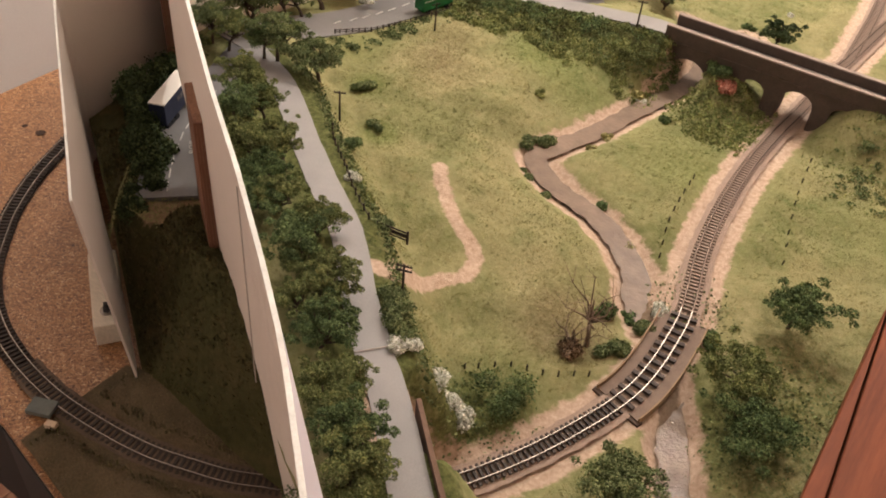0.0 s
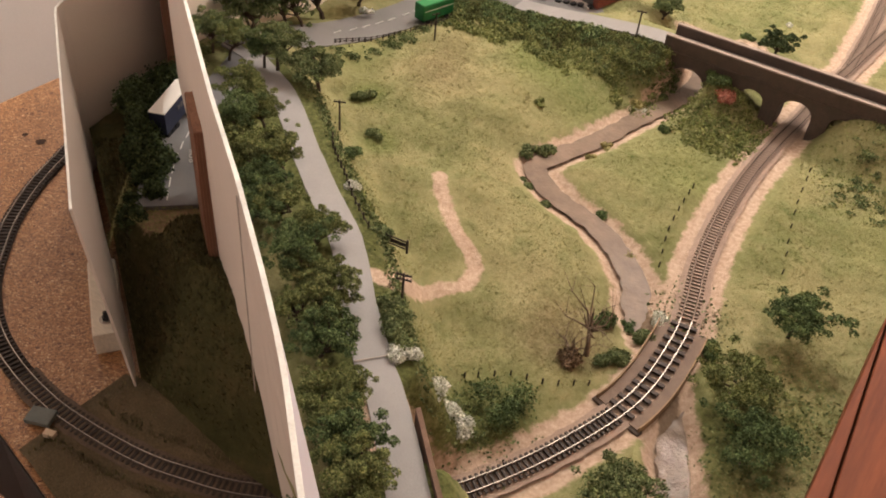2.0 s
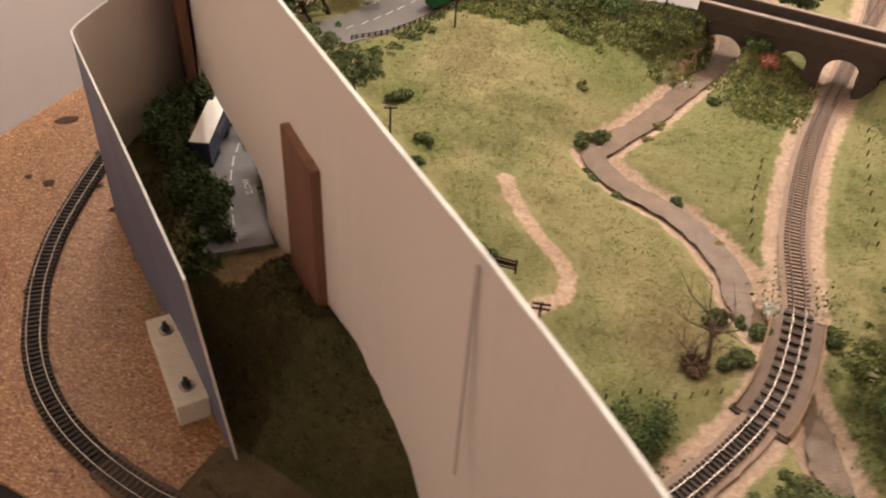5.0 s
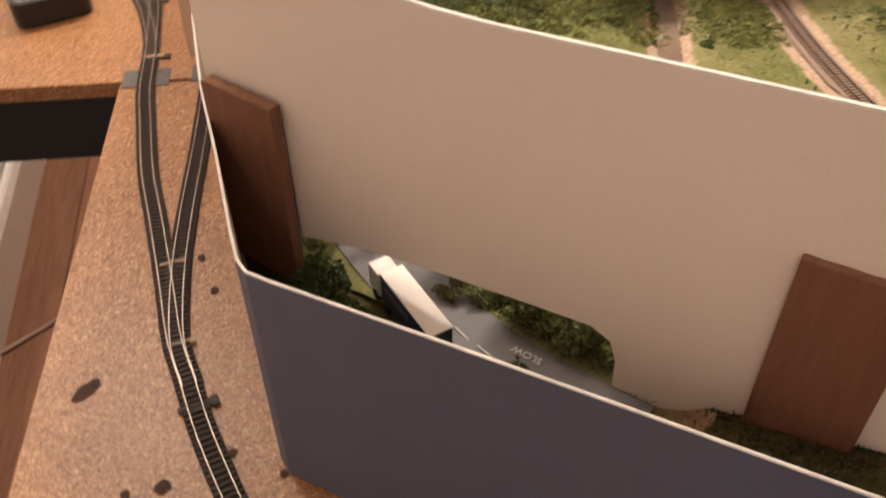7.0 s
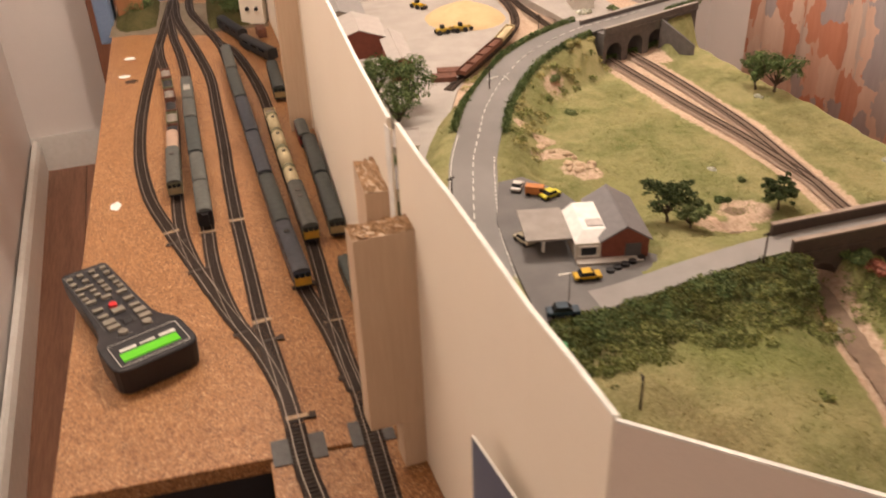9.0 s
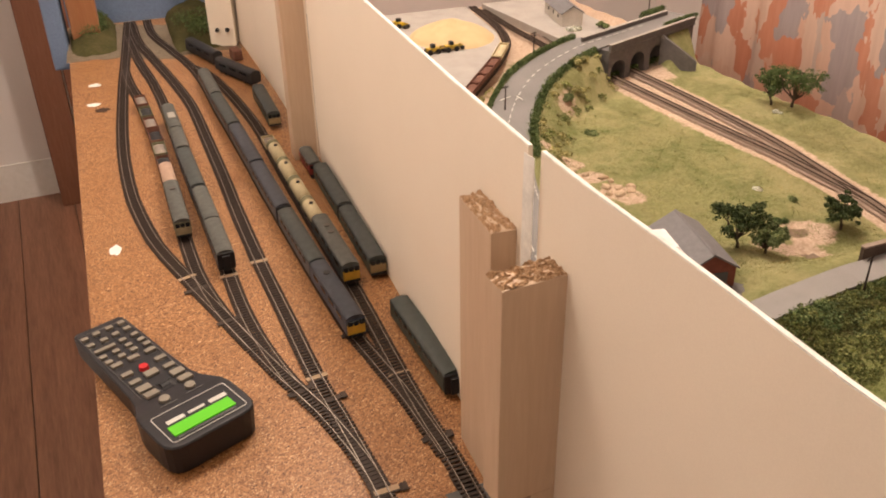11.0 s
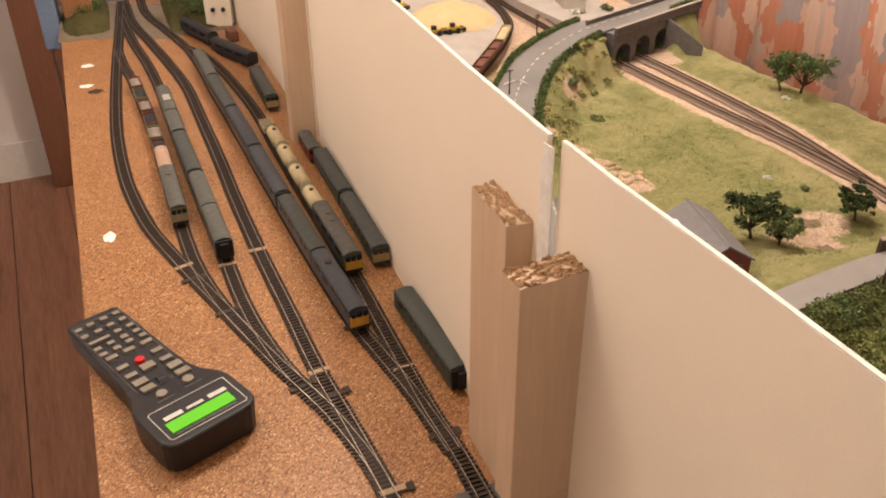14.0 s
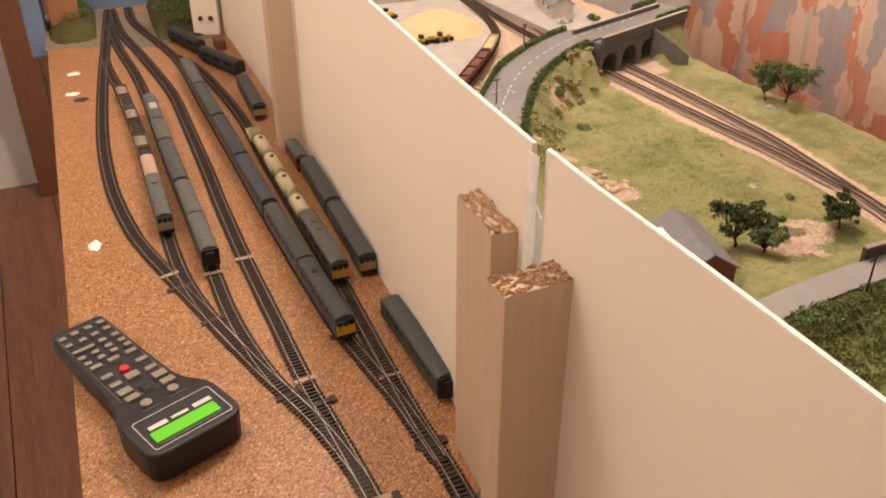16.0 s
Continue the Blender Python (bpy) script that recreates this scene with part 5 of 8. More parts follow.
for i, (x, y, s, lf, lab, ln) in enumerate((
        (-0.184, 0.352, 0.015, "leaf_white", "white blossoming hawthorn beside the lane wall", 1), (-0.166, 0.368, 0.018, "leaf_white", "white blossoming hawthorn in the field corner", 1), (-0.151, 0.380, 0.021, "leaf_white", "white blossoming hawthorn in the field corner", 1), (-0.158, 0.374, 0.016, "leaf_white", "white blossoming hawthorn in the field corner", 1),
        (-0.132, 0.412, 0.034, "leaf_dark", "dark rounded evergreen bush in the field corner", 1), (-0.043, 0.576, 0.016, "leaf_dark", "dark green bush beside the track bridge", 1), (-0.203, 0.368, 0.024, "leaf_mid", "green hedge bush below the lane", 1), (-0.216, 0.382, 0.018, "leaf_mid", "green hedge bush below the lane", 1),
        (-0.092, 0.579, 0.014, "leaf_white", "white flowering bush beside the track bridge", 1), (-0.110, 0.568, 0.013, "leaf_dark", "dark green bush on the stream bank", 1), (-0.090, 0.553, 0.018, "leaf_mid", "green bush beside the track bridge", 1.5), (-0.098, 0.517, 0.018, "leaf_mid", "green bush beside the track bridge", 1.3), (-0.124, 0.548, 0.018, "leaf_dark", "dark ivy bush beside the dead tree", 1),
        (-0.291, 0.719, 0.019, "leaf_mid", "green willow bush at the stream bend", 1.6), (-0.242, 0.647, 0.010, "leaf_mid", "small green clump on the stream bank", 1.4), (-0.271, 0.662, 0.010, "leaf_mid", "small green clump on the stream bank", 1.4), (-0.196, 0.671, 0.013, "leaf_dark", "dark green clump on the stream bank", 1), (-0.149, 0.642, 0.011, "leaf_yellow", "yellow-green clump on the stream bank", 1.3),
        (-0.258, 0.868, 0.014, "leaf_yellow", "pale yellow flowering bush by the stream", 1.4), (-0.248, 0.864, 0.011, "leaf_white", "white flowering bush by the stream", 1.2), (-0.208, 0.837, 0.012, "leaf_dark", "dark green clump near the bridge", 1.4), (-0.243, 0.772, 0.010, "leaf_yellow", "yellow-green clump on the stream bank", 1.8), (-0.246, 0.738, 0.009, "leaf_yellow", "yellow-green clump on the stream bank", 1.3),
        (-0.176, 0.912, 0.020, "leaf_red", "reddish autumn bush against the bridge", 1), (-0.193, 0.926, 0.020, "leaf_dark", "dark ivy growing on the bridge pier", 1), (-0.331, 0.472, 0.011, "leaf_white", "white flowering bush along the lane hedge", 1), (-0.279, 0.443, 0.014, "leaf_mid", "green bush beside the field gate", 1.6), (-0.385, 0.532, 0.018, "leaf_dark", "dark hedge bush beside the lane", 1.6),
        (-0.409, 0.595, 0.013, "leaf_mid", "green scrub clump in the field", 2.0), (-0.460, 0.645, 0.015, "leaf_mid", "green scrub clump in the field", 2.2), (-0.330, 0.770, 0.008, "leaf_light", "light green clump in the field", 1.3), (0.0, 0.69, 0.010, "leaf_light", "pale green clump beside the track", 1.2),
        (-0.225, 1.118, 0.012, "leaf_dark", "dark green bush beside the side road", 1.4), (-0.255, 1.040, 0.014, "leaf_mid", "rounded green bush beside the side road", 1.2), (-0.180, 1.150, 0.010, "leaf_mid", "low green bush in the far field", 1.6), (-0.196, 1.195, 0.008, "leaf_white", "white flowering bush in the far field", 1.2), (-0.010, 1.400, 0.010, "leaf_white", "white flowering bush under the edge tree", 1.5),
        (-0.258, 1.540, 0.016, "leaf_yellow", "yellow-green bush on the road bank", 1.2), (-0.232, 1.590, 0.020, "leaf_yellow", "yellow-green bush on the road bank", 1.2), (-0.285, 1.520, 0.016, "leaf_mid", "green bush on the road bank", 1.2), (-0.292, 1.430, 0.014, "leaf_mid", "green bush on the road bank", 1.4), (0.03, 1.16, 0.012, "leaf_white", "white flowering bush near the layout edge", 1.2),
        (-0.590, 0.80, 0.012, "leaf_white", "white flowering bush beside the main road", 1.2))):
    bush(lab, on(x, y, -0.001), s * 0.74, lf, 500 + i, 2600 if s > 0.013 else 1100, 0.0009 if y < 0.7 else 0.0012, length=ln, turn=rng0.uniform(0, 180))


def scatter(name, label, test, area, count, leaf, size, height, seed, category="undergrowth"):
    """Low leafy growth where test(x, y) lets it stand, as one joined growth."""
    rng = np.random.RandomState(seed)
    verts, faces = [], []
    x = rng.uniform(area[0], area[1], count)
    y = rng.uniform(area[2], area[3], count)
    keep = rng.uniform(0, 1, count) < test(x, y)
    x, y = x[keep], y[keep]
    z = land(x, y)
    p = np.stack([x, y, z + height * rng.uniform(0, 1, len(x))], 1)
    leaf_fans(p, unit(rng.normal(size=p.shape) + (0, 0, 0.7)), size, rng, verts, faces)
    o = raw(name, verts, faces, M[leaf])
    return tagged(o, label, category, kind="stuff")


def clumps(name, label, test, area, count, per, radius, leaf, seed, size=0.0011, rise=0.7):
    """Many small rounded cushions of leaves, crowded where test(x, y) lets them stand."""
    rng = np.random.RandomState(seed)
    x, y = rng.uniform(area[0], area[1], count), rng.uniform(area[2], area[3], count)
    keep = rng.uniform(0, 1, count) < test(x, y)
    x, y = x[keep], y[keep]
    z = land(x, y)
    r = radius * rng.uniform(0.45, 1.25, len(x))
    blobs = [((a, b, c + 0.2 * e * rise), (e * 1.1, e, e * rise)) for a, b, c, e in zip(x, y, z, r)]
    verts, faces = [], []
    leaves(blobs, per * len(blobs), size, rng, verts, faces, 0.7)
    return tagged(raw(name, verts, faces, M[leaf]), label, "undergrowth", kind="stuff")


def bank(x, y):
    d, _ = dist_to(x, y, SIDE)
    n = 0.5 + 0.5 * np.sin(x * 95 + 2 * np.sin(y * 70)) * np.sin(y * 120 + x * 30)
    return (1 - ease(0.035, 0.085, d)) * (y < 0.940) * (0.35 + 0.65 * n) * (d > 0.016)


AREA = (-0.54, -0.24, 0.84, 0.945)
scatter("bank_scrub", "thin olive scrub on the road embankment", lambda x, y: bank(x, y) * 0.8, AREA, 16000, "leaf_scrub", 0.0012, 0.0030, 21)
clumps("bank_scrub", "olive scrub cushions on the road embankment", bank, AREA, 1500, 46, 0.0062, "leaf_olive", 22)
clumps("bank_scrub", "dark green scrub cushions high on the road embankment", lambda x, y: bank(x, y) * (dist_to(x, y, SIDE)[0] < 0.050) * (np.sin(x * 60 + 1) * np.sin(y * 75 + x * 40) > 0.05), AREA, 1500, 60, 0.0072, "leaf_dark", 27)
clumps("bank_scrub", "fresh green cushions low on the road embankment", lambda x, y: (1 - ease(0.070, 0.115, dist_to(x, y, SIDE)[0])) * ease(0.034, 0.058, dist_to(x, y, SIDE)[0]) * (np.sin(x * 85 + 2) * np.sin(y * 90 + x * 30) > -0.35) * (y < 0.935), AREA, 1700, 42, 0.0052, "leaf_light", 26)
clumps("bank_scrub", "mid green cushions on the road embankment", lambda x, y: bank(x, y) * (np.sin(x * 47 + 3) * np.sin(y * 66 + x * 20) > -0.1), AREA, 1100, 46, 0.0058, "leaf_mid", 28)
clumps("bank_scrub", "mixed green cushions below the bridge", lambda x, y: 1 - ease(0.02, 0.075, np.hypot(x + 0.160, y - 0.885)), (-0.225, -0.11, 0.81, 0.945), 260, 42, 0.0048, "leaf_light", 29)
clumps("bank_scrub", "dark cushions beyond the railway", lambda x, y: 1 - ease(0.02, 0.075, np.hypot(x - 0.010, y - 0.885)), (-0.05, 0.07, 0.81, 0.945), 160, 42, 0.0048, "leaf_mid", 30)
clumps("bank_scrub", "rough green cushions along the top of the field", lambda x, y: (1 - ease(0.040, 0.075, dist_to(x, y, MAIN)[0])) * (dist_to(x, y, MAIN)[0] > 0.036) * 0.6, (-0.54, -0.45, 0.66, 0.87), 500, 42, 0.0055, "leaf_mid", 35)
clumps("bank_scrub", "rough green growth along the field hedge", lambda x, y: (1 - ease(0.028, 0.046, dist_to(x, y, LANE)[0])) * (dist_to(x, y, LANE)[0] > 0.027) * (y > np.interp(x, [-0.6, 0.1], [0.62, 0.12])) * 0.55, (-0.47, -0.20, 0.36, 0.62), 1200, 40, 0.0046, "leaf_light", 36)
scatter("verge_growth", "green verge weeds below the bridge", lambda x, y: (1 - ease(0.02, 0.07, np.hypot(x + 0.165, (y - 0.89) * 1.0))) * 1.0, (-0.22, -0.12, 0.83, 0.94), 7000, "leaf_light", 0.0013, 0.003, 23)
scatter("verge_growth", "green verge weeds beyond the track", lambda x, y: (1 - ease(0.02, 0.09, np.hypot(x - 0.0, (y - 0.90) * 1.0))) * 1.0, (-0.08, 0.07, 0.82, 0.94), 3500, "leaf_light", 0.0012, 0.002, 24)
scatter("verge_growth", "long weeds beside the stream and curve", lambda x, y: (1 - ease(0.0, 0.05, np.hypot(x + 0.07, y - 0.6))) * 0.8 + (1 - ease(0.01, 0.06, np.hypot((x + 0.15), y - 0.395))) * 0.8 + (1 - ease(0.01, 0.06, np.hypot(x - 0.025, (y - 0.52) * 0.6))) * 0.8, (-0.24, 0.072, 0.33, 0.66), 22000, "leaf_mid", 0.0013, 0.004, 25)


def hedge_band(line, off, width, hgt, count, leaf, label, seed):
    ln = smooth_line(line, 0.004)
    d, nrm = sides_of(ln)
    rng = np.random.RandomState(seed)
    verts, faces = [], []
    i = rng.randint(0, len(ln), count)
    q = ln[i, :2] + nrm[i] * (off + rng.normal(size=(count, 1)) * width * 0.35)
    p = np.column_stack([q, land(q[:, 0], q[:, 1]) + hgt * rng.uniform(0.1, 1, count)])
    leaf_fans(p, unit(rng.normal(size=p.shape) + (0, 0, 0.4)), 0.0012, rng, verts, faces)
    o = raw("hedge", verts, faces, M[leaf])
    return tagged(o, label, "hedge", kind="stuff")


hedge_band(MAIN[11:], 0.034, 0.008, 0.010, 13000, "leaf_dark", "dark clipped hedge along the outside of the road bend", 31)
hedge_band(MAIN[11:], -0.034, 0.008, 0.010, 13000, "leaf_dark", "dark clipped hedge along the inside of the road bend", 32)
hedge_band(LANE[3:], 0.030, 0.010, 0.005, 3500, "leaf_mid", "ragged green hedge between lane and field", 33)
hedge_band(SIDE[2:], 0.026, 0.008, 0.004, 1800, "leaf_mid", "low green verge along the side road", 34)


def grass_blades(count, seed):
    """Standing static grass fibres over the nearer fields."""
    rng = np.random.RandomState(seed)
    x, y = rng.uniform(-0.50, 0.072, count), 0.33 + 1.17 * rng.uniform(0, 1, count) ** 1.25
    rails = np.minimum(dist_to(x, y, LOOP)[0], dist_to(x, y, RIVER)[0])
    path = dist_to(x, y, PATH_SAND)[0]
    roads = np.minimum(dist_to(x, y, LANE)[0], np.minimum(dist_to(x, y, SIDE)[0], dist_to(x, y, MAIN)[0]))
    rails = np.minimum(rails, dist_to(x, y, UPLINE)[0])
    keep = (x < np.array(np.interp(y, [0.95, 1.15, 1.3, 1.6], [0.08, 0.055, 0.04, 0.03]))) & (rails > 0.031) & (path > 0.014) & (roads > 0.034)
    x, y = x[keep], y[keep]
    z = land(x, y)
    n = len(x)
    h = rng.uniform(0.0005, 0.0015, n)
    a = rng.uniform(0, 6.283, n)
    w = 0.00045
    tip = rng.normal(0, 0.0012, (n, 2))
    v = np.empty((n, 3, 3))
    v[:, 0] = np.stack([x - np.cos(a) * w, y - np.sin(a) * w, z - 0.0004], 1)
    v[:, 1] = np.stack([x + np.cos(a) * w, y + np.sin(a) * w, z - 0.0004], 1)
    v[:, 2] = np.stack([x + tip[:, 0], y + tip[:, 1], z + h], 1)
    o = raw("grass", v.reshape(-1, 3).tolist(), np.arange(n * 3).reshape(-1, 3).tolist(), M["blade"])
    o.data.attributes.new("lush", "FLOAT", "POINT").data.foreach_set("value", np.repeat(lush(x, y), 3).astype(np.float32))
    tagged(o, "short straw and green static grass fibres", "grass", kind="stuff")


grass_blades(190000, 77)
vr = np.random.RandomState(17)
vv, vf = [], []
for _ in range(9000):
    x = vr.uniform(-0.365, -0.06)
    ya = float(np.interp(x, [-0.394, -0.309, -0.160, -0.05], [0.188, 0.174, 0.140, 0.114]))
    yb = float(np.interp(x, [-0.374, -0.352, -0.190, -0.12, -0.05], [0.270, 0.272, 0.266, 0.214, 0.150]))
    y = vr.uniform(ya, max(yb, ya + 0.002))
    if float(dist_to(np.array(x), np.array(y), OUTER)[0]) < 0.017:
        continue
    a, b = vr.uniform(0, 6.28), len(vv)
    vv += [(x - 0.0006 * math.cos(a), y - 0.0006 * math.sin(a), 0.003), (x + 0.0006 * math.cos(a), y + 0.0006 * math.sin(a), 0.003), (x + vr.normal() * 0.0012, y + vr.normal() * 0.0012, 0.0062 + vr.uniform(0, 0.002))]
    vf.append((b, b + 1, b + 2))
tagged(raw("verge_grass", vv, vf, M["verge_blade"]), "olive grass fibres on the verge beside the loop", "grass", kind="stuff")
# hedge inside the corner, along the low screen, its leaves darkened for shade
hedge_line = [(-0.424, 0.350), (-0.446, 0.366), (-0.474, 0.386), (-0.501, 0.404), (-0.529, 0.422), (-0.556, 0.438), (-0.572, 0.452), (-0.576, 0.472), (-0.578, 0.490)]
for i in range(38):
    q = mix_line(hedge_line, (i + 0.5) / 38) + rng0.normal(size=2) * 0.0045
    zb = 0.066 if i < 30 else 0.058
    bush("dark green foliage clump along the low screen, deepened for shade", (q[0], q[1], zb), rng0.uniform(0.013, 0.018), "leaf_deep", 700 + i, 1000, 0.0014, "corner foliage", squash=rng0.uniform(1.5, 2.3))
for x, y, sz, sq in ((-0.578, 0.492, 0.017, 2.0), (-0.562, 0.496, 0.014, 2.0), (-0.505, 0.4180, 0.0125, 1.4), (-0.571, 0.478, 0.015, 1.8)):
    bush("tall dark green conifer clump in the corner, deepened for shade", (x, y, 0.060), sz, "leaf_deep", 760 + int(sz * 1e4), 1000, 0.0014, squash=sq)
# Hedge by the opening, stretched tall to block lamp_layout's beam onto the spur.
for x, y, sz in ((-0.424, 0.418, 0.016), (-0.438, 0.429, 0.017), (-0.452, 0.441, 0.017), (-0.466, 0.452, 0.015), (-0.412, 0.408, 0.015), (-0.403, 0.416, 0.018), (-0.417, 0.429, 0.018), (-0.431, 0.440, 0.018), (-0.446, 0.452, 0.017), (-0.575, 0.530, 0.012), (-0.588, 0.545, 0.012)):
    bush("dark hedge bush beside the road opening, also blocking lamplight", (x, y, 0.070), sz, "leaf_olive", 790 + int(-x * 1e3), 1500, 0.0011, squash=2.6 if x > -0.5 else 0.9)
# dense dark trees against the yard's backscene
for i in range(15):
    y = 0.62 + 0.062 * i
    x = float(np.interp(y, [0.6, 0.9, 1.5], [-0.604, -0.618, -0.622])) + rng0.uniform(-0.003, 0.006)
    if 1.14 < y < 1.26 or 1.30 < y < 1.40:
        continue
    tree("dense dark green model tree against the backscene", on(x, y, -0.001), rng0.uniform(0.056, 0.082), rng0.uniform(0.030, 0.038), ("leaf_deep", "leaf_deep", "leaf_dark")[i % 3], 840 + i, 0.22, 3600, 0.0015, "backscene trees", flat=0.9)


def inner_bank(x, y):
    d, _ = dist_to(x, y, MAIN)
    n = np.sin(x * 70 + 2 * np.sin(y * 50)) * np.sin(y * 85 + x * 30)
    return (d > 0.036) * (1 - ease(0.055, 0.095, d)) * (n > -0.25) * (x > -0.47)


clumps("bank_growth", "yellow-green cushions on the inside of the road bend", inner_bank, (-0.42, -0.14, 1.28, 1.66), 420, 44, 0.0075, "leaf_yellow", 61, 0.0015)
clumps("bank_growth", "green cushions on the inside of the road bend", lambda x, y: inner_bank(x, y) * (np.sin(x * 55) * np.sin(y * 48 + 1) > 0), (-0.42, -0.14, 1.25, 1.66), 420, 44, 0.0068, "leaf_light", 62, 0.0015)


def field_patch(a, b, c, level):
    def test(x, y):
        rails = np.minimum(np.minimum(dist_to(x, y, LOOP)[0], dist_to(x, y, RIVER)[0]), dist_to(x, y, UPLINE)[0])
        roads = np.minimum(np.minimum(dist_to(x, y, LANE)[0], dist_to(x, y, SIDE)[0]), np.minimum(dist_to(x, y, MAIN)[0], dist_to(x, y, PATH_SAND)[0] + 0.018))
        n = np.sin(x * a + 2.2 * np.sin(y * b * 0.6)) * np.sin(y * b + 1.7 * np.sin(x * a * 0.7 + c))
        return ((rails > 0.034) & (roads > 0.036) & (x < np.interp(y, [0.95, 1.15, 1.3, 1.6], [0.076, 0.055, 0.04, 0.03]))) * ease(level, level + 0.5, n) * 0.9
    return test


scatter("grass_tuft", "low yellow-green grass tufts scattered over the fields", field_patch(48, 41, 0.5, 0.1), (-0.50, 0.072, 0.38, 1.52), 26000, "leaf_tuft", 0.0008, 0.0010, 63, "grass")
scatter("grass_tuft", "low dark green grass tufts scattered over the fields", field_patch(33, 57, 2.1, 0.25), (-0.50, 0.072, 0.38, 1.52), 12000, "leaf_tuft_green", 0.0008, 0.0010, 64, "grass")
# boulders on the road bank
rk = np.random.RandomState(9)
bv, bf = [], []
for cx, cy in ((-0.389, 1.366), (-0.372, 1.350), (-0.362, 1.335), (-0.366, 1.305), (-0.350, 1.290), (-0.358, 1.268), (-0.344, 1.262), (-0.336, 1.248), (-0.352, 1.244), (-0.362, 1.252), (-0.330, 1.258), (-0.345, 1.280), (-0.376, 1.325)):
    bm = bmesh.new()
    bmesh.ops.create_icosphere(bm, subdivisions=2, radius=1.0)
    sx, sy, sz = rk.uniform(0.003, 0.008), rk.uniform(0.003, 0.007), rk.uniform(0.002, 0.005)
    b0 = len(bv)
    for v in bm.verts:
        k = 1 + 0.35 * noise.noise(v.co * 1.6 + Vector((cx * 90, cy * 90, 0)))
        bv.append((cx + v.co.x * sx * k, cy + v.co.y * sy * k, ground(cx, cy) + 0.0005 + v.co.z * sz * k))
    bf += [tuple(b0 + v.index for v in f.verts) for f in bm.faces]
    bm.free()
tagged(raw("outcrop", bv, bf, M["sand_rock"]), "pale sandy rock outcrop on the road bank", "rocks", kind="stuff")

# ---- rolling stock ----


def along(line, y):
    """Place and heading on a yard track at a given y (tracks run down in y)."""
    ln = smooth_line(line, 0.004)
    i = int(np.argmin(np.abs(ln[:, 1] - y)))
    d, _ = sides_of(ln)
    return ln[i, 0], ln[i, 1], math.degrees(math.atan2(d[i, 1], d[i, 0])) - 90


PAINTS = {}


def livery(name, c1, c2=None, rough=0.5):
    if name not in PAINTS:
        PAINTS[name] = mat(name, c1, c2, 120, 900, rough, relief=0.1, wear=0.2)
    return PAINTS[name]


DARKGLASS = mat("dark_window_glazing", (0.02, 0.022, 0.026), None, 200, 900, 0.15, relief=0)


def wheels(bm, y, r=0.0032):
    for x in (-0.0046, 0.0046):
        cyl(bm, r, r, 0.0014, (x, y, r), 12, 0, 90)


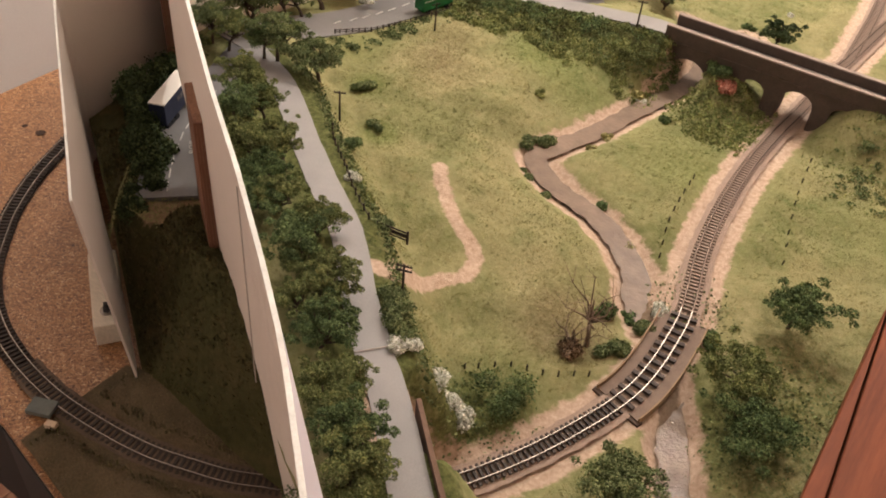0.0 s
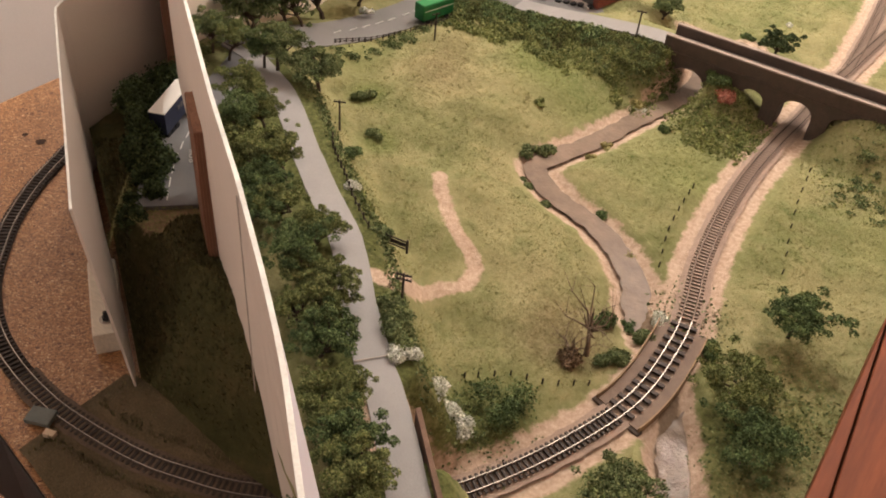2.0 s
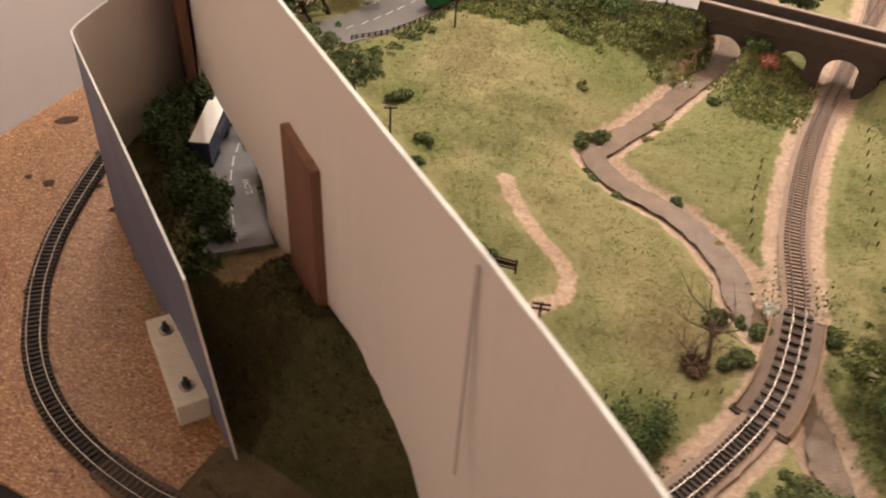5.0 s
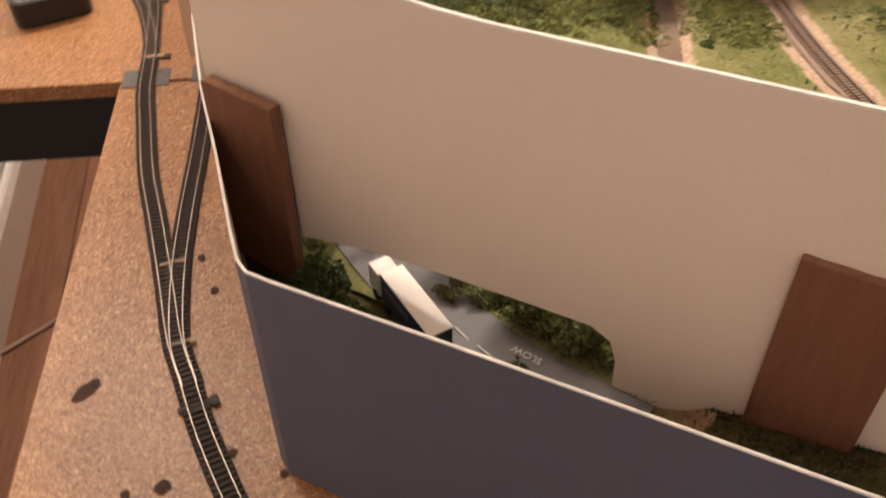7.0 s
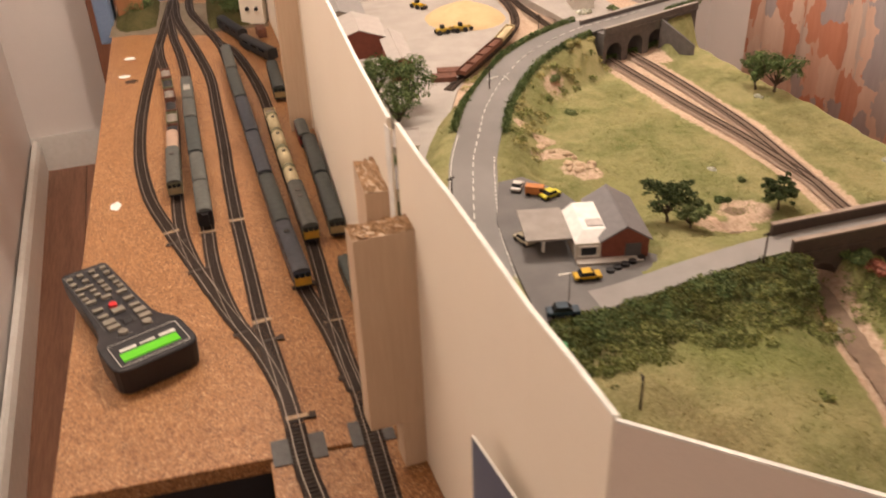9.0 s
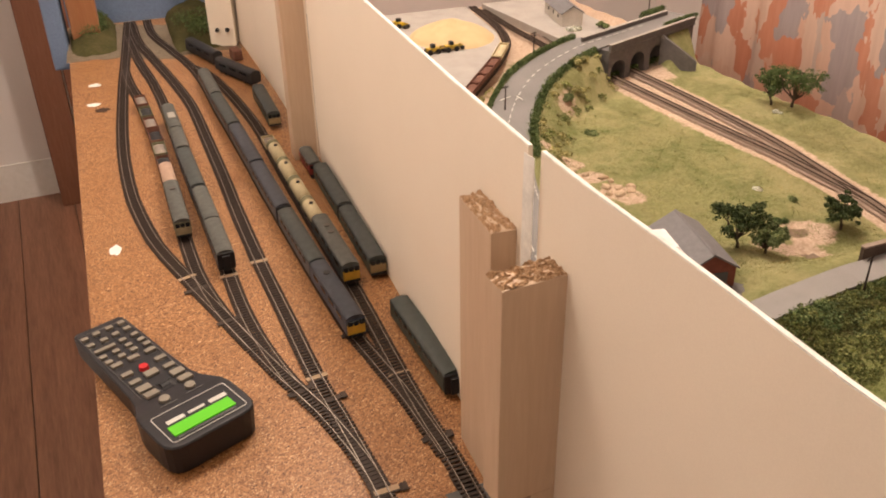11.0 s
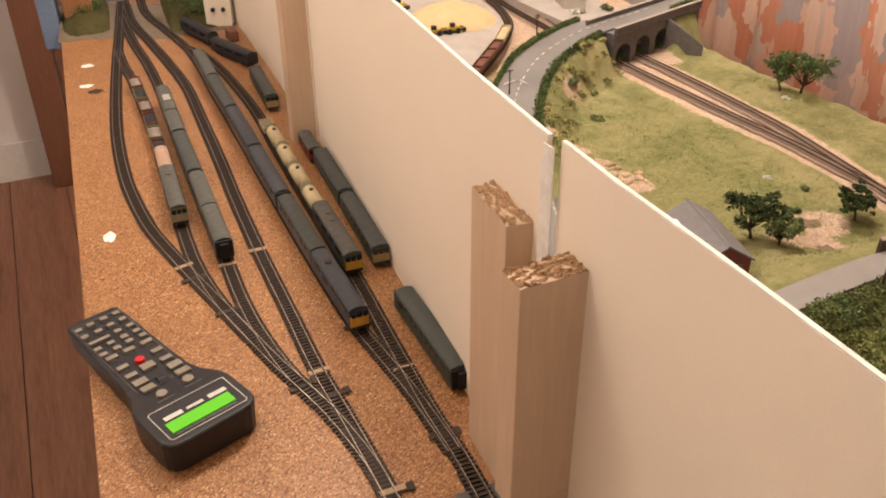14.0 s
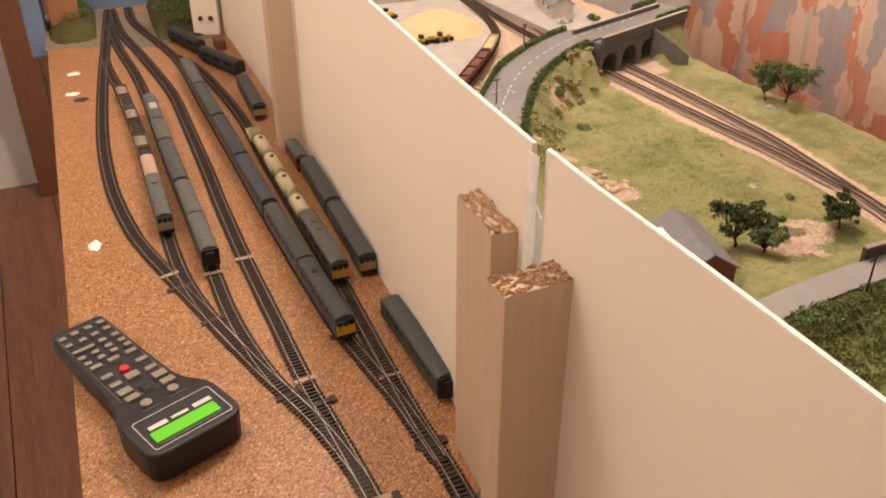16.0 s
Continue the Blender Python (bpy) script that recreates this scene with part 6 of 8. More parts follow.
def carriage(name, label, at, turn, length, width, height, body, roof, ends="plain", windows=6, front=None, group="stabled trains", cat="railway vehicle", bow=0.0045):
    """A bogie vehicle: bodyside, domed roof, underframe, two bogies with wheels, windows."""
    top = thing(name, label, cat, at, turn, group)
    z0, z1, w = 0.0062, height - bow, width / 2
    bm = bmesh.new()
    prism(bm, [(-w * 0.97, z0), (w * 0.97, z0), (w, z0 + 0.004), (w, z1 * 0.8), (w * 0.96, z1), (-w * 0.96, z1), (-w, z1 * 0.8), (-w, z0 + 0.004)], length)
    part("body", bm, body, top)
    bm = bmesh.new()
    arc = [(w * math.cos(a) * 0.985, z1 - 0.0004 + bow * math.sin(a)) for a in np.linspace(0, math.pi, 13)]
    prism(bm, arc + [(-w * 0.985, z1 - 0.001), (w * 0.985, z1 - 0.001)], length * 0.996)
    part("roof", bm, roof, top, smooth=False)
    bm = bmesh.new()
    box(bm, (width * 0.8, length * 0.93, 0.0022), (0, 0, z0 - 0.001))
    box(bm, (width * 0.55, length * 0.32, 0.004), (0, 0, z0 - 0.003))
    part("underframe", bm, M["black"], top)
    for s in (-1, 1):
        bm = bmesh.new()
        box(bm, (width * 0.72, 0.020, 0.0028), (0, s * length * 0.34, 0.0034), bevel=0.0004)
        b = part("bogie", bm, M["black"], top)
        bm = bmesh.new()
        wheels(bm, s * length * 0.34 - 0.0065)
        wheels(bm, s * length * 0.34 + 0.0065)
        part("wheelset", bm, M["iron"], b)
    if windows:
        me = None
        for s in (-1, 1):
            for i in range(windows):
                y = (i - (windows - 1) / 2) * length * 0.84 / windows
                if me is None:
                    bm = bmesh.new()
                    box(bm, (0.0006, length * 0.55 / windows, 0.0042), (0, 0, 0))
                    o = part("window", bm, DARKGLASS, top)
                    me = o.data
                else:
                    o = new("window", me)
                    o.parent = top
                o.matrix_basis = pose(s * w * 1.0, y, z1 * 0.80)
    if ends == "gangway":
        for s in (-1, 1):
            bm = bmesh.new()
            box(bm, (width * 0.94, 0.0024, height * 0.72), (0, s * (length / 2 + 0.001), height * 0.52), bevel=0.0006)
            box(bm, (width * 0.42, 0.0040, height * 0.62), (0, s * (length / 2 + 0.003), height * 0.48), bevel=0.0005)
            part("gangway_end", bm, M["black"], top, "black corridor connection")
    if front:
        bm = bmesh.new()
        box(bm, (width * 0.93, 0.003, height * 0.40), (0, -length / 2 - 0.0008, height * 0.44), bevel=0.0010)
        part("front_panel", bm, front, top, "coloured warning panel")
        for x in (-0.30, 0.0, 0.30):
            bm = bmesh.new()
            box(bm, (width * 0.25, 0.0012, height * 0.19), (x * width, -length / 2 - 0.0016, height * 0.70), bevel=0.0003)
            part("windscreen", bm, DARKGLASS, top)
        bm = bmesh.new()
        box(bm, (width * 0.9, 0.003, 0.0026), (0, -length / 2 - 0.0015, 0.0062))
        for x in (-0.004, 0.004):
            cyl(bm, 0.0012, 0.0012, 0.003, (x, -length / 2 - 0.003, 0.0062), 8, 90)
        part("buffer_beam", bm, M["black"], top)
    return top


def detail_roof(top, length, height, fans, material):
    for i, y in enumerate(fans):
        bm = bmesh.new()
        cyl(bm, 0.0036, 0.0034, 0.001, (0, y * length, height + 0.0002), 14)
        part("roof_fan", bm, material, top)


def open_wagon(at, turn, length, body, load, label, group="freight wagons", loaded=True):
    top = thing("open_wagon", label, "railway wagon", at, turn, group)
    w, h = 0.0155, 0.0125
    bm = bmesh.new()
    for s in (-1, 1):
        box(bm, (0.0009, length, h - 0.005), (s * w / 2, 0, 0.005 + (h - 0.005) / 2))
        box(bm, (w, 0.0009, h - 0.005), (0, s * length / 2, 0.005 + (h - 0.005) / 2))
    box(bm, (w, length, 0.001), (0, 0, 0.0055))
    part("body", bm, body, top)
    bm = bmesh.new()
    wheels(bm, -length * 0.28)
    wheels(bm, length * 0.28)
    box(bm, (0.012, length * 0.9, 0.0018), (0, 0, 0.0042))
    part("underframe", bm, M["black"], top)
    if loaded:
        bm = bmesh.new()
        bmesh.ops.create_grid(bm, x_segments=8, y_segments=12, size=0.5)
        for v in bm.verts:
            e = max(0.0, 1 - (2 * v.co.x) ** 2) * max(0.0, 1 - (2 * v.co.y) ** 4)
            v.co = Vector((v.co.x * (w - 0.0012), v.co.y * (length - 0.0012), h - 0.0035 + 0.0035 * e + 0.0007 * noise.noise(v.co * 12)))
        part("load", bm, load, top)
    return top


def tank_wagon(at, turn, length, shell, band, label):
    top = thing("tank_wagon", label, "railway wagon", at, turn, "tank wagons")
    bm = bmesh.new()
    cyl(bm, 0.0082, 0.0082, length * 0.88, (0, 0, 0.0145), 20, 90)
    bmesh.ops.bevel(bm, geom=[e for e in bm.edges if e.is_boundary or len(e.link_faces) == 2 and max(len(f.verts) for f in e.link_faces) > 6], offset=0.0018, segments=2, affect="EDGES")
    part("tank", bm, shell, top, smooth=True)
    bm = bmesh.new()
    cyl(bm, 0.0085, 0.0085, length * 0.16, (0, length * 0.30, 0.0145), 20, 90)
    part("band", bm, band, top, "grimy discharge stain band")
    bm = bmesh.new()
    cyl(bm, 0.0022, 0.0022, 0.002, (0, 0, 0.0233), 12)
    part("hatch", bm, M["iron"], top)
    bm = bmesh.new()
    box(bm, (0.012, length * 0.94, 0.002), (0, 0, 0.0055))
    wheels(bm, -length * 0.28)
    wheels(bm, length * 0.28)
    part("underframe", bm, M["black"], top)
    return top


blue = livery("faded_rail_blue", (0.055, 0.070, 0.105), (0.035, 0.045, 0.07))
blue_roof = livery("blue_grey_roof", (0.054, 0.058, 0.070), (0.034, 0.036, 0.044), 0.6)
grey_roof = livery("weathered_grey_roof", (0.098, 0.098, 0.088), (0.056, 0.056, 0.050), 0.65)
dark_roof = livery("dark_grey_roof", (0.062, 0.068, 0.064), (0.036, 0.040, 0.038), 0.6)
bluegrey = livery("blue_grey_coachside", (0.10, 0.11, 0.125), (0.06, 0.07, 0.085))
green = livery("dull_green_coachside", (0.045, 0.062, 0.050), (0.03, 0.042, 0.035))
rust = livery("rusty_wagon_paint", (0.20, 0.085, 0.055), (0.11, 0.05, 0.036), 0.8)
coal = livery("coal_load", (0.035, 0.032, 0.032), (0.02, 0.019, 0.02), 0.9)
stone_load = livery("stone_load", (0.28, 0.23, 0.19), (0.17, 0.14, 0.12), 0.95)
yellow = livery("warning_yellow", (0.52, 0.30, 0.03), (0.38, 0.21, 0.03))
cream = livery("cream_tank_paint", (0.56, 0.47, 0.29), (0.40, 0.33, 0.20), 0.6)
olive = livery("grimy_olive", (0.20, 0.19, 0.11), (0.12, 0.115, 0.07), 0.8)
pinkish = livery("faded_pink_brown", (0.42, 0.28, 0.20), (0.30, 0.20, 0.15), 0.7)
TOP = 0.0038


def on_track(line, y0, y1):
    xa, ya, a = along(line, (y0 + y1) / 2)
    return (xa, ya, TOP), a + 180 if abs(a) > 90 else a


# blue diesel and grey-roofed coaches
p, a = on_track(T5, 1.083, 1.193)
o = carriage("diesel_locomotive", "blue diesel locomotive with yellow nose on yard track", p, a, 0.109, 0.0185, 0.0270, blue, blue_roof, windows=4, front=yellow, cat="locomotive")
detail_roof(o, 0.12, 0.027, (0.22,), M["iron"])
for y0, y1, rf in ((1.196, 1.321, dark_roof), (1.325, 1.457, blue_roof), (1.461, 1.594, blue_roof), (1.598, 1.727, dark_roof), (1.731, 1.852, grey_roof)):
    p, a = on_track(T5, y0, y1)
    carriage("passenger_coach", "blue-grey passenger coach with dark weathered roof", p, a, y1 - y0 - 0.002, 0.0185, 0.0265, bluegrey, rf, "gangway", 7, cat="coach")
# diesel with cream tank wagons
p, a = on_track(T6, 1.172, 1.288)
o = carriage("diesel_locomotive", "weathered grey diesel locomotive with yellow nose", p, a, 0.114, 0.0185, 0.0270, livery("grimy_green_blue", (0.06, 0.068, 0.066), (0.04, 0.045, 0.045)), grey_roof, windows=4, front=yellow, cat="locomotive")
detail_roof(o, 0.114, 0.027, (0.1, 0.24), livery("soot", (0.09, 0.075, 0.065)))
for i, y0 in enumerate((1.292, 1.353, 1.414, 1.474)):
    p, a = on_track(T6, y0, y0 + 0.060)
    tank_wagon(p, a, 0.058, cream, olive, "cream tank wagon with grimy stains")
p, a = on_track(T6, 1.534, 1.566)
open_wagon(p, a, 0.030, cream, stone_load, "pale loaded wagon at the tank train's tail")
# mixed freight
p, a = on_track(T2, 1.330, 1.440)
o = carriage("diesel_locomotive", "weathered grey-green diesel locomotive with cab windows", p, a, 0.108, 0.018, 0.0265, olive, grey_roof, windows=3, front=livery("dirty_cream", (0.30, 0.25, 0.15)), cat="locomotive")
detail_roof(o, 0.108, 0.0265, (0.25,), livery("soot", (0.09, 0.075, 0.065)))
p, a = on_track(T2, 1.444, 1.508)
carriage("box_van", "faded pinkish box van behind the locomotive", p, a, 0.060, 0.016, 0.0230, pinkish, pinkish, windows=0, cat="railway wagon")
for i, y0 in enumerate((1.508, 1.556, 1.606, 1.656, 1.706, 1.756)):
    p, a = on_track(T2, y0, y0 + 0.044)
    open_wagon(p, a, 0.040, (rust, olive, rust)[i % 3], (coal, stone_load)[i % 2], ("rust-brown open wagon with dark load", "grimy open wagon with stone load")[i % 2])
# short coach set
for y0, y1, rf in ((1.244, 1.325, grey_roof), (1.328, 1.414, grey_roof), (1.417, 1.537, dark_roof), (1.540, 1.612, grey_roof)):
    p, a = on_track(T3, y0, y1)
    carriage("passenger_coach", "grey parcels coach with plain dark roof", p, a, y1 - y0 - 0.002, 0.0185, 0.0260, bluegrey, rf, "gangway", 5, cat="coach")
p, a = on_track(T3, 1.615, 1.711)
o = carriage("diesel_locomotive", "grey diesel locomotive with pale roof panel", p, a, 0.094, 0.018, 0.0265, olive, grey_roof, windows=3, front=olive, cat="locomotive")
bm = bmesh.new()
box(bm, (0.010, 0.022, 0.001), (0, -0.006, 0.0266), bevel=0.0003)
part("roof_panel", bm, livery("pale_panel", (0.36, 0.33, 0.28)), o)
# vehicles stood on the bare board beside the backscene
for y0, y1, x, kind in ((1.184, 1.306, -0.6680, 1), (1.314, 1.430, -0.6700, 2), (0.980, 1.105, -0.6640, 3), (1.627, 1.752, -0.6950, 1)):
    if kind == 3:
        o = carriage("railcar", "dark green coach standing on the bare board", (x + 0.0, (y0 + y1) / 2, 0.0004), 4.0, y1 - y0, 0.0190, 0.0265, green, livery("dark_green_grey_roof", (0.060, 0.070, 0.064), (0.042, 0.05, 0.046)), "gangway", 9, cat="coach")
    else:
        o = carriage("railcar", "grey-green railcar with yellowish cab end on the board", (x, (y0 + y1) / 2, 0.0004), 1.0, y1 - y0, 0.0185, 0.0265, green, dark_roof, "gangway" if kind == 2 else "plain", 7, front=livery("cab_cream", (0.33, 0.25, 0.12)) if kind == 1 else None, cat="railcar")
carriage("shunter", "small dark red shunting engine beside the backscene", (-0.676, 1.467, 0.0004), 2, 0.054, 0.017, 0.024, livery("shunter_red", (0.23, 0.03, 0.022)), grey_roof, windows=2, front=livery("shunter_red", (0.23, 0.03, 0.022)), cat="locomotive")
for x, y, a in ((-0.712, 1.866, 24), (-0.752, 1.997, 19)):
    carriage("diesel_locomotive", "black locomotive stood on the board's far end", (x, y, 0.0004), a, 0.110, 0.0185, 0.026, livery("black_body", (0.028, 0.028, 0.03)), livery("black_body", (0.028, 0.028, 0.03)), windows=3, cat="locomotive")
bm = bmesh.new()
box(bm, (0.016, 0.030, 0.018), (0, 0, 0.009), bevel=0.003)
o = obj("brown_van", bm, rust)
o.matrix_basis = pose(-0.700, 1.974, 0, 0, 0, 8)
tagged(o, "small brown van body on the yard board", "model wagon")

# ---- turnout fittings ----
for x, y, a in ((-0.741, 0.893, 3), (-0.779, 1.030, 18), (-0.822, 1.158, 17), (-0.690, 0.935, 2), (-0.846, 1.225, 12), (-0.655, 0.462, 18), (-0.716, 1.095, 8), (-0.7575, 1.01, 8)):
    t = thing("point_motor", "dark point lever housing beside a turnout", "point lever", (x, y, 0.0018), a, "turnout levers")
    bm = bmesh.new()
    box(bm, (0.026, 0.0055, 0.0010), (0, 0, 0.0002), bevel=0.0004)
    part("tie_bar", bm, M["sleeper"], t)
    bm = bmesh.new()
    box(bm, (0.005, 0.008, 0.0014), (0.0105, 0, 0.0004), bevel=0.0004)
    part("spring_box", bm, M["sleeper"], t)
for x, y, a in ((-0.778, 1.258, 4), (-0.744, 0.894, 4), (-0.688, 0.596, 14), (-0.853, 1.252, 20), (-0.812, 1.240, 5), (-0.695, 1.023, 2), (-0.763, 1.043, 8), (-0.672, 0.515, 16)):
    bm = bmesh.new()
    box(bm, (0.019, 0.0050, 0.0006), (0, 0, 0.0014))
    o = obj("board_patch", bm, M["patch"] if "patch" in M else M["wood_pale"])
    o.matrix_basis = pose(x, y, 0.0010, 0, 0, a)
    tagged(o, "bare pale gap between two lengths of track", "track joint", group="track joints")
for x, y, sx, sy in ((-0.746, 0.857, 0.044, 0.030), (-0.686, 0.862, 0.036, 0.030)):
    bm = bmesh.new()
    box(bm, (sx, sy, 0.0008), (0, 0, 0.0004), bevel=0.0003)
    o = obj("joint_plate", bm, livery("grey_paint_plate", (0.115, 0.112, 0.110), (0.08, 0.078, 0.075), 0.7))
    o.matrix_basis = pose(x, y, 0.0001, 0, 0, 2)
    tagged(o, "dull grey plate under the track at the board joint", "plate", group="board joint plates")

# ---- handheld controller ----


def controller():
    top = thing("handset", "charcoal plastic model-train controller with lit green screen", "controller", (-0.8964, 1.0710, 0.0), 24.3)
    bm = bmesh.new()
    half = [(0.0205, 0.1035), (0.0235, 0.1000), (0.0243, 0.0930), (0.0262, 0.0200), (0.0278, -0.0150), (0.0305, -0.0300), (0.0345, -0.0400), (0.0380, -0.0480), (0.0396, -0.0580), (0.0400, -0.0860), (0.0391, -0.0945), (0.0360, -0.1000), (0.0310, -0.1030), (0.0240, -0.1040)]
    outline = half + [(-x, y) for x, y in half[::-1]]
    lo, hi = [], []
    for x, y in outline:
        lo.append(bm.verts.new((x * 0.97, y * 0.985, 0.0)))
        hi.append(bm.verts.new((x, y, 0.021 + 0.007 * float(ease(0.010, 0.065, -y)))))
    n = len(outline)
    for i in range(n):
        bm.faces.new((lo[i], lo[(i + 1) % n], hi[(i + 1) % n], hi[i]))
    bm.faces.new(lo[::-1])
    for i in range(n // 2 - 1):
        bm.faces.new((hi[i], hi[i + 1], hi[n - 2 - i], hi[n - 1 - i]))
    bmesh.ops.recalc_face_normals(bm, faces=bm.faces)
    rim = [e for e in bm.edges if len(e.link_faces) == 2 and e.calc_face_angle(0) > 0.9]
    bmesh.ops.bevel(bm, geom=rim, offset=0.0028, segments=3, affect="EDGES", profile=0.6)
    part("case", bm, M["plastic"], top)

    def zt(y):
        return 0.021 + 0.007 * float(ease(0.010, 0.065, -y))

    def flat(name, x, y, sx, sy, material, label="", h=0.0006, bevel=0.0):
        b = bmesh.new()
        slope = math.degrees(math.atan2(zt(y + sy / 2) - zt(y - sy / 2), sy))
        box(b, (sx, sy, h), (0, 0, h / 2), bevel=bevel)
        o = part(name, b, material, top, label)
        o.matrix_basis = pose(x, y, (zt(y + sy / 2) + zt(y - sy / 2)) / 2 - 0.0001, slope, 0, 0)
        return o

    BX, BY, SX, SY = 0.0006, -0.0781, -0.0006, -0.0847
    for x in (-0.0322, 0.0322):
        flat("screen_border", BX + x, BY, 0.0006, 0.0335, M["line"])
    for y in (-0.0185, 0.0185):
        flat("screen_border", BX, BY + y, 0.0605, 0.0006, M["line"])
    for x, y, q in ((-1, -1, 45), (1, -1, -45), (-1, 1, -45), (1, 1, 45)):
        c = flat("screen_border", BX + x * 0.0312, BY + y * 0.0177, 0.0006, 0.0027, M["line"])
        c.matrix_basis = c.matrix_basis @ pose(0, 0, 0, 0, 0, q)
    flat("screen", SX, SY, 0.053, 0.0120, M["lcd"], "lit green display", 0.0012)
    for x, w in ((-0.0165, 0.0150), (0.0015, 0.0140), (0.0205, 0.0150)):
        flat("lettering_bar", SX + x, SY + 0.0115, w, 0.0046 if w > 0.0145 else 0.0030, M["line"], "pale printed maker's bar")
    flat("lettering_bar", SX, SY - 0.0085, 0.050, 0.0009, M["line_dim"])
    for x in (-0.0218, 0.0218):
        flat("keypad_border", x, 0.0350, 0.0004, 0.1180, M["line_dim"])
    for y in (0.0945, -0.0245):
        flat("keypad_border", 0, y, 0.0440, 0.0004, M["line_dim"])
    for size, places in (((0.0062, 0.0048), ((0.0165, 0.0887), (0.0165, 0.0766), (0.0050, 0.0886), (0.0051, 0.0756), (-0.0073, 0.0880), (-0.0063, 0.0743), (-0.0186, 0.0866), (-0.0187, 0.0744), (0.0054, 0.0626), (0.0056, 0.0516), (0.0170, 0.0632), (0.0173, 0.0518), (0.0182, 0.0425), (0.0059, 0.0426), (-0.0065, 0.0510), (-0.0059, 0.0410), (-0.0185, 0.0502), (-0.0181, 0.0400))),
                         ((0.0185, 0.0040), ((-0.0118, 0.0612),)),
                         ((0.0098, 0.0052), ((0.0154, 0.0316), (-0.0000, 0.0318), (-0.0153, 0.0316), (0.0162, 0.0151), (0.0163, 0.0001), (-0.0151, 0.0134), (-0.0149, -0.0008))),
                         ((0.0116, 0.0082), ((0.0006, 0.0014), (0.0170, -0.0127), (0.0169, -0.0264), (-0.0138, -0.0139), (-0.0136, -0.0267)))):
        for x, y in places:
            flat("key", x, y, *size, M["key"], h=0.0028, bevel=0.0006)
            if size[0] < 0.010:
                flat("key_label", x, y - 0.0040, size[0] * 0.8, 0.0005, M["line_dim"])
    for x, y in ((0.0132, -0.0417), (-0.0106, -0.0436)):
        b = bmesh.new()
        cyl(b, 0.0046, 0.0044, 0.0028, (0, 0, 0.0014), 18)
        bo = part("round_key", b, M["key"], top)
        bo.matrix_basis = pose(x, y, zt(y))
        flat("key_label", x, y - 0.0075, 0.015, 0.0009, M["line_dim"])
    b = bmesh.new()
    cyl(b, 0.0044, 0.0038, 0.0036, (0, 0, 0.0018), 20)
    bo = part("stop_key", b, M["key_red"], top, "red round stop key")
    bo.matrix_basis = pose(-0.0004, 0.0123, 0.021)
    WX, WY = 0.0005, -0.0213
    flat("thumb_wheel_slot", WX, WY, 0.0095, 0.0150, M["black"])
    for x in (-0.0068, 0.0068):
        for k in range(6):
            flat("tick", WX + x, WY - 0.0060 + 0.0024 * k, 0.0026, 0.0004, M["line_dim"])
    b = bmesh.new()
    cyl(b, 0.0060, 0.0060, 0.0070, (0, 0, 0), 24, 0, 90)
    bo = part("thumb_wheel", b, M["black"], top, "ribbed black thumb wheel")
    bo.matrix_basis = pose(WX, WY, zt(WY) - 0.0032)


M["line"] = mat("pale_print", (0.62, 0.60, 0.56), None, 300, 2000, 0.6, relief=0)
M["line_dim"] = mat("dim_print", (0.16, 0.155, 0.15), None, 300, 2000, 0.6, relief=0)
M["lcd"], _nt, _p = nodes_of("green_backlit_display")
_p.inputs["Base Color"].default_value = (0.08, 0.35, 0.02, 1)
_p.inputs["Emission Color"].default_value = (0.13, 0.85, 0.02, 1)
_p.inputs["Emission Strength"].default_value = 0.36
_p.inputs["Roughness"].default_value = 0.25
controller()

# ---- small things on the bare boards ----
M["wood_white"] = mat("whitish_planed_wood", (0.68, 0.58, 0.45), (0.60, 0.50, 0.38), 40, 600, 0.7, stretch=(0.2, 1, 1))
t = thing("bolted_block", "pale timber block with two screws beside the screen", "timber block", (-0.4335, 0.3010, 0.0), 0)
ang = math.degrees(math.atan2(0.268 - 0.315, -0.406 + 0.475))
bm = bmesh.new()
box(bm, (0.084, 0.0215, 0.020), (0, 0, 0.010), ang, bevel=0.0012)
part("block", bm, M["wood_white"], t)
for s in (-1, 1):
    c = Vector((math.cos(radians(ang)), math.sin(radians(ang)))) * 0.027 * s
    bm = bmesh.new()
    cyl(bm, 0.0052, 0.0052, 0.0008, (c.x, c.y, 0.0203), 16)
    part("washer", bm, M["rail"], t)
    bm = bmesh.new()
    cyl(bm, 0.0030, 0.0030, 0.0030, (c.x, c.y, 0.0222), 6)
    cyl(bm, 0.0016, 0.0016, 0.0080, (c.x, c.y, 0.0240), 10)
    part("bolt", bm, M["iron"], t)


def stain(at, r, material, label, seed, squash=1.0, turn=0.0, name="stain"):
    rng = np.random.RandomState(seed)
    n = 18
    verts = [(0, 0, 0)] + [(r * math.cos(2 * math.pi * i / n) * rng.uniform(0.75, 1.15), squash * r * math.sin(2 * math.pi * i / n) * rng.uniform(0.75, 1.15), 0) for i in range(n)]
    o = raw(name, verts, [(0, 1 + i, 1 + (i + 1) % n) for i in range(n)], material)
    o.matrix_basis = pose(*at, 0, 0, turn)
    return tagged(o, label, "mark on board", group="marks on the boards")


M["burnt"] = mat("dark_hole", (0.030, 0.020, 0.015), (0.10, 0.05, 0.03), 300, 900, 0.9)
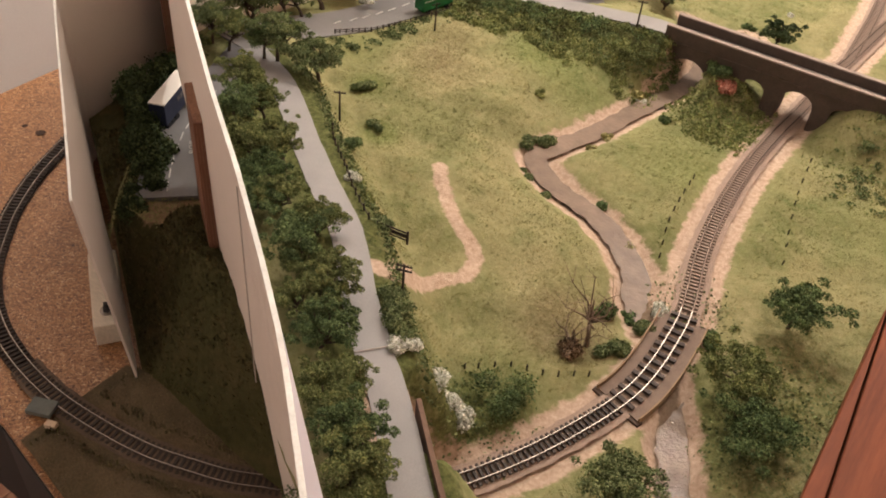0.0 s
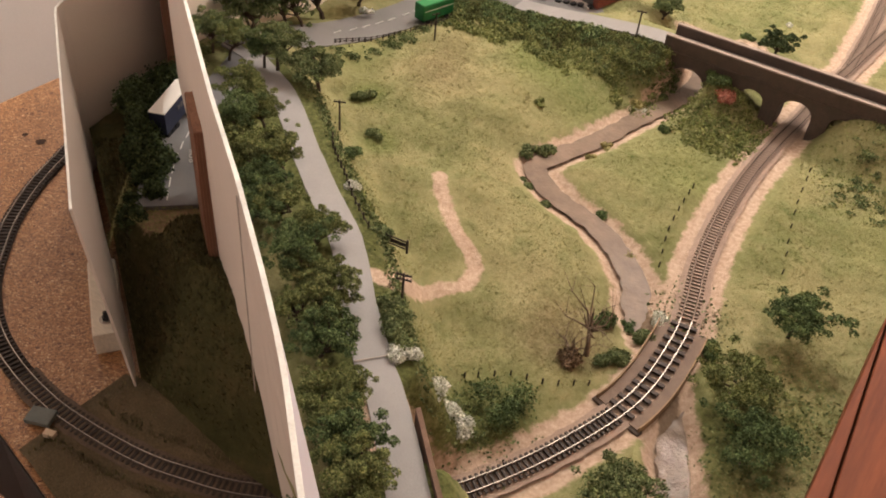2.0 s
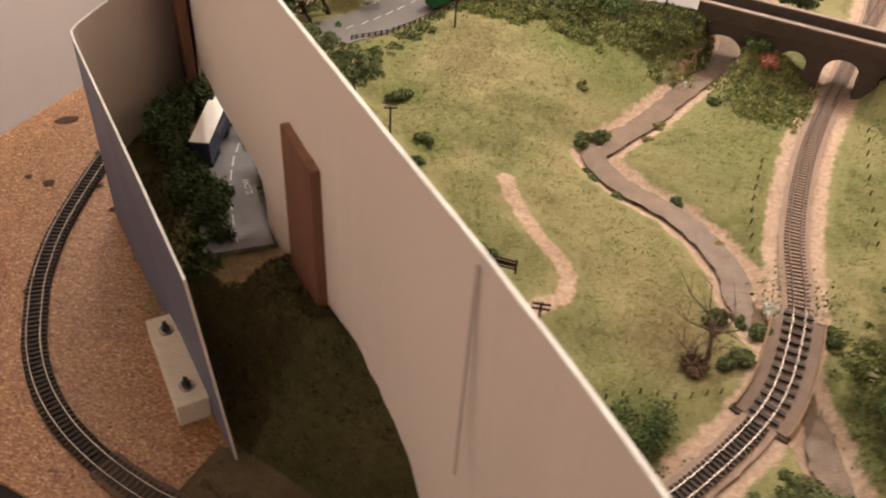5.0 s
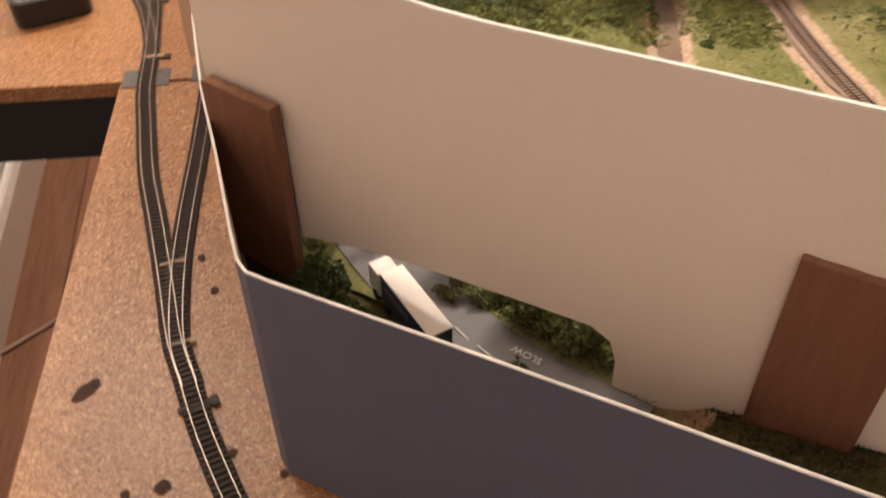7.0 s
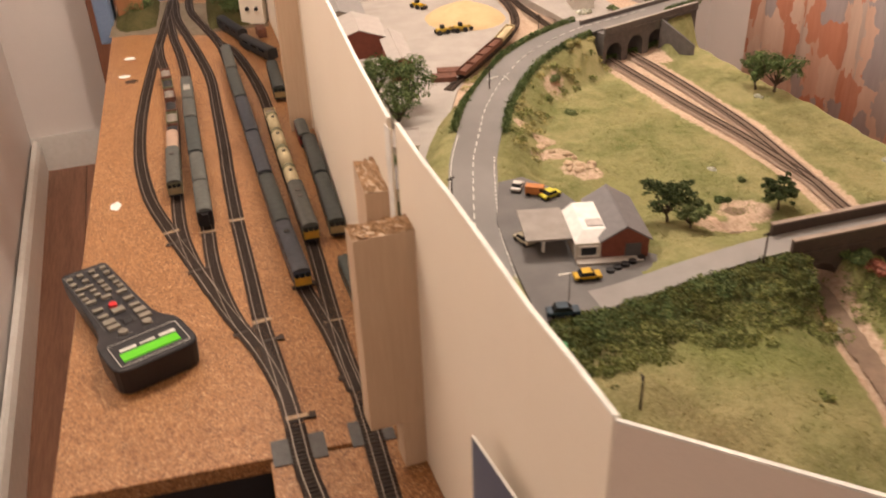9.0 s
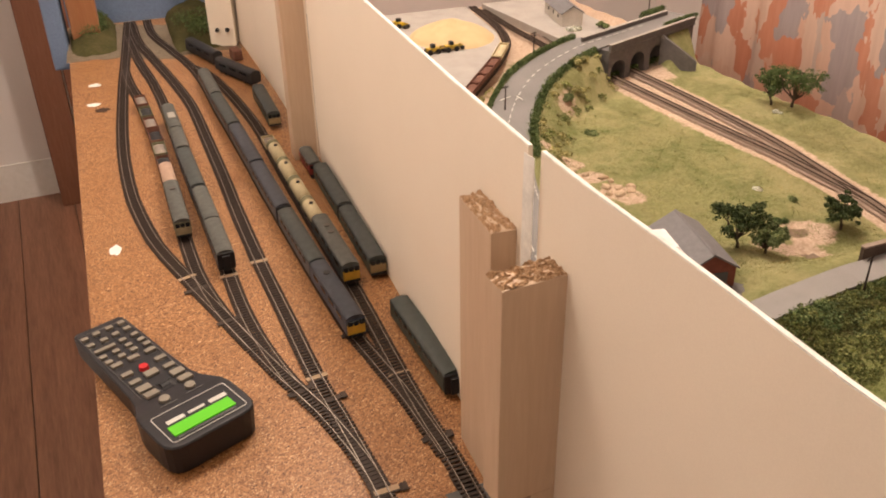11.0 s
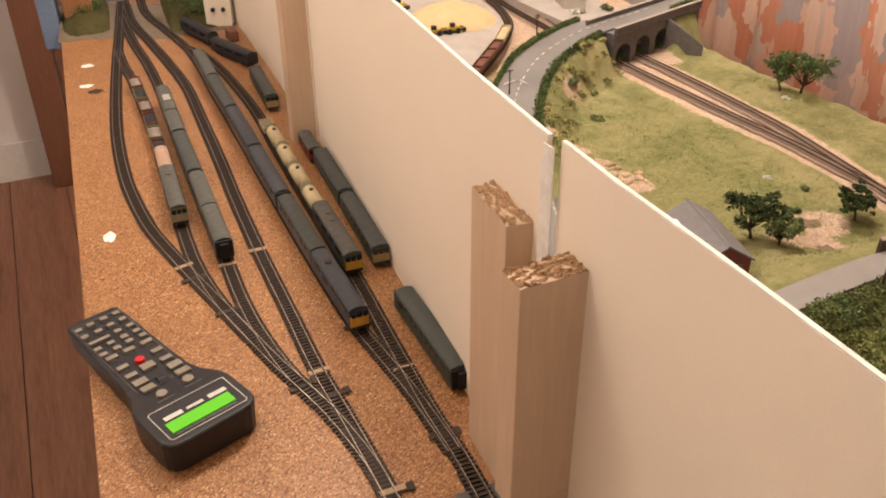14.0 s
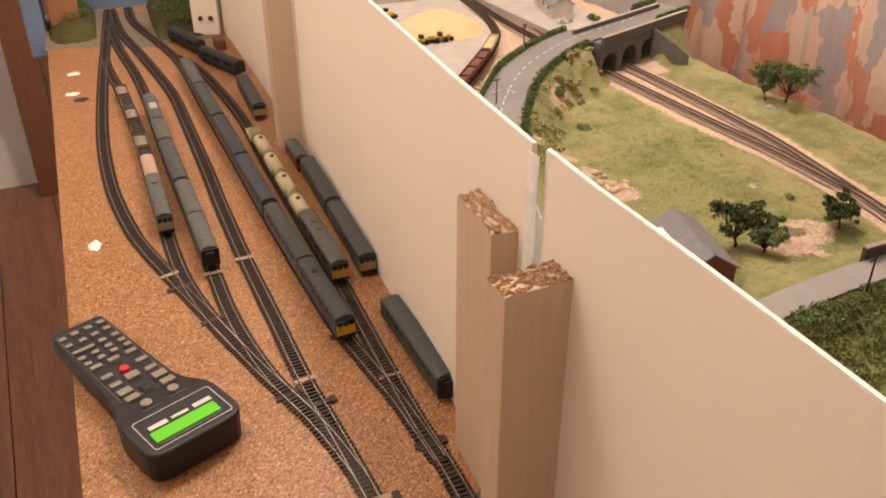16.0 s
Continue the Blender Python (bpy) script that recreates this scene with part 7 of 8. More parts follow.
for i, (x, y, r, sq, tn) in enumerate(((-0.728, 0.483, 0.011, 0.55, 50), (-0.670, 0.406, 0.005, 1, 0), (-0.632, 0.425, 0.004, 0.8, 20), (-0.600, 0.408, 0.003, 1, 0), (-0.691, 0.403, 0.003, 1, 0), (-0.655, 0.565, 0.003, 1.4, 0), (-0.668, 0.600, 0.0025, 2.0, 0), (-0.927, 1.798, 0.012, 0.8, 0), (-0.584, 0.305, 0.004, 0.8, 0))):
    stain((x, y, 0.0004), r, M["burnt"], "dark screw hole or burn in the chipboard", 900 + i, sq, tn)
for i, (x, y, r, sq) in enumerate(((-0.9215, 1.342, 0.0065, 1.9), (-0.937, 1.920, 0.010, 0.9), (-0.940, 1.826, 0.012, 0.7), (-0.748, 0.842, 0.005, 1.2))):
    stain((x, y, 0.0006), r, M["white"], "small white patch on the chipboard", 930 + i, sq)
# red wire and pink handle
M["wire"] = mat("orange_red_wire", (0.52, 0.10, 0.04), None, 300, 900, 0.5, relief=0)
M["cable"] = mat("pale_grey_cable", (0.42, 0.30, 0.24), None, 300, 900, 0.5, relief=0)
M["pink"] = mat("pinkish_red_plastic", (0.62, 0.10, 0.085), None, 60, 900, 0.4, relief=0.05)


def cable(name, pts, r, material, label):
    ln = smooth_line(pts, 0.006)
    verts, faces = [], []
    tube(verts, faces, [tuple(q) for q in ln], [r] * len(ln), 8)
    o = raw(name, verts, faces, material, smooth=True)
    return tagged(o, label, "cable")


cable("wire", [(-0.725, 0.352, 0.0010), (-0.693, 0.341, 0.0010), (-0.648, 0.321, 0.0010), (-0.618, 0.314, 0.0010), (-0.606, 0.298, 0.0010), (-0.607, 0.282, 0.0010), (-0.622, 0.271, 0.0010), (-0.655, 0.270, 0.0010), (-0.700, 0.290, 0.0010)], 0.0004, M["wire"], "thin orange-red wire looped on the chipboard")
cable("floor_cable", [(-1.26, 1.17, FLOOR_Z + 0.005), (-1.136, 1.278, FLOOR_Z + 0.005), (-1.069, 1.336, FLOOR_Z + 0.005), (-0.996, 1.390, FLOOR_Z + 0.005), (-0.910, 1.455, FLOOR_Z + 0.005), (-0.850, 1.510, FLOOR_Z + 0.006), (-0.880, 1.540, FLOOR_Z + 0.006), (-0.935, 1.522, FLOOR_Z + 0.005), (-0.970, 1.545, FLOOR_Z + 0.005), (-0.960, 1.585, FLOOR_Z + 0.005), (-0.900, 1.610, FLOOR_Z + 0.005), (-0.78, 1.63, FLOOR_Z + 0.005)], 0.0045, M["cable"], "pale cable lying loose on the floorboards")
t = thing("spring_clamp", "pinkish-red plastic clamp at the board edge", "clamp", (-0.604, 0.244, 0.0), 12)
bm = bmesh.new()
box(bm, (0.056, 0.016, 0.011), (0, 0, 0.0058), bevel=0.004)
part("lower_handle", bm, M["pink"], t)
bm = bmesh.new()
box(bm, (0.052, 0.015, 0.009), (0, 0, 0), bevel=0.0035)
o = part("upper_handle", bm, M["pink"], t)
o.matrix_basis = pose(-0.004, 0, 0.0185, 0, 10, 0)
bm = bmesh.new()
cyl(bm, 0.0040, 0.0040, 0.018, (0.018, 0, 0.012), 12, 90)
part("pivot", bm, M["iron"], t)
for x, y, sx, sy, tn, lab in ((-0.383, 0.207, 0.018, 0.013, 25, "small grey-green painted plate beside the loop"), (-0.366, 0.202, 0.008, 0.005, 20, "small pale wood offcut beside the loop")):
    bm = bmesh.new()
    box(bm, (sx, sy, 0.004), (0, 0, 0.0045), bevel=0.0005)
    o = obj("offcut", bm, livery("grey_green_plate", (0.13, 0.14, 0.125)) if sx > 0.01 else M["wood_pale"])
    o.matrix_basis = pose(x, y, 0.0, 0, 0, tn)
    tagged(o, lab, "offcut")

# ---- lorry in the corner ----


M["white_cab"] = mat("white_cab_paint", (0.74, 0.72, 0.68), None, 80, 900, 0.4, relief=0.02, wear=0.05)


def lorry():
    ang = math.degrees(math.atan2(0.061, -0.029)) - 90
    t = thing("articulated_lorry", "dark blue lorry trailer with a white roof on the spur", "lorry", (-0.5170, 0.4490, 0.0690), ang)
    ln, w = 0.056, 0.0146
    bm = bmesh.new()
    box(bm, (w, ln, 0.0200), (0, 0, 0.0165), bevel=0.0006)
    tr = part("trailer", bm, livery("dark_blue_trailer", (0.028, 0.036, 0.075), (0.02, 0.026, 0.055)), t)
    bm = bmesh.new()
    box(bm, (w * 1.02, ln * 1.01, 0.0012), (0, 0, 0.0270), bevel=0.0004)
    part("roof", bm, M["white"], tr, "clean white trailer roof")
    for s in (-1, 1):
        bm = bmesh.new()
        for k in range(5):
            box(bm, (0.0006, 0.0040, 0.0042), (s * w / 2 * 1.02, -0.002 + 0.0058 * k, 0.0190))
        part("lettering_bar", bm, M["line_dim"], tr)
    bm = bmesh.new()
    box(bm, (w * 0.94, 0.013, 0.0185), (0, ln / 2 + 0.0105, 0.0130), bevel=0.0012)
    cab = part("cab", bm, M["white_cab"], t, "white tractor cab")
    bm = bmesh.new()
    box(bm, (w * 0.82, 0.0006, 0.0055), (0, ln / 2 + 0.0171, 0.0165))
    part("windscreen", bm, M["black"], cab)
    bm = bmesh.new()
    box(bm, (w * 0.7, ln * 0.92, 0.002), (0, 0, 0.0058))
    part("chassis", bm, M["black"], t)
    for y in (0.036, 0.022, -0.008, -0.016, -0.023):
        for s in (-1, 1):
            bm = bmesh.new()
            cyl(bm, 0.0036, 0.0036, 0.0034, (s * w * 0.40, y, 0.0036), 14, 0, 90)
            part("wheel", bm, M["black"], t)


lorry()
M["slate_light"] = mat("light_slate", (0.30, 0.285, 0.275), (0.24, 0.225, 0.215), 90, 900, 0.8, relief=0.3)
M["slate_pale"] = mat("pale_roof_sheet", (0.46, 0.42, 0.39), (0.38, 0.345, 0.32), 50, 900, 0.75, relief=0.2)
M["sand_heap"] = mat("yellow_sand", (0.62, 0.46, 0.26), (0.52, 0.37, 0.20), 40, 900, 0.95, relief=0.4)


def curtain_mat():
    m, nt, p = nodes_of("blotched_curtain_cloth")
    v = coords(nt, (1, 1, 0.55))
    vor = nt.nodes.new("ShaderNodeTexVoronoi")
    vor.inputs["Scale"].default_value = 14.0
    warp = nt.nodes.new("ShaderNodeTexNoise")
    warp.inputs["Scale"].default_value = 38
    nt.links.new(v, warp.inputs["Vector"])
    nt.links.new(mix(nt, 0.055, v, warp.outputs["Color"], "ADD"), vor.inputs["Vector"])
    sep = nt.nodes.new("ShaderNodeSeparateColor")
    nt.links.new(vor.outputs["Color"], sep.inputs[0])
    col = ramp(nt, sep.outputs[0], ((0.0, (0.66, 0.255, 0.145)), (0.36, (0.70, 0.320, 0.200)), (0.40, (0.78, 0.545, 0.42)), (0.86, (0.84, 0.660, 0.54)), (0.89, (0.42, 0.385, 0.40)), (1.0, (0.47, 0.425, 0.435))))
    streak = noise_tex(nt, coords(nt, (1, 1, 0.12)), 60, 4.0, 0.7)
    col = mix(nt, 0.16, col, ramp(nt, streak, ((0.35, (0.30, 0.17, 0.12)), (0.65, (0.66, 0.52, 0.43)))))
    nt.links.new(col, p.inputs["Base Color"])
    p.inputs["Roughness"].default_value = 0.9
    return m


M["curtain"] = curtain_mat()
M["coping_brown"] = mat("brown_coping_brick", (0.36, 0.285, 0.235), (0.24, 0.185, 0.15), 120, 900, 0.85, relief=0.4)
M["wall_brown"] = mat("brown_retaining_wall", (0.19, 0.115, 0.08), (0.12, 0.075, 0.05), 90, 900, 0.9, relief=0.4)
M["concrete"] = mat("dusty_concrete", (0.42, 0.385, 0.35), (0.33, 0.30, 0.27), 30, 900, 0.9, relief=0.2)
M["white_bright"] = mat("bright_white_plastic", (0.86, 0.85, 0.83), None, 60, 900, 0.5, relief=0.02, wear=0.05)
M["canopy"] = mat("grey_canopy_felt", (0.33, 0.30, 0.275), None, 60, 900, 0.8)

# ---- bridges ----


def arched(name, a, b, top, thick, arches, material, label, foot=-0.004, n=220):
    """A masonry bridge along a to b; arches as (distance along, width, crown height)."""
    a, b = np.array(a), np.array(b)
    ln = float(np.linalg.norm(b - a))
    ss = sorted(set([i * ln / n for i in range(n + 1)] + [s + e * w / 2 for s, w, _ in arches for e in (-1, 1)] + [s + e * (w / 2 + 0.00005) for s, w, _ in arches for e in (-1, 1)]))
    line, lo = [], []
    for s in ss:
        z = foot
        for c, w, h in arches:
            if abs(s - c) <= w / 2 + 1e-9:
                spring = h - w * 0.42
                z = max(foot, spring + w * 0.42 * math.sqrt(max(0.0, 1 - (2 * (s - c) / w) ** 2)))
        line.append(tuple(a + (b - a) * s / ln))
        lo.append(z)
    o = boards(line, lo, top, thick, name, material)
    return tagged(o, label, "bridge")


def bridge_rails(parent, a, b, offs, z0, z1, thick, material, coping):
    a, b = np.array(a), np.array(b)
    d = (b - a) / np.linalg.norm(b - a)
    nrm = np.array([d[1], -d[0]])
    for o in offs:
        line = [tuple(a + nrm * o), tuple((a + b) / 2 + nrm * o), tuple(b + nrm * o)]
        boards(line, z0, z1, thick, "parapet", material, parent)
        boards(line, z1 + 0.0001, z1 + 0.0016, thick + 0.0014, "coping", coping, parent)
        boards([tuple(np.array(q) + nrm * (0.0022 if o > 0 else -0.0022)) for q in line], z0 - 0.0022, z0, 0.0020, "string_course", material, parent)


VA, VB = (-0.266, 0.9460), (-0.022, 0.9567)
va = arched("long_bridge", VA, VB, 0.0565, 0.036, ((0.034, 0.044, 0.040), (0.108, 0.028, 0.043), (0.157, 0.036, 0.047), (0.207, 0.028, 0.045)), M["bridge_stone"], "dark brown brick arched road bridge")
bridge_rails(va, VA, VB, (-0.0170, 0.0170), 0.0560, 0.0705, 0.0040, M["bridge_stone"], M["coping_brown"])
FA, FB = (-0.176, 1.641), (0.035, 1.728)
fb = arched("far_bridge", FA, FB, 0.0525, 0.056, ((0.026, 0.036, 0.033), (0.076, 0.036, 0.035), (0.126, 0.034, 0.035)), M["bridge_grey"], "grey brick three-arched road bridge over the tracks")
boards([(-0.040, 1.6655), (-0.026, 1.650), (-0.010, 1.634), (0.004, 1.622)], -0.004, [0.052, 0.040, 0.026, 0.013], 0.005, "wing_wall", M["bridge_grey"], fb)
bridge_rails(fb, FA, FB, (-0.0285, 0.0285), 0.0520, 0.0615, 0.0040, M["bridge_grey"], M["coping"])


def girder_bridge():
    t = thing("girder_bridge", "brown timber-decked girder bridge over the stream", "bridge")
    ln = smooth_line(LOOP, 0.01)
    m = ln[(ln[:, 1] >= 0.468) & (ln[:, 1] <= 0.588)]
    d, nrm = sides_of(m)
    for s in (-1, 1):
        for k, (o, w, z0, z1, nm) in enumerate(((0.0150, 0.0085, -0.0040, -0.0004, "walkway"), (0.0200, 0.0012, -0.0090, 0.0030, "girder"))):
            boards([tuple(m[i, :2] + nrm[i] * s * o) for i in range(len(m))], [float(z) + z0 for z in m[:, 2]], [float(z) + z1 for z in m[:, 2]], w, nm, M["deck"] if k == 0 else M["deck_edge"], t)
    for i in (0, len(m) - 1):
        bm = bmesh.new()
        box(bm, (0.044, 0.006, 0.020), (m[i, 0], m[i, 1], m[i, 2] - 0.0115), math.degrees(math.atan2(d[i, 1], d[i, 0])) - 90, bevel=0.0006)
        part("abutment", bm, M["bridge_stone"], t)
    boards([tuple(q[:2]) for q in m], [float(z) - 0.0075 for z in m[:, 2]], [float(z) - 0.0035 for z in m[:, 2]], 0.012, "deck_beam", M["timber_dark"], t)


M["deck"] = mat("weathered_deck_board", (0.23, 0.165, 0.125), (0.17, 0.12, 0.09), 80, 900, 0.85, relief=0.3)
M["deck_edge"] = mat("rusty_girder_edge", (0.33, 0.22, 0.12), (0.22, 0.14, 0.08), 90, 900, 0.7, relief=0.2)
girder_bridge()

# lane wall above the track, with the lane's own bridge
lw = smooth_line([q for q in LANE[:4]], 0.008)
d, nrm = sides_of(lw)
w_ob = boards([tuple(lw[i, :2] + nrm[i] * 0.0160) for i in range(len(lw))], -0.004, [float(z) + 0.0065 for z in lw[:, 2]], 0.0030, "lane_wall", M["wall_brown"])
tagged(w_ob, "brown retaining wall along the raised lane", "wall", kind="structure")
w_ob = boards([tuple(lw[i, :2] - nrm[i] * 0.0160) for i in range(12)], -0.004, [float(z) + 0.0035 for z in lw[:12, 2]], 0.0025, "lane_wall", M["wall_brown"])
tagged(w_ob, "brown low wall on the wooded side of the lane", "wall", kind="structure")
dash("lane_seam", (-0.204, 0.326), (-0.190, 0.345), 0.0005, 0.0895, "faint seam across the pale lane").data.materials[0] = M["seam"]

# ---- forecourt and road paint ----
fc = [(-0.520, 0.915), (-0.430, 0.918), (-0.375, 0.930), (-0.350, 0.955), (-0.365, 0.985), (-0.380, 1.000), (-0.385, 1.060), (-0.405, 1.110), (-0.415, 1.150), (-0.445, 1.195), (-0.475, 1.190), (-0.505, 1.10), (-0.515, 1.00)]
slab("forecourt", fc, 0.030, 0.0392, M["forecourt"], "dark grey tarmac garage forecourt", "forecourt")["kind"] = "structure"
ap = [(-0.645, 1.235), (-0.560, 1.235), (-0.535, 1.30), (-0.500, 1.375), (-0.465, 1.46), (-0.430, 1.55), (-0.385, 1.632), (-0.318, 1.725), (-0.262, 1.810), (-0.236, 1.90), (-0.225, 2.09), (-0.645, 2.09)]
slab("goods_yard", ap, 0.004, 0.0145, M["concrete"], "pale dusty concrete goods yard", "yard")["kind"] = "structure"
ln = smooth_line(MAIN, 0.004)
d, nrm = sides_of(ln)
acc = np.concatenate([[0], np.cumsum(np.linalg.norm(np.diff(ln[:, :2], axis=0), axis=1))])


def road_dash(s0, s1, off, width, label):
    i, j = (int(np.searchsorted(acc, s)) for s in (s0, s1))
    j = min(j, len(ln) - 1)
    a, b = ln[i, :2] + nrm[i] * off, ln[j, :2] + nrm[j] * off
    o = dash("centre_dash", a, b, width, (ln[i, 2] + ln[j, 2]) / 2 + 0.0026, label)
    return o


for k in range(58):
    s = 0.14 + k * 0.021
    if s < acc[-1] - 0.02:
        road_dash(s, s + 0.012, 0.0, 0.0013, "white dashed centre line on the main road")
for k in range(30):
    s = 0.40 + k * 0.010
    road_dash(s, s + 0.005, 0.0255, 0.0011, "white dotted edge line beside the forecourt")
for a, b in (((-0.394, 1.512), (-0.374, 1.520)), ((-0.352, 1.527), (-0.336, 1.534)), ((-0.364, 1.500), (-0.366, 1.520))):
    dash("junction_mark", a, b, 0.0016, 0.0402, "white junction marking on the road bend")
for k in range(16):
    s = 0.36 + k * 0.025
    road_dash(s, s + 0.0245, -0.0265, 0.0010, "white edge line along the main road")

# ---- garage ----


def garage():
    z = 0.0392
    t = thing("garage_building", "red brick garage with slate roof and white canopy porch", "building", (-0.3975, 1.0370, z), -9.5)
    w, l, e, r = 0.047, 0.086, 0.0205, 0.0350
    bm = bmesh.new()
    prism(bm, [(-w / 2, 0), (w / 2, 0), (w / 2, e), (0, r), (-w / 2, e)], l)
    part("brick_wall", bm, M["brick"], t, "dull red brick walls")
    for s in (-1, 1):
        bm = bmesh.new()
        box(bm, (math.hypot(w / 2, r - e) + 0.004, l + 0.004, 0.0016), (0, 0, 0))
        o = part("roof", bm, M["slate"], t, "grey slate slope")
        o.matrix_basis = pose(s * w / 4 * 1.06, 0, (e + r) / 2 + 0.0006, 0, s * math.degrees(math.atan2(r - e, w / 2)), 0)
    bm = bmesh.new()
    box(bm, (0.016, 0.0010, 0.016), (0.008, -l / 2 - 0.0003, 0.0082))
    part("workshop_door", bm, livery("grey_door", (0.10, 0.095, 0.095)), t)
    bm = bmesh.new()
    box(bm, (0.026, 0.070, 0.0178), (-0.0365, -0.006, 0.0089), bevel=0.0003)
    sh = part("shop", bm, M["render_white"], t, "off-white shop front")
    bm = bmesh.new()
    box(bm, (0.0150, 0.0010, 0.0100), (-0.036, -0.0413, 0.0092))
    part("shop_window", bm, DARKGLASS, sh)
    bm = bmesh.new()
    box(bm, (0.0200, 0.0016, 0.0015), (-0.036, -0.0414, 0.0040))
    box(bm, (0.0200, 0.0016, 0.0015), (-0.036, -0.0414, 0.0145))
    part("window_frame", bm, M["white"], sh)
    bm = bmesh.new()
    prism(bm, [(-0.050, 0.0180), (-0.011, 0.0180), (-0.006, 0.0265), (-0.040, 0.0265)], 0.068)
    for v in bm.verts:
        if v.co.y < 0 and v.co.z > 0.02:
            v.co.y += 0.012
    bmesh.ops.translate(bm, verts=bm.verts, vec=(0, -0.006, 0))
    part("white_roof", bm, M["white_bright"], t, "bright white canopy roof")
    bm = bmesh.new()
    box(bm, (0.016, 0.014, 0.0010), (-0.026, -0.016, 0.0270))
    part("skylight", bm, livery("skylight_grey", (0.52, 0.48, 0.46)), t)
    bm = bmesh.new()
    box(bm, (0.046, 0.064, 0.0022), (-0.074, 0.000, 0.0190), bevel=0.0004)
    part("canopy", bm, M["canopy"], t, "flat grey fuel canopy")
    for x, y in ((-0.078, -0.022), (-0.078, 0.020)):
        bm = bmesh.new()
        box(bm, (0.0030, 0.0030, 0.0175), (x, y, 0.0090))
        part("post", bm, M["white"], t)
    bm = bmesh.new()
    box(bm, (0.066, 0.010, 0.0022), (-0.016, -0.0480, 0.0011))
    part("kerb_step", bm, M["concrete"], t)


garage()


def car(label, at, turn, paint, ln=0.027, w=0.0115, h=0.0095, cat="car", van=False, name="car", group="model cars"):
    t = thing(name, label, cat, at, turn, group)
    bm = bmesh.new()
    hh = h if van else h * 0.58
    box(bm, (w, ln, hh - 0.002), (0, 0, 0.002 + (hh - 0.002) / 2), bevel=0.0012)
    part("body", bm, paint, t)
    bm = bmesh.new()
    if van:
        box(bm, (w * 1.01, ln * 0.14, h * 0.30), (0, -ln * 0.40, h * 0.70))
        part("windscreen", bm, DARKGLASS, t)
    else:
        prism(bm, [(-ln * 0.30, hh - 0.0004), (ln * 0.34, hh - 0.0004), (ln * 0.22, h - 0.0006), (-ln * 0.14, h - 0.0006)], w * 0.90)
        bmesh.ops.rotate(bm, verts=bm.verts, matrix=Matrix.Rotation(radians(90), 3, "Z"))
        c = part("cabin_glass", bm, DARKGLASS, t)
        bm = bmesh.new()
        box(bm, (w * 0.84, ln * 0.36, 0.0008), (0, ln * 0.04, h - 0.0004), bevel=0.0003)
        part("roof", bm, paint, t)
    for x in (-1, 1):
        for y in (-0.31, 0.31):
            bm = bmesh.new()
            cyl(bm, 0.0022, 0.0022, 0.0020, (x * w * 0.44, y * ln, 0.0022), 12, 0, 90)
            part("wheel", bm, M["black"], t)
    return t


FZ = 0.0394
car("yellow estate car on the garage forecourt", (-0.454, 0.970, FZ), 84, livery("taxi_yellow", (0.62, 0.36, 0.01)))
car("dark blue pickup van parked on the forecourt", (-0.497, 0.921, FZ), 80, livery("petrol_blue", (0.02, 0.045, 0.07)), 0.030, van=False, h=0.011)
car("white and black hatchback behind the garage", (-0.460, 1.166, FZ), 150, livery("car_white", (0.62, 0.60, 0.56)), 0.022)
car("orange and white van behind the garage", (-0.446, 1.147, FZ), 60, livery("van_orange", (0.55, 0.20, 0.05)), 0.021, 0.010, 0.012, "van", True, "van")
car("lime yellow car behind the garage", (-0.431, 1.137, FZ), 110, livery("lime_yellow", (0.60, 0.55, 0.04)), 0.024)
car("cream car under the fuel canopy", (-0.490, 1.052, FZ), 20, livery("car_cream", (0.55, 0.48, 0.36)), 0.024)
car("white saloon parked by the cottages", (-0.598, 0.985, ground(-0.598, 0.985) + 0.001), 75, livery("car_white", (0.62, 0.60, 0.56)), 0.026)
bm = bmesh.new()
b = thing("green_lorry", "bright green box lorry on the main road", "lorry", (-0.526, 0.848, 0.0266), -12)
bm = bmesh.new()
box(bm, (0.0165, 0.048, 0.0190), (0, 0, 0.0135), bevel=0.0012)
part("body", bm, livery("bus_green", (0.018, 0.16, 0.045), (0.014, 0.12, 0.035)), b)
bm = bmesh.new()
box(bm, (0.0155, 0.047, 0.0012), (0, 0, 0.0234), bevel=0.0005)
part("roof", bm, livery("bus_green_roof", (0.03, 0.24, 0.07)), b)
bm = bmesh.new()
box(bm, (0.0168, 0.044, 0.0010), (0, 0, 0.0160))
part("pale_band", bm, M["line"], b)
for x in (-1, 1):
    for y in (-0.015, 0.014):
        bm = bmesh.new()
        cyl(bm, 0.0035, 0.0035, 0.003, (x * 0.0066, y, 0.0035), 14, 0, 90)
        part("wheel", bm, M["black"], b)
for i, (x, y) in enumerate(((-0.428, 0.975), (-0.419, 0.979), (-0.410, 0.981), (-0.401, 0.984), (-0.390, 0.988))):
    bm = bmesh.new()
    cyl(bm, 0.0042, 0.0042, 0.0026, (0, 0, 0.0013), 16)
    o = obj("tyre", bm, M["black"])
    o.location = (x, y, FZ)
    tagged(o, "black tyre lying outside the garage", "tyre", "loose tyres")

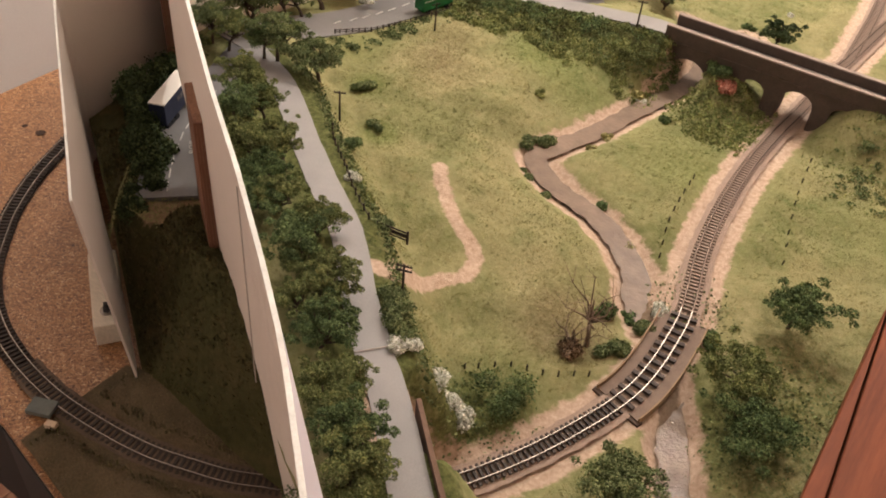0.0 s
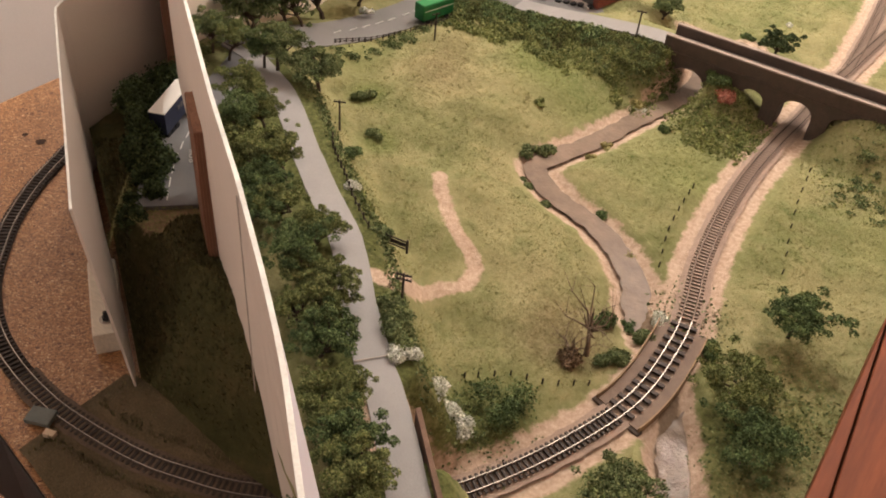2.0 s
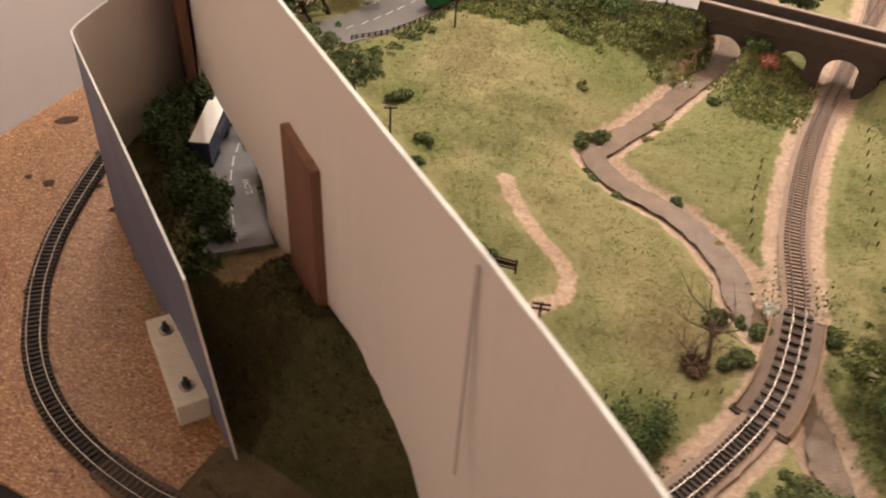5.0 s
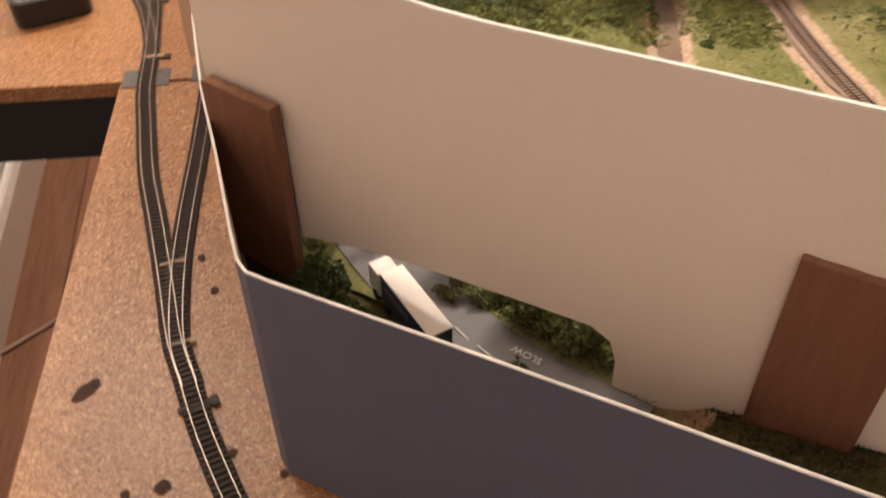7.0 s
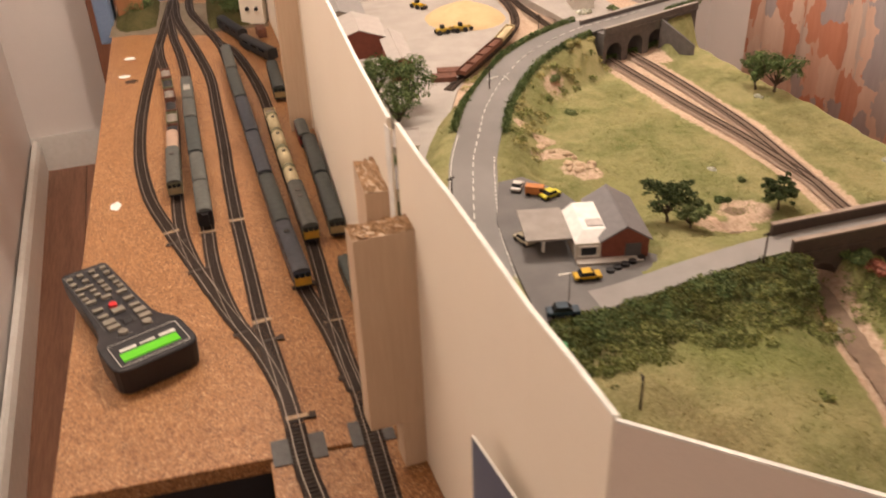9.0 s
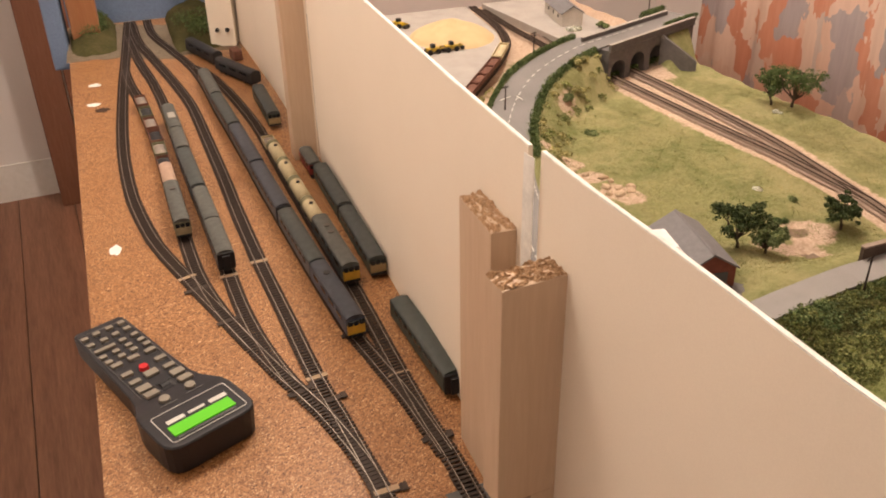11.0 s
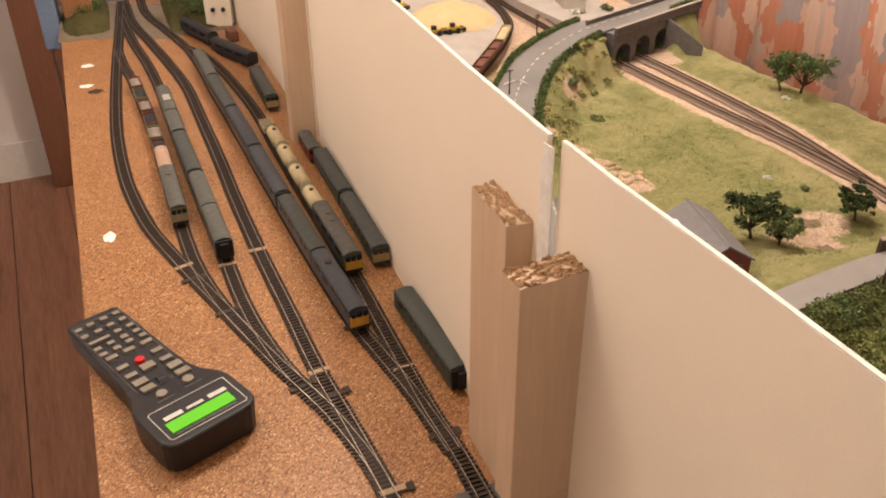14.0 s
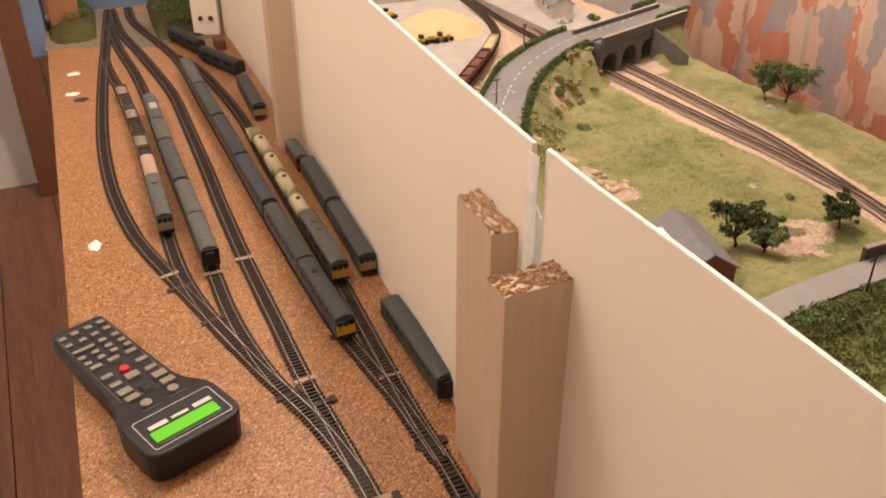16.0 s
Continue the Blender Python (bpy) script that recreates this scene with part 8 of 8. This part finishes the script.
# ---- cottages and warehouse ----


def cottage(at, turn, w, l, e, r, wall, roof, label, name="cottage"):
    t = thing(name, label, "house", at, turn, "houses")
    bm = bmesh.new()
    prism(bm, [(-w / 2, -0.006), (w / 2, -0.006), (w / 2, e), (0, r), (-w / 2, e)], l)
    part("wall", bm, wall, t)
    for s in (-1, 1):
        bm = bmesh.new()
        box(bm, (math.hypot(w / 2, r - e) + 0.005, l + 0.005, 0.0016), (0, 0, 0))
        o = part("roof", bm, roof, t)
        o.matrix_basis = pose(s * w / 4 * 1.07, 0, (e + r) / 2 + 0.0006, 0, s * math.degrees(math.atan2(r - e, w / 2)), 0)
    for s in (-1, 1):
        for y in (-0.28, 0.0, 0.28):
            bm = bmesh.new()
            box(bm, (0.0012, 0.0055, 0.0060), (s * w / 2, y * l, e * 0.62))
            part("window", bm, DARKGLASS, t)
    return t


cottage((-0.586, 1.208, 0.031), 98, 0.046, 0.060, 0.022, 0.036, M["render_white"], M["slate_light"], "whitewashed cottage with grey slate roof")
cottage((-0.563, 1.345, 0.018), 84, 0.038, 0.050, 0.020, 0.033, M["render_white"], M["slate_pale"], "whitewashed cottage with pale roof and dark porch")
for x, y, w, l, e, r, wm, rm in ((-0.545, 1.795, 0.085, 0.110, 0.034, 0.048, "brick", "slate_pale"), (-0.497, 1.690, 0.034, 0.150, 0.030, 0.038, "brick", "slate_pale"), (-0.560, 1.930, 0.090, 0.120, 0.032, 0.046, "render_white", "slate_light")):
    cottage((x, y, 0.0145), -3, w, l, e, r, M[wm], M[rm], "long warehouse with pale grey roof and brick end", "warehouse")

# ---- goods yard ----
o = track("goods_siding", [(-0.445, 1.550), (-0.420, 1.584), (-0.385, 1.626), (-0.316, 1.716), (-0.268, 1.790), (-0.240, 1.850), (-0.222, 1.940), (-0.215, 2.080)], "rusty goods siding beside the concrete yard", 0.0146, group="scenic tracks", mat_rail="rail_rust", parts=False)
track("platform_track", [(-0.178, 1.770), (-0.184, 1.860), (-0.190, 1.960), (-0.192, 2.080)], "dull track beside the station platform", 0.006, group="scenic tracks", mat_rail="rail_rust")
bm = bmesh.new()
bmesh.ops.create_grid(bm, x_segments=36, y_segments=36, size=0.5)
for v in bm.verts:
    rr = math.hypot(v.co.x, v.co.y) * 2
    v.co = Vector((v.co.x * 0.150, v.co.y * 0.160, -0.0006 + 0.034 * max(0.0, 1 - rr) ** 0.7 + 0.0015 * noise.noise(v.co * 7) * max(0.0, 1 - rr)))
o = obj("sand_heap", bm, M["sand_heap"], True)
o.location = (-0.322, 1.905, 0.0147)
tagged(o, "low heap of pale yellow sand in the goods yard", "sand heap")
for i, (x, y, lab, pt) in enumerate(((-0.402, 1.604, "rust-brown open wagon on the goods siding", rust), (-0.376, 1.638, "rust-brown open wagon on the goods siding", rust), (-0.350, 1.672, "rust-brown open wagon on the goods siding", rust), (-0.325, 1.705, "rust-brown open wagon on the goods siding", rust))):
    open_wagon((x, y, 0.0180), -37.5, 0.040, pt, rust, lab, "goods yard wagons")
open_wagon((-0.290, 1.757, 0.0180), -33, 0.074, cream, cream, "long cream wagon on the goods siding", "goods yard wagons")
for x, y in ((-0.440, 1.598), (-0.424, 1.622)):
    o = thing("girder_stack", "stack of rust-red girders in the goods yard", "girder stack", (x, y, 0.0146), -10, "girder stacks")
    for k in range(4):
        bm = bmesh.new()
        box(bm, (0.040, 0.0050, 0.0080), (0, (k - 1.5) * 0.0054, 0.0040), bevel=0.0006)
        part("girder", bm, rust, o)


def loader(at, turn, paint, label):
    t = thing("wheel_loader", label, "loader", at, turn, "yard machines")
    bm = bmesh.new()
    box(bm, (0.011, 0.022, 0.006), (0, 0.002, 0.0072), bevel=0.0010)
    part("body", bm, paint, t)
    bm = bmesh.new()
    box(bm, (0.008, 0.007, 0.0065), (0, 0.002, 0.0134), bevel=0.0006)
    part("cab", bm, DARKGLASS, t)
    bm = bmesh.new()
    box(bm, (0.0145, 0.006, 0.006), (0, -0.018, 0.0045), bevel=0.0010)
    part("bucket", bm, M["iron"], t)
    bm = bmesh.new()
    for x in (-0.004, 0.004):
        box(bm, (0.0015, 0.013, 0.0018), (x, -0.012, 0.0075), tilt=-14)
    part("arm", bm, paint, t)
    for x in (-1, 1):
        for y in (-0.006, 0.010):
            bm = bmesh.new()
            cyl(bm, 0.0044, 0.0044, 0.0038, (x * 0.0066, y, 0.0044), 14, 0, 90)
            part("wheel", bm, M["black"], t)


loader((-0.384, 1.826, 0.0146), 100, livery("digger_yellow", (0.50, 0.33, 0.04)), "yellow wheel loader at the sand heap")
loader((-0.350, 1.828, 0.0150), 95, livery("digger_yellow", (0.50, 0.33, 0.04)), "yellow wheel loader at the sand heap")
loader((-0.392, 2.000, 0.0146), 30, livery("digger_bright", (0.66, 0.42, 0.02)), "bright yellow digger in the goods yard")
slab("station_platform", [(-0.140, 1.765), (-0.020, 1.800), (-0.040, 2.100), (-0.186, 2.100)], -0.004, 0.014, M["concrete"], "long pale concrete station platform", "platform")
cottage((-0.085, 1.935, 0.0142), -8, 0.040, 0.105, 0.024, 0.036, M["render_white"], M["slate"], "white station building with slate roof", "station_building")
bush("small green shrubs beside the station building", (-0.045, 1.850, 0.014), 0.014, "leaf_mid", 811)
bush("white flowering shrub beside the station building", (-0.105, 1.852, 0.014), 0.014, "leaf_white", 812)

# ---- poles, fences, gate ----


def telegraph(x, y, h, label, turn=0.0, arms=1, z=None, lean=0.0):
    t = thing("telegraph_pole", label, "telegraph pole", (x, y, ground(x, y) if z is None else z), turn, "telegraph poles")
    bm = bmesh.new()
    cyl(bm, 0.0011, 0.0008, h + 0.006, (0, 0, h / 2 - 0.003), 8)
    part("pole", bm, M["timber_dark"], t)
    for k in range(arms):
        bm = bmesh.new()
        box(bm, (0.0110, 0.0009, 0.0010), (0, 0.0010, h - 0.0025 - 0.004 * k))
        part("crossarm", bm, M["timber_dark"], t)
        for x_ in (-0.0048, -0.0024, 0.0024, 0.0048):
            bm = bmesh.new()
            cyl(bm, 0.00045, 0.0003, 0.0014, (x_, 0.0010, h - 0.0014 - 0.004 * k), 6)
            part("insulator", bm, M["iron"], t)
    return t


telegraph(-0.215, 0.389, 0.034, "dark wooden telegraph pole at the lane corner", 20, 2)
telegraph(-0.423, 0.561, 0.032, "slim dark telegraph pole in the field", 30)
telegraph(-0.482, 0.790, 0.034, "dark wooden pole beside the main road", 70)
telegraph(-0.298, 0.923, 0.036, "dark wooden pole beside the long bridge", 20, 1, 0.054)
telegraph(-0.540, 1.155, 0.036, "dark wooden pole in front of the cottages", 30)
telegraph(-0.225, 1.765, 0.044, "tall dark telegraph pole beside the goods yard", 10, 2, 0.006)
telegraph(-0.400, 1.480, 0.036, "slim dark pole behind the road hedge", 10)
telegraph(0.010, 1.790, 0.040, "dark pole beyond the far road bridge", 10)
t = thing("street_lamp", "slim grey street lamp on the forecourt", "street lamp", (-0.484, 0.940, FZ), 0)
bm = bmesh.new()
cyl(bm, 0.0006, 0.0005, 0.030, (0, 0, 0.015), 8)
part("column", bm, M["bridge_grey"], t)
bm = bmesh.new()
box(bm, (0.0120, 0.0018, 0.0011), (-0.0055, 0, 0.0302), bevel=0.0003)
part("lamp_head", bm, M["white"], t)


def fence(points, posts, label, h=0.0085, rails=0):
    ln = smooth_line(points, 0.002)
    t = thing("fence", label, "fence", group="field fences")
    idx = np.linspace(0, len(ln) - 1, posts).astype(int)
    me = None
    for i in idx:
        if me is None:
            bm = bmesh.new()
            box(bm, (0.0010, 0.0010, h + 0.003), (0, 0, h / 2 - 0.0015))
            o = part("post", bm, M["timber_dark"], t)
            me = o.data
        else:
            o = new("post", me)
            o.parent = t
        o.location = (ln[i, 0], ln[i, 1], ground(ln[i, 0], ln[i, 1]))
    for a, b in zip(idx[:-1], idx[1:]):
        for k in range(rails):
            p0, p1 = (Vector((ln[j, 0], ln[j, 1], ground(ln[j, 0], ln[j, 1]) + h * (0.45 + 0.4 * k))) for j in (a, b))
            verts, faces = [], []
            tube(verts, faces, [p0, p1], [0.00045, 0.00045], 4)
            raw("fence_rail", verts, faces, M["timber_dark"], t)


fence([(-0.143, 0.760), (-0.138, 0.713), (-0.132, 0.678), (-0.120, 0.640)], 9, "thin dark field fence beside the railway", 0.0055)
fence([(-0.064, 0.880), (-0.054, 0.806), (-0.042, 0.750), (-0.030, 0.701)], 9, "thin dark field fence beyond the railway", 0.0055)
fence([(-0.178, 0.424), (-0.151, 0.446), (-0.128, 0.456), (-0.112, 0.470), (-0.102, 0.480)], 9, "short dark posts across the field corner", 0.006)
fence([(-0.552, 0.700), (-0.532, 0.760), (-0.518, 0.820), (-0.510, 0.862)], 22, "low brown fence beside the main road", 0.006, 2)
fence([(-0.400, 0.526), (-0.383, 0.508), (-0.345, 0.480), (-0.320, 0.460), (-0.285, 0.437)], 14, "old dark fence between lane and field", 0.007, 1)
t = thing("field_gate", "dark five-barred wooden field gate", "gate", (-0.270, 0.442, ground(-0.270, 0.442)), 10)
for s in (-1, 1):
    bm = bmesh.new()
    box(bm, (0.0014, 0.0014, 0.0125), (s * 0.0165, 0, 0.0050))
    part("gate_post", bm, M["timber_dark"], t)
for k in range(4):
    bm = bmesh.new()
    box(bm, (0.0330, 0.0007, 0.0010), (0, 0, 0.0025 + 0.0023 * k))
    part("bar", bm, M["timber_dark"], t)
bm = bmesh.new()
box(bm, (0.0330, 0.0006, 0.0009), (0, 0.0004, 0.006), tilt=0)
part("brace", bm, M["timber_dark"], t)

# ---- edge of the layout and the room beyond ----
o = thing("timber_sill", "red-brown stained timber ledge along the layout edge", "timber ledge", (0.0, 0.0, 0.0))
for outline in (((0.059, 0.700), (0.0590, 0.690), (0.0660, 0.300), (0.0890, 0.300)), ((0.060, 0.705), (0.0910, 0.300), (0.300, 0.300), (0.300, 0.850), (0.055, 0.850))):
    pl = slab("plank", outline, -0.004, 0.027, M["wood_red"], "", "")
    pl.parent = o
n_fold = 240
verts, faces = [], []
for i in range(n_fold + 1):
    y = 0.35 + 2.62 * i / n_fold
    x = 0.96 + 0.010 * math.sin(i * 0.30) + 0.004 * math.sin(i * 0.71 + 1)
    for z in (-0.70, -0.2, 0.4, 1.0, 1.55):
        verts.append((x + 0.008 * math.sin(z * 3 + i * 0.3), y, z))
for i in range(n_fold):
    for k in range(4):
        a = i * 5 + k
        faces.append((a, a + 5, a + 6, a + 1))
c = raw("curtain", verts, faces, M["curtain"], smooth=True)
so = c.modifiers.new("thickness", "SOLIDIFY")
so.thickness = 0.003
tagged(c, "full-length curtain with rust, beige and grey blotches", "curtain")
rod = bmesh.new()
cyl(rod, 0.012, 0.012, 2.75, (0.96, 1.66, 1.56), 14, 90)
tagged(obj("curtain_rail", rod, M["timber_dark"]), "dark round curtain rail near the ceiling", "curtain rail")

bm = bmesh.new()
box(bm, (0.085, 0.06, 2.30), (-1.128, 3.140, FLOOR_Z + 1.15), 4, bevel=0.004)
tagged(obj("timber_post", bm, M["wood_brown"]), "dark brown timber door post standing on the floor", "timber post")
bm = bmesh.new()
box(bm, (0.11, 0.05, 2.30), (-1.025, 3.135, FLOOR_Z + 1.15), 4, bevel=0.004)
tagged(obj("timber_post", bm, M["wood_brown"]), "wide dark brown timber board beside the door post", "timber post")
bm = bmesh.new()
box(bm, (0.40, 0.008, 0.50), (-0.78, 2.302, 0.2505), 0, bevel=0.001)
tagged(obj("blue_backdrop", bm, M["blue_panel"]), "blue painted backdrop panel closing the yard's far end", "backdrop panel")
bm = bmesh.new()
box(bm, (0.030, 0.09, 0.50), (-0.995, 2.185, 0.215), 0, bevel=0.004)
tagged(obj("blue_box", bm, M["blue_panel"]), "tall pale blue box standing at the board's end", "box")
bm = bmesh.new()
box(bm, (0.050, 0.05, 0.45), (-0.945, 2.200, 0.225), 0, bevel=0.003)
tagged(obj("timber_block", bm, wood("orange_pine", (0.30, 0.12, 0.05), (0.42, 0.19, 0.09), 2, 8)), "orange-brown timber upright at the board's far end", "timber block")
for cx, cy, sx, sy, hh, lab in ((-0.935, 2.185, 0.085, 0.200, 0.026, "small green scenic bank at the yard's far end"), (-0.745, 2.165, 0.110, 0.240, 0.034, "small green scenic bank beside the far tracks")):
    bm = bmesh.new()
    bmesh.ops.create_grid(bm, x_segments=20, y_segments=20, size=0.5)
    for v in bm.verts:
        f = max(0.0, 1 - (2 * v.co.x) ** 2) * max(0.0, min(1.0, (v.co.y + 0.5) * 1.6))
        v.co = Vector((v.co.x * sx, v.co.y * sy, -0.0035 + (hh + 0.0035) * f ** 0.7 + 0.0045 * noise.noise(v.co * 7 + Vector((cx * 9, 0, 0)))))
    o = obj("scenic_bank", bm, M["corner_grass"], True)
    o.location = (cx, cy, 0)
    tagged(o, lab, "terrain")
fv, ff = [], []
for i in range(41):
    for k in range(31):
        x = -0.982 + 0.300 * i / 40
        y = 2.062 - 0.05 * max(0.0, min(1.0, (x + 0.905) / 0.1)) * (1 if x < -0.8 else 0.6) + 0.010 * noise.noise((x * 40, 3, 1)) + 0.232 * k / 30
        fv.append((x, y, 0.0002))
for i in range(40):
    for k in range(30):
        a = i * 31 + k
        ff.append((a, a + 31, a + 32, a + 1))
tagged(raw("yard_end_grass", fv, ff, M["verge_end"]), "dark green scenic scatter at the yard's far end", "terrain", kind="structure")
stuff_v, stuff_f = [], []
rng = np.random.RandomState(5)
for cx, cy, r in ((-0.935, 2.20, 0.032), (-0.745, 2.19, 0.045), (-0.735, 2.12, 0.035), (-0.935, 2.26, 0.03)):
    leaves([((cx, cy, 0.024), (r, r * 1.2, 0.014))], 1800, 0.0014, rng, stuff_v, stuff_f)
tagged(raw("bank_growth", stuff_v, stuff_f, M["leaf_dark"]), "dark green growth on the far banks", "undergrowth", kind="stuff")
t = thing("mounting_block", "cream painted mounting block with two bolts at the panel's end", "block", (-0.706, 2.072, 0.0), -18)
bm = bmesh.new()
box(bm, (0.046, 0.030, 0.240), (0, 0, 0.120), bevel=0.0015)
part("block", bm, M["card_white"], t)
for sx in (-0.008, 0.010):
    bm = bmesh.new()
    cyl(bm, 0.0042, 0.0030, 0.006, (sx, -0.018, 0.030), 10, 90, 0)
    part("bolt", bm, M["iron"], t, "dark bolt head")
